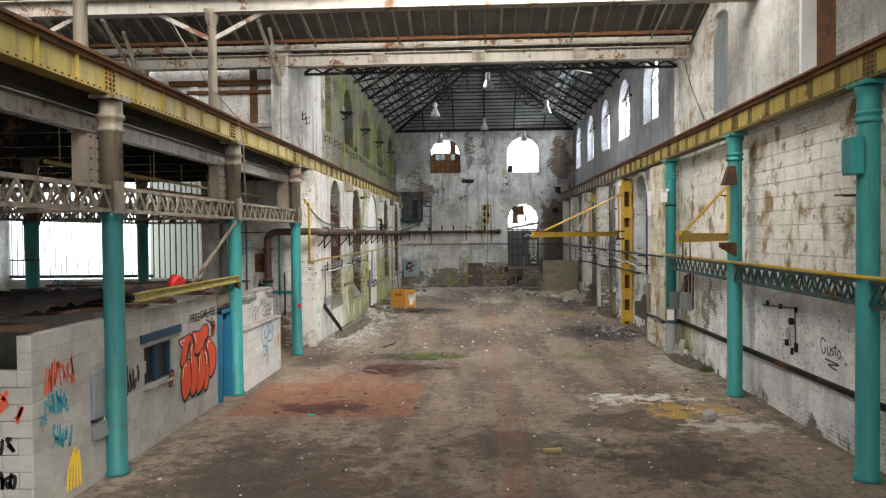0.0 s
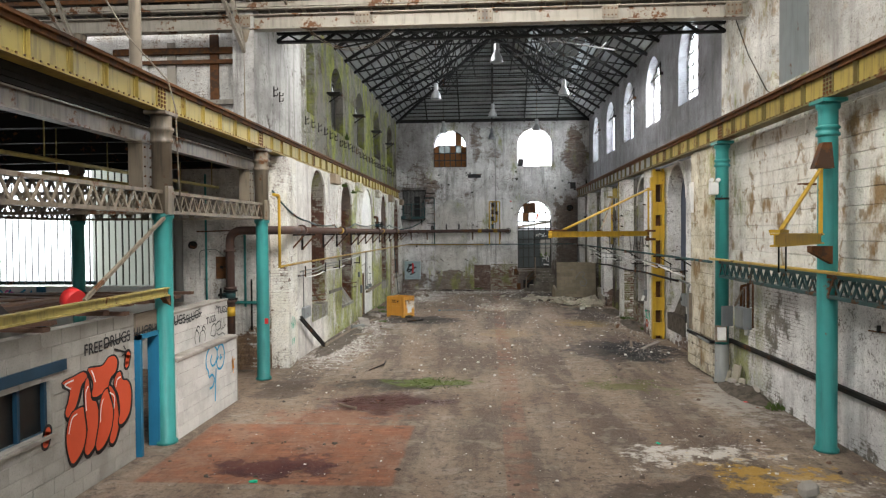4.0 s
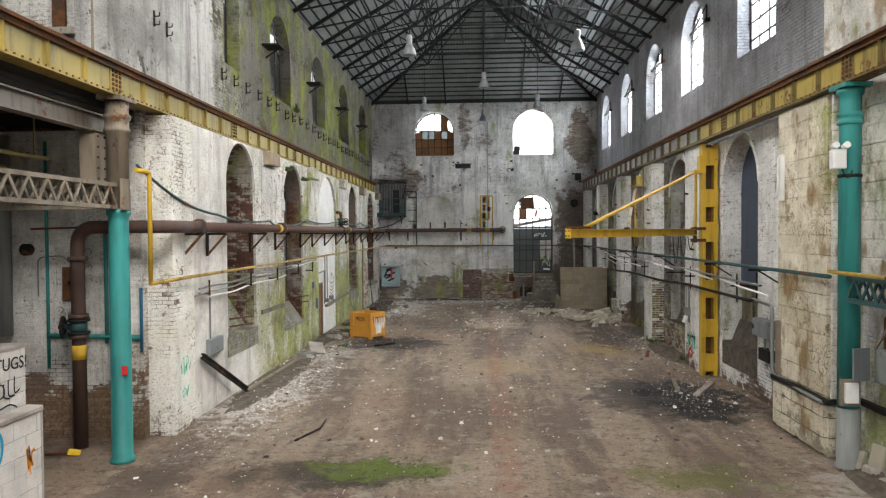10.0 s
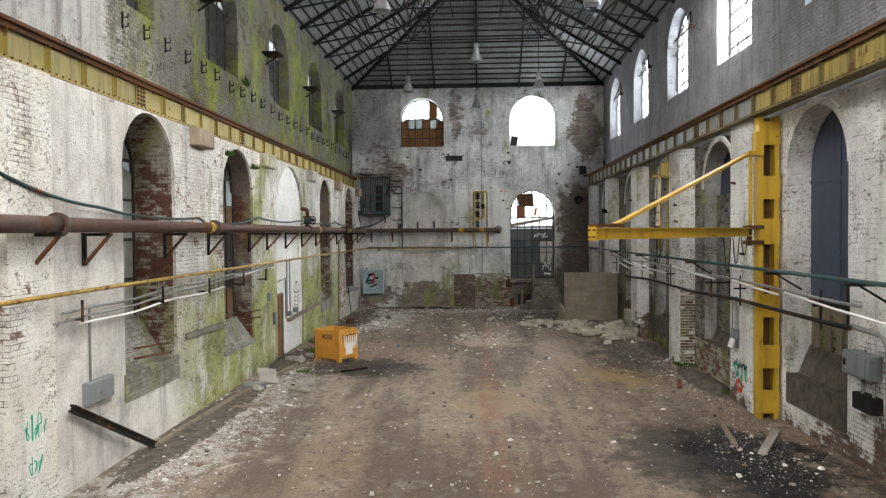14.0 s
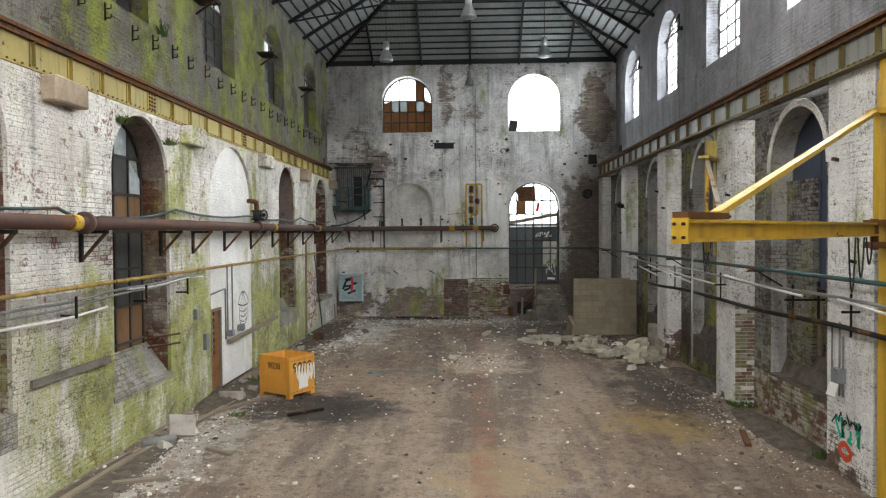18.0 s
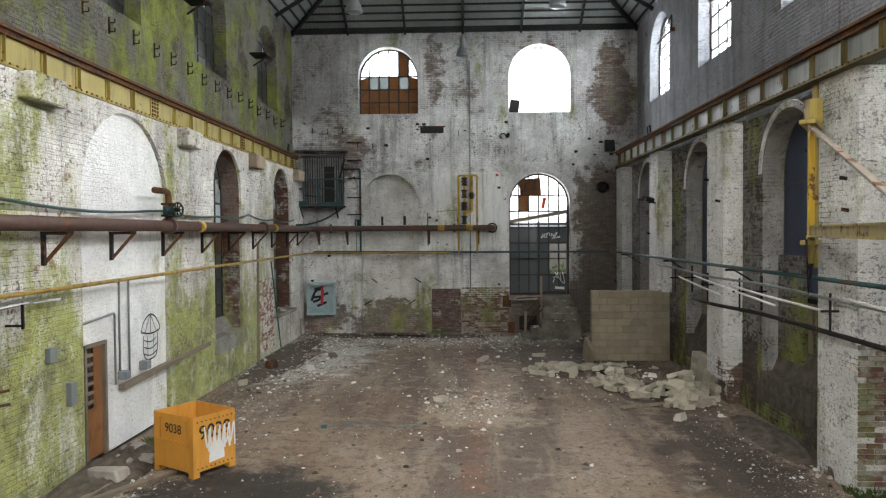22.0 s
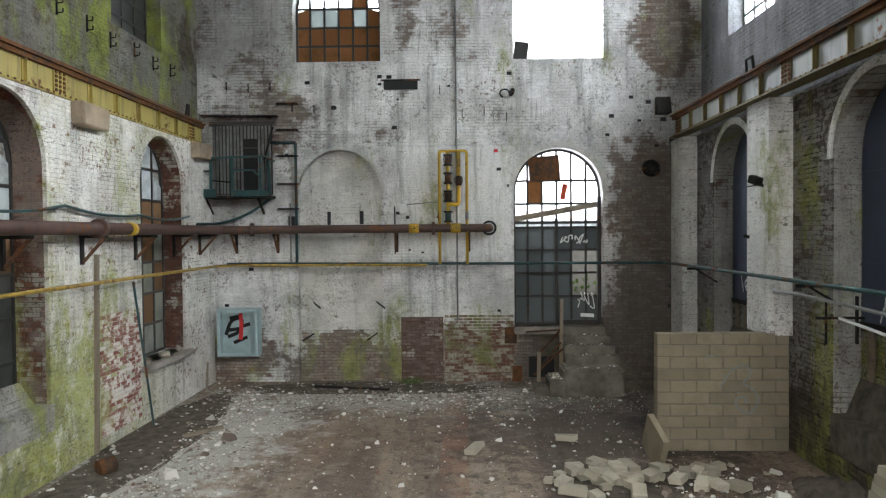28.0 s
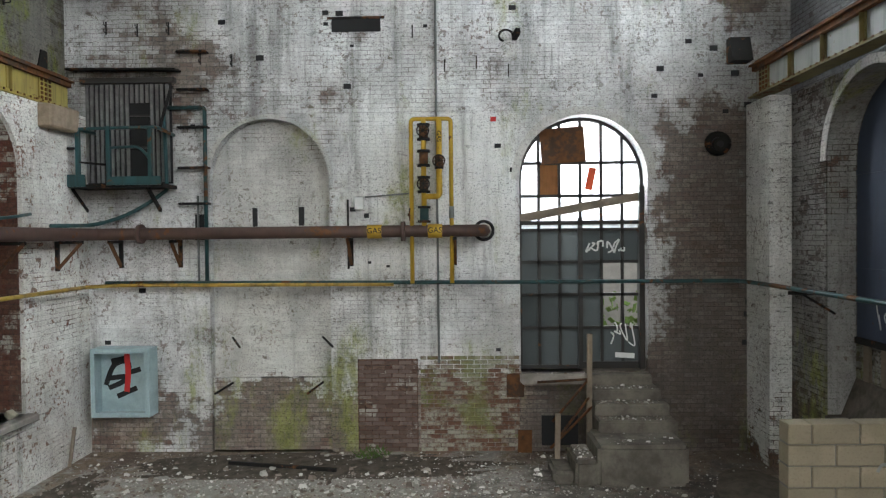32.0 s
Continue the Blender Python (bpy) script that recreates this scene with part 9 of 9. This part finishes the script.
C = lambda u, v: (0.01, u, v)
zig = []
for k in range(6):
    zig += [(0.2 + 0.09 * k, 0.75 - 0.05 * k), (0.25 + 0.09 * k, 0.42), (0.31 + 0.09 * k, 0.72), (0.28 + 0.1 * k, 0.35)]
stroke(bm, C, zig, 0.028)
part("white_spray", bm, M_white, last)
bm = bmesh.new()
bm.faces.new([bm.verts.new((0.006, u, v)) for u, v in ((0.28, 0.18), (0.58, 0.2), (0.56, 0.42), (0.3, 0.45))])
part("poster_scrap", bm, M_white, last, "torn pale poster scrap")
th.rotation_euler = (0, 0, radians(-31))

rnd = random.Random(21)
M_chip = concrete_block("pale_plaster_chip", (0.5, 0.48, 0.44), (0.3, 0.28, 0.25))


def lump(w, d, h, j=0.02, bev=0.012):
    bm = bmesh.new()
    box(bm, -w / 2, w / 2, -d / 2, d / 2, -h / 2, h / 2)
    for v in bm.verts:
        v.co += Vector([rnd.uniform(-j, j) for _ in range(3)])
    soften(bm, bev, 1)
    return bm


blocks = [mesh_of(lump(*s, 0.009, 0.006), "fallen_block", M_block_pale) for s in ((0.4, 0.2, 0.13), (0.34, 0.2, 0.1), (0.24, 0.2, 0.1), (0.2, 0.16, 0.1), (0.42, 0.2, 0.09), (0.15, 0.13, 0.08))]


def drop_block(x, y, z, flat=True):
    ob = tagged(new("fallen_block", rnd.choice(blocks)), "broken cream concrete block in a heap", "block", "fallen blocks")
    t = 8 if flat else 28
    ob.matrix_basis = pose(x, y, z, rnd.uniform(-t, t), rnd.uniform(-t, t), rnd.uniform(0, 180))


for cx, cy, rx, ry, n, top in ((2.8, 42.9, 0.9, 0.8, 26, 0.12), (4.2, 43.1, 0.8, 0.5, 12, 0.1), (3.9, 41.0, 0.6, 0.6, 26, 0.22), (4.9, 39.9, 0.75, 1.0, 56, 0.4), (5.4, 40.8, 0.4, 0.6, 20, 0.45)):
    for i in range(n):
        a, q = rnd.uniform(0, 6.28), math.sqrt(rnd.random())
        hgt = top * (1 - q) + 0.09
        drop_block(cx + rx * q * math.cos(a), cy + ry * q * math.sin(a), max(0.08, hgt * rnd.uniform(0.5, 1.0)), hgt < 0.18)
for c in range(6):
    for k in range(4 - c // 2):
        ob = tagged(new("fallen_block", blocks[0]), "cream concrete block still standing in a broken course", "block", "fallen blocks")
        ob.matrix_basis = pose(5.95 - 0.02 * c, 41.6 - 0.46 * k - 0.1 * c, 0.07 + 0.14 * c, 0, 0, 90 + rnd.uniform(-4, 4))
for x, y in ((0.86, 44.4), (2.5, 45.0), (-0.15, 39.6), (-5.0, 41.2)):
    drop_block(x, y, 0.09)
solid("leaning_slab", made(mbox, pose(3.75, 43.9, 0.32, 24, 0, 8), 0.1, 0.7, 0.62), M_block, "broken slab leaning on the block screen", "slab")

# timber on the floor
for x, y, yaw, L, w, m, lab in ((-5.3, 28.7, 88, 4.2, 0.11, M_wood, "long grey timber along the wall foot"), (-5.02, 32.6, 84, 3.9, 0.1, M_wood, "long splintered timber on the floor"), (-4.5, 34.3, 62, 1.7, 0.12, M_wood, "short timber among rubble"), (-3.05, 33.6, 40, 0.8, 0.06, M_dark, "short black stick on the floor"),
                             (5.1, 31.9, 75, 0.9, 0.1, M_rust, "rusty flat bar on the floor"), (4.75, 27.6, 80, 1.3, 0.08, M_wood, "grey stick by the oil stain"), (5.3, 27.2, 60, 1.5, 0.14, M_conc, "pale board by the pier"), (4.3, 39.3, 18, 1.5, 0.05, M_wood, "thin pale stick by the rubble"),
                             (-3.0, 18.9, -40, 0.6, 0.035, M_wood, "short pale stick on the floor"), (-2.0, 49.3, -12, 1.9, 0.06, M_dark, "black bar lying before the end wall"), (-0.6, 41.7, 85, 0.4, 0.05, M_wood, "pale stick on the floor"), (-4.9, 36.6, 30, 0.9, 0.12, M_wood, "broken board by the door"), (1.2, 12.0, 5, 0.3, 0.1, M_yellow, "yellow scrap on the floor"), (-4.6, 29.6, 20, 0.7, 0.1, M_wood, "splintered board on the floor"), (-3.9, 31.0, -30, 0.6, 0.08, M_wood, "small grey stick on the floor"), (-4.2, 45.6, 50, 0.8, 0.08, M_wood, "broken lath on the rubble")):
    bm = bmesh.new()
    mbox(bm, pose(x, y, 0.035, 0, 0, yaw), L, w, 0.05, 0.008)
    solid("floor_timber", bm, m, lab, "timber", "floor timbers")
solid("pipe_offcut", made(cyl, (-5.3, 31.2, 0.08), (-4.9, 31.6, 0.08), 0.075, 12), M_pipe_grey, "short grey pipe on the floor", "pipe")
solid("broken_slab", made(mbox, pose(-4.95, 32.05, 0.17, 35, 10, 30), 0.45, 0.5, 0.09, 0.02), M_conc, "tilted pale concrete slab by the wall", "slab")
for x, y, w in ((-4.95, 34.7, 0.5), (-5.05, 35.3, 0.35), (-4.75, 35.5, 0.3), (-5.2, 36.0, 0.4), (-4.6, 36.3, 0.25), (6.0, 21.3, 0.35), (5.95, 20.9, 0.3), (6.05, 20.4, 0.4)):
    solid("rubble_lump", lump(w, w * 0.7, w * 0.45, 0.05, 0.03), M_conc, "grey rubble lump by the wall", "rubble", "rubble lumps").location = (x, y, w * 0.2)
solid("rusty_drum_ring", made(cyl, (-5.0, 43.3, 0.1), (-4.85, 43.5, 0.12), 0.13, 14), M_rust, "small rusty drum on the rubble", "drum")
solid("white_stone", lump(0.3, 0.25, 0.24, 0.04, 0.06), M_chip, "pale round stone on the floor", "stone").location = (4.5, 14.1, 0.1)
bm = bmesh.new()
tube(bm, [(-2.2, 37.6, 0.03), (-1.5, 37.9, 0.02), (-0.9, 37.5, 0.03), (-0.4, 37.8, 0.02)], 0.007, 5)
solid("blue_rope", bm, M_rope, "thin bright blue rope on the floor", "rope")
bm = bmesh.new()
mbox(bm, pose(-2.3, 37.6, 0.03, 10, 5, 30), 0.1, 0.06, 0.04, 0.01)
solid("blue_scrap", bm, M_rope, "small blue plastic scrap on the floor", "scrap")
for x, y in ((5.6, 19.6), (3.0, 16.5), (-3.5, 14.3)):
    bm = bmesh.new()
    mbox(bm, pose(x, y, 0.02, 10, 5, rnd.uniform(0, 90)), 0.1, 0.06, 0.02, 0.015)
    solid("litter_scrap", bm, M_red if x > 5 else M_spray_green, "small coloured plastic scrap on the floor", "litter", "litter")
solid("cable_scrap", made(tube, [(-3.2, 22.9, 0.02), (-2.9, 23.6, 0.05), (-2.95, 24.3, 0.02)], 0.02, 5), M_dark, "short black hose end on the floor", "hose")


def scatter(name, spots, material, label, category, size, seed, flat=0.5):
    """Thousands of small fragments, joined: each an irregular five-faced chip."""
    r = np.random.default_rng(seed)
    V, F = [], []
    for cx, cy, rx, ry, n, edge in spots:
        u = r.normal(0, 0.5, (n, 2)) if not edge else r.uniform(-1, 1, (n, 2))
        for a, b in u:
            x, y = cx + a * rx, cy + b * ry
            if not (-5.55 < x < 6.1 and 8.6 < y < 50.1) or (y < 19.6 and x < -5.5):
                continue
            s = size * (0.35 + r.pareto(2.6) * 0.5)
            s = min(s, size * 2.4)
            k = r.uniform(0, 6.28)
            m = len(V)
            for i in range(4):
                q = k + i * 1.57 + r.uniform(-0.5, 0.5)
                V.append((x + s * math.cos(q) * r.uniform(0.5, 1.1), y + s * math.sin(q) * r.uniform(0.5, 1.1), 0.001))
            for i in range(4):
                p = V[m + i]
                V.append((x + (p[0] - x) * 0.7, y + (p[1] - y) * 0.7, s * flat * r.uniform(0.4, 1.3)))
            F += [(m + 4, m + 5, m + 6, m + 7)] + [(m + i, m + (i + 1) % 4, m + 4 + (i + 1) % 4, m + 4 + i) for i in range(4)]
    me = bpy.data.meshes.new(name)
    me.from_pydata(V, [], F)
    me.materials.append(material)
    return tagged(new(name, me), label, category, kind="stuff")


def chip_material(name, stops):
    t = Tree(name, 0.92)
    i = t.island()
    col = stops[0]
    for k, c in enumerate(stops[1:]):
        col = t.mix(t.step(i, (k + 0.7) / len(stops), (k + 1.1) / len(stops)), col, c)
    t.bump(t.noise(40), 0.3, 0.005)
    return t.done(col)


M_chips = chip_material("plaster_chips", ((0.62, 0.60, 0.56), (0.40, 0.38, 0.34), (0.24, 0.20, 0.17), (0.15, 0.12, 0.10)))
M_dark_chips = chip_material("earthy_chips", ((0.05, 0.04, 0.035), (0.12, 0.09, 0.07), (0.17, 0.11, 0.08), (0.08, 0.07, 0.06)))
scatter("fine_grit", ((-4.7, 27, 1.0, 4.5, 5000, 0), (-4.8, 33, 0.9, 4, 3500, 0), (-4.3, 45, 1.8, 5, 5000, 0), (0, 48.8, 5.5, 1.6, 5000, 0), (4.9, 26.6, 0.9, 2.2, 900, 0), (5.2, 34, 0.8, 6, 2000, 0), (1.0, 28, 5.0, 18.0, 3500, 1)), M_chips, "fine pale grit strewn on the floor", "grit", 0.013, 7)
scatter("plaster_chips", ((-4.6, 27, 0.9, 4.5, 1500, 0), (-4.9, 32, 0.7, 3.5, 900, 0), (-4.4, 37.5, 0.9, 3.0, 700, 0), (-4.2, 45, 1.6, 5.0, 3200, 0), (-0.5, 48.6, 5.5, 2.0, 4200, 0), (0.5, 39.3, 1.2, 2.0, 900, 0), (0.3, 44, 4.5, 4.5, 900, 1), (4.2, 42.5, 1.6, 1.6, 500, 0), (4.9, 26.4, 1.0, 2.0, 260, 0), (5.4, 33, 0.7, 6.0, 600, 0), (0.3, 22, 5.6, 13.5, 1100, 1), (0.3, 38, 5.4, 11.0, 1100, 1), (4.0, 16, 1.4, 2.0, 160, 0), (0.5, 24.5, 2.0, 3.0, 260, 0)), M_chips, "pale plaster and stone chips strewn on the floor", "rubble", 0.03, 1)
scatter("dark_chips", ((0.3, 25, 5.6, 15, 2200, 1), (0.3, 42, 5.4, 8, 1500, 1), (-4.7, 34, 0.9, 2.5, 400, 0), (5.2, 34, 0.6, 6, 500, 0), (-4.6, 28, 0.8, 5, 400, 0)), M_dark_chips, "dark earthy crumbs strewn on the floor", "rubble", 0.028, 2)
scatter("larger_rubble", ((-4.9, 33.5, 0.5, 2.5, 60, 0), (-4.4, 45.5, 1.3, 4, 90, 0), (0.2, 48.7, 4.5, 1.0, 90, 0), (4.3, 42.3, 1.2, 1.4, 90, 0), (4.9, 40, 0.8, 1.2, 80, 0), (5.7, 37.0, 0.4, 3.0, 50, 0), (1.5, 44, 3.0, 3.0, 40, 1)), M_chips, "larger broken bits of stone and plaster", "rubble", 0.085, 3, 0.6)
scatter("sill_rubble", ((5.9, 32.4, 0.2, 1.5, 40, 0),), M_dark_chips, "dark rubble at the foot of the piers", "rubble", 0.1, 4, 0.6)

for k, (x0, x1, y0, y1, z) in enumerate(((3.15, 4.2, 48.45, 49.1, 0.62), (3.15, 4.2, 49.12, 49.4, 0.81), (3.15, 4.2, 49.42, 49.68, 1.0), (3.15, 4.1, 49.7, 49.95, 1.19), (2.0, 3.05, 50.0, 50.4, 1.38), (2.65, 2.95, 48.45, 49.2, 0.4))):
    scatter("step_chips", (((x0 + x1) / 2, (y0 + y1) / 2, (x1 - x0) / 2, (y1 - y0) / 2, 130, 1),), M_chips, "plaster chips lying on the door steps", "rubble", 0.02, 40 + k).location = (0, 0, z)

th = thing("valve_key", "yellow and black pipe wrench lying by the gas main", "tool", at=(-6.84, 22.02, 0))
part("head", made(lambda b: (mbox(b, pose(0.12, 0, 0.05, 0, 8, 20), 0.2, 0.12, 0.09, 0.012), soften(b, 0.015))), M_spray_yellow, th)
part("handle", made(cyl, (-0.35, -0.06, 0.035), (0.05, 0.0, 0.05), 0.022, 8), M_rust, th, "rusty red handle")

# low heaps of earth and mortar dust
def heap(cx, cy, rx, ry, h, seed, material, label):
    bm = bmesh.new()
    n = 26
    g = []
    for i in range(n + 1):
        row = []
        for j in range(n + 1):
            a, b = 2 * i / n - 1, 2 * j / n - 1
            q = max(0.0, 1 - a * a - b * b)
            z = h * q * (0.55 + 0.9 * abs(noise.noise((a * 3 + seed, b * 3, 0)))) + 0.35 * h * q * noise.noise((a * 9, b * 9 + seed, 2))
            row.append(bm.verts.new((cx + a * rx, cy + b * ry, z - 0.012)))
        g.append(row)
    for i in range(n):
        for j in range(n):
            bm.faces.new((g[i][j], g[i + 1][j], g[i + 1][j + 1], g[i][j + 1])).smooth = True
    tagged(solid("rubble_heap", bm, material, label, "heap", "rubble heaps"), kind="stuff")


M_heap = plain("earth_and_mortar_heap", (0.12, 0.102, 0.082), 0.95, 0, 0.8, 5.0, 0.9)
for k, a in enumerate(((-5.1, 28.5, 0.55, 4.2, 0.06), (-5.1, 35.2, 0.6, 1.8, 0.22), (-4.9, 45.2, 0.9, 4.6, 0.05), (-1.5, 49.4, 4.2, 1.0, 0.035), (3.0, 43.0, 1.2, 1.0, 0.05), (4.8, 40.4, 1.1, 1.5, 0.08), (5.8, 32.3, 0.45, 2.0, 0.12), (5.8, 37.0, 0.45, 1.7, 0.15), (5.3, 47.2, 0.8, 2.2, 0.15), (5.9, 20.6, 0.4, 1.4, 0.2), (5.8, 42.0, 0.5, 1.3, 0.35))):
    heap(*a, k, M_heap, "low heap of earth and mortar dust")

# weeds
def tuft(cx, cy, cz, n, r, h, seed):
    bm = bmesh.new()
    q = random.Random(seed)
    for _ in range(n):
        a, d = q.uniform(0, 6.28), r * math.sqrt(q.random())
        x, y = cx + d * math.cos(a), cy + d * math.sin(a)
        hh, w, l = h * q.uniform(0.4, 1.1), q.uniform(0.008, 0.02), q.uniform(-0.06, 0.06)
        p = [bm.verts.new(c) for c in ((x - w, y, cz), (x + w, y, cz), (x + l + w * 0.6, y + l, cz + hh * 0.6), (x + l * 2, y + l * 1.5, cz + hh))]
        bm.faces.new(p)
    tagged(solid("weed_tuft", bm, M_leaf, "small tuft of green weeds", "weeds", "weeds"), kind="stuff")


for k, a in enumerate(((-4.85, 36.4, 0.05, 160, 0.35, 0.14), (-5.2, 38.2, 0.05, 80, 0.2, 0.14), (-4.4, 33.4, 0, 50, 0.15, 0.1), (-1.2, 21.4, 0, 150, 0.7, 0.03), (3.5, 21.7, 0, 50, 0.7, 0.025), (-0.6, 49.9, 0.05, 90, 0.3, 0.1), (5.9, 34.2, 0.05, 120, 0.3, 0.12), (5.95, 30.8, 0.05, 80, 0.2, 0.12), (-5.55, 31.2, 5.55, 70, 0.12, 0.16), (-5.55, 33.0, 5.4, 60, 0.15, 0.16), (-5.95, 33.6, 7.7, 60, 0.15, 0.3), (6.0, 19.0, 0.02, 60, 0.2, 0.15))):
    tuft(*a, k)

# ---- blocks and bricks that can be told apart ----
def brick_mesh(name, material, run, L, H, D, bev):
    """A bevelled brick whose face looks along -y (run x) or along x."""
    bm = bmesh.new()
    if run == "x":
        box(bm, -L / 2, L / 2, 0, D, -H / 2, H / 2)
    else:
        box(bm, 0, D, -L / 2, L / 2, -H / 2, H / 2)
    soften(bm, bev)
    return mesh_of(bm, name, material)


def courses(name, parent, material, run, face, depth, u0, u1, z0, z1, L, H, gap=0.01, bev=0.008, skip=(), proud=0.003, seed=0, keep=1.0):
    """Courses of pieces in running bond; skip holds (u0, u1, z0, z1) openings."""
    r = random.Random(seed)
    kinds = {k: brick_mesh(name, material, run, L * k - gap, H - gap, depth, bev) for k in (1.0, 0.5)}
    for c in range(int(round((z1 - z0) / H))):
        z = z0 + H * (c + 0.5)
        u = u0 - (L / 2 if c % 2 else 0)
        while u < u1 - 0.02:
            a, b = max(u, u0), min(u + L, u1)
            u += L
            k = 1.0 if b - a > 0.75 * L else 0.5
            mid = (a + b) / 2
            if b - a < 0.2 * L or r.random() > keep or any(s[0] < mid < s[1] and s[2] < z < s[3] for s in skip):
                continue
            ob = new(name, kinds[k])
            ob.parent = parent
            d = face + r.uniform(-proud, proud)
            ob.location = (mid, d, z) if run == "x" else (d, mid, z)
            if b - a < 0.98 * L * k or k == 0.5:
                s = (b - a - gap) / (L * k - gap)
                ob.scale = (s, 1, 1) if run == "x" else (1, s, 1)


courses("block", room, M_board, "y", FX - 0.2, 0.195, 8.86, 15.36, 0.0, 2.46, 0.45, 0.2236, skip=((11.9, 13.15, 1.02, 1.9), (10.2, 10.64, 0.6, 1.75)), gap=0.011, bev=0.005, seed=1)
courses("block", room, M_board, "x", 8.85, 0.15, -9.2, FX - 0.01, 0.0, 2.0, 0.45, 0.222, seed=2)
courses("block", low, M_board_white, "y", -5.8, 0.195, 16.42, 19.45, 0.0, 1.42, 0.45, 0.2366, gap=0.006, bev=0.003, seed=3)
courses("block", low, M_board_white, "y", -6.0, 0.195, 16.42, 19.44, 1.5, 2.26, 0.45, 0.19, gap=0.006, bev=0.003, seed=4)
courses("block", screen, M_block, "x", BLK_Y, 0.2, BLK_X0, BLK_X1, 0.0, 2.0, 0.44, 0.2, gap=0.012, seed=5)
t = Tree("flaking_painted_brick", 0.9)
r = t.random()
n = t.noise(14, detail=5)
col = t.mix(t.step(t.add(t.mul(r, 0.18), t.mul(t.noise(3.2, detail=8, rough=0.75), 0.9)), 0.46, 0.62), (0.14, 0.07, 0.048), (0.34, 0.325, 0.27))
col = t.mix(t.mul(t.step(t.noise(1.8, detail=6), 0.48, 0.62), 0.7), col, (0.17, 0.19, 0.07))
col = t.mix(t.mul(t.step(t.noise(30, detail=4), 0.5, 0.7), 0.6), col, (0.08, 0.06, 0.05))
t.bump(n, 0.5, 0.01)
M_flake = t.done(col)
t = Tree("dark_brown_brick", 0.92)
n = t.noise(9, detail=6)
col = t.mix(t.random(), (0.10, 0.065, 0.055), (0.19, 0.145, 0.125))
col = t.mix(t.mul(t.step(n, 0.5, 0.7), 0.6), col, (0.07, 0.055, 0.05))
col = t.mix(t.mul(t.step(t.noise(2.4, detail=7, rough=0.7), 0.52, 0.6), 0.7), col, (0.42, 0.40, 0.36))
t.bump(n, 0.5, 0.01)
M_dark_brick = t.done(col)
courses("brick", wall_north, M_flake, "x", YE - 0.018, 0.06, 0.22, 1.95, 0.0, 1.67, 0.235, 0.076, gap=0.016, bev=0.006, proud=0.006, seed=6, keep=0.94)
courses("brick", wall_north, M_dark_brick, "x", YE - 0.02, 0.06, -0.86, 0.17, 0.0, 1.6, 0.235, 0.076, gap=0.014, bev=0.006, proud=0.008, seed=7, keep=0.95)
t = Tree("red_brick_with_paint_remnants", 0.9)
n = t.noise(5.0, detail=7, rough=0.7)
col = t.mix(t.random(), (0.22, 0.085, 0.07), (0.33, 0.19, 0.16))
col = t.mix(t.step(t.add(n, t.mul(t.random(), 0.15)), 0.54, 0.62), col, (0.62, 0.58, 0.54))
col = t.mix(t.mul(t.step(t.noise(1.4, detail=6), 0.52, 0.64), 0.6), col, (0.33, 0.34, 0.14))
t.bump(n, 0.5, 0.01)
M_red_flake = t.done(col)
stone_wall = thing("stone_facing", "whitewashed stone facing blocks with ochre stains", "wall", at=(0, 0, 0), kind="structure")
courses("stone", stone_wall, M_stone_piece, "y", XR - 0.03, 0.06, 10.0, 22.25, 2.67, 5.9, 0.62, 0.294, gap=0.006, bev=0.012, proud=0.008, seed=8)
courses("stone", stone_wall, M_stone_piece, "x", 22.28, 0.05, 5.78, 6.2, 0.95, 5.9, 0.42, 0.29, gap=0.014, bev=0.012, proud=0.01, seed=10)

# bare brick at the foot of a pier, on the low wall of a bay and beside the last left arch
courses("brick", wall_east_lower, M_flake, "x", 34.275, 0.05, 5.8, 6.2, 0.12, 2.1, 0.235, 0.076, gap=0.013, bev=0.006, proud=0.008, seed=11, keep=0.93)
courses("brick", wall_east_lower, M_flake, "y", XR - 0.028, 0.05, 30.55, 34.25, 0.0, 0.84, 0.235, 0.076, gap=0.013, bev=0.006, proud=0.008, seed=12, keep=0.93)
courses("brick", wall_west_lower, M_red_flake, "y", XL - 0.03, 0.045, 44.55, 46.1, 0.2, 2.3, 0.235, 0.076, gap=0.013, bev=0.006, proud=0.006, seed=13, keep=0.86)
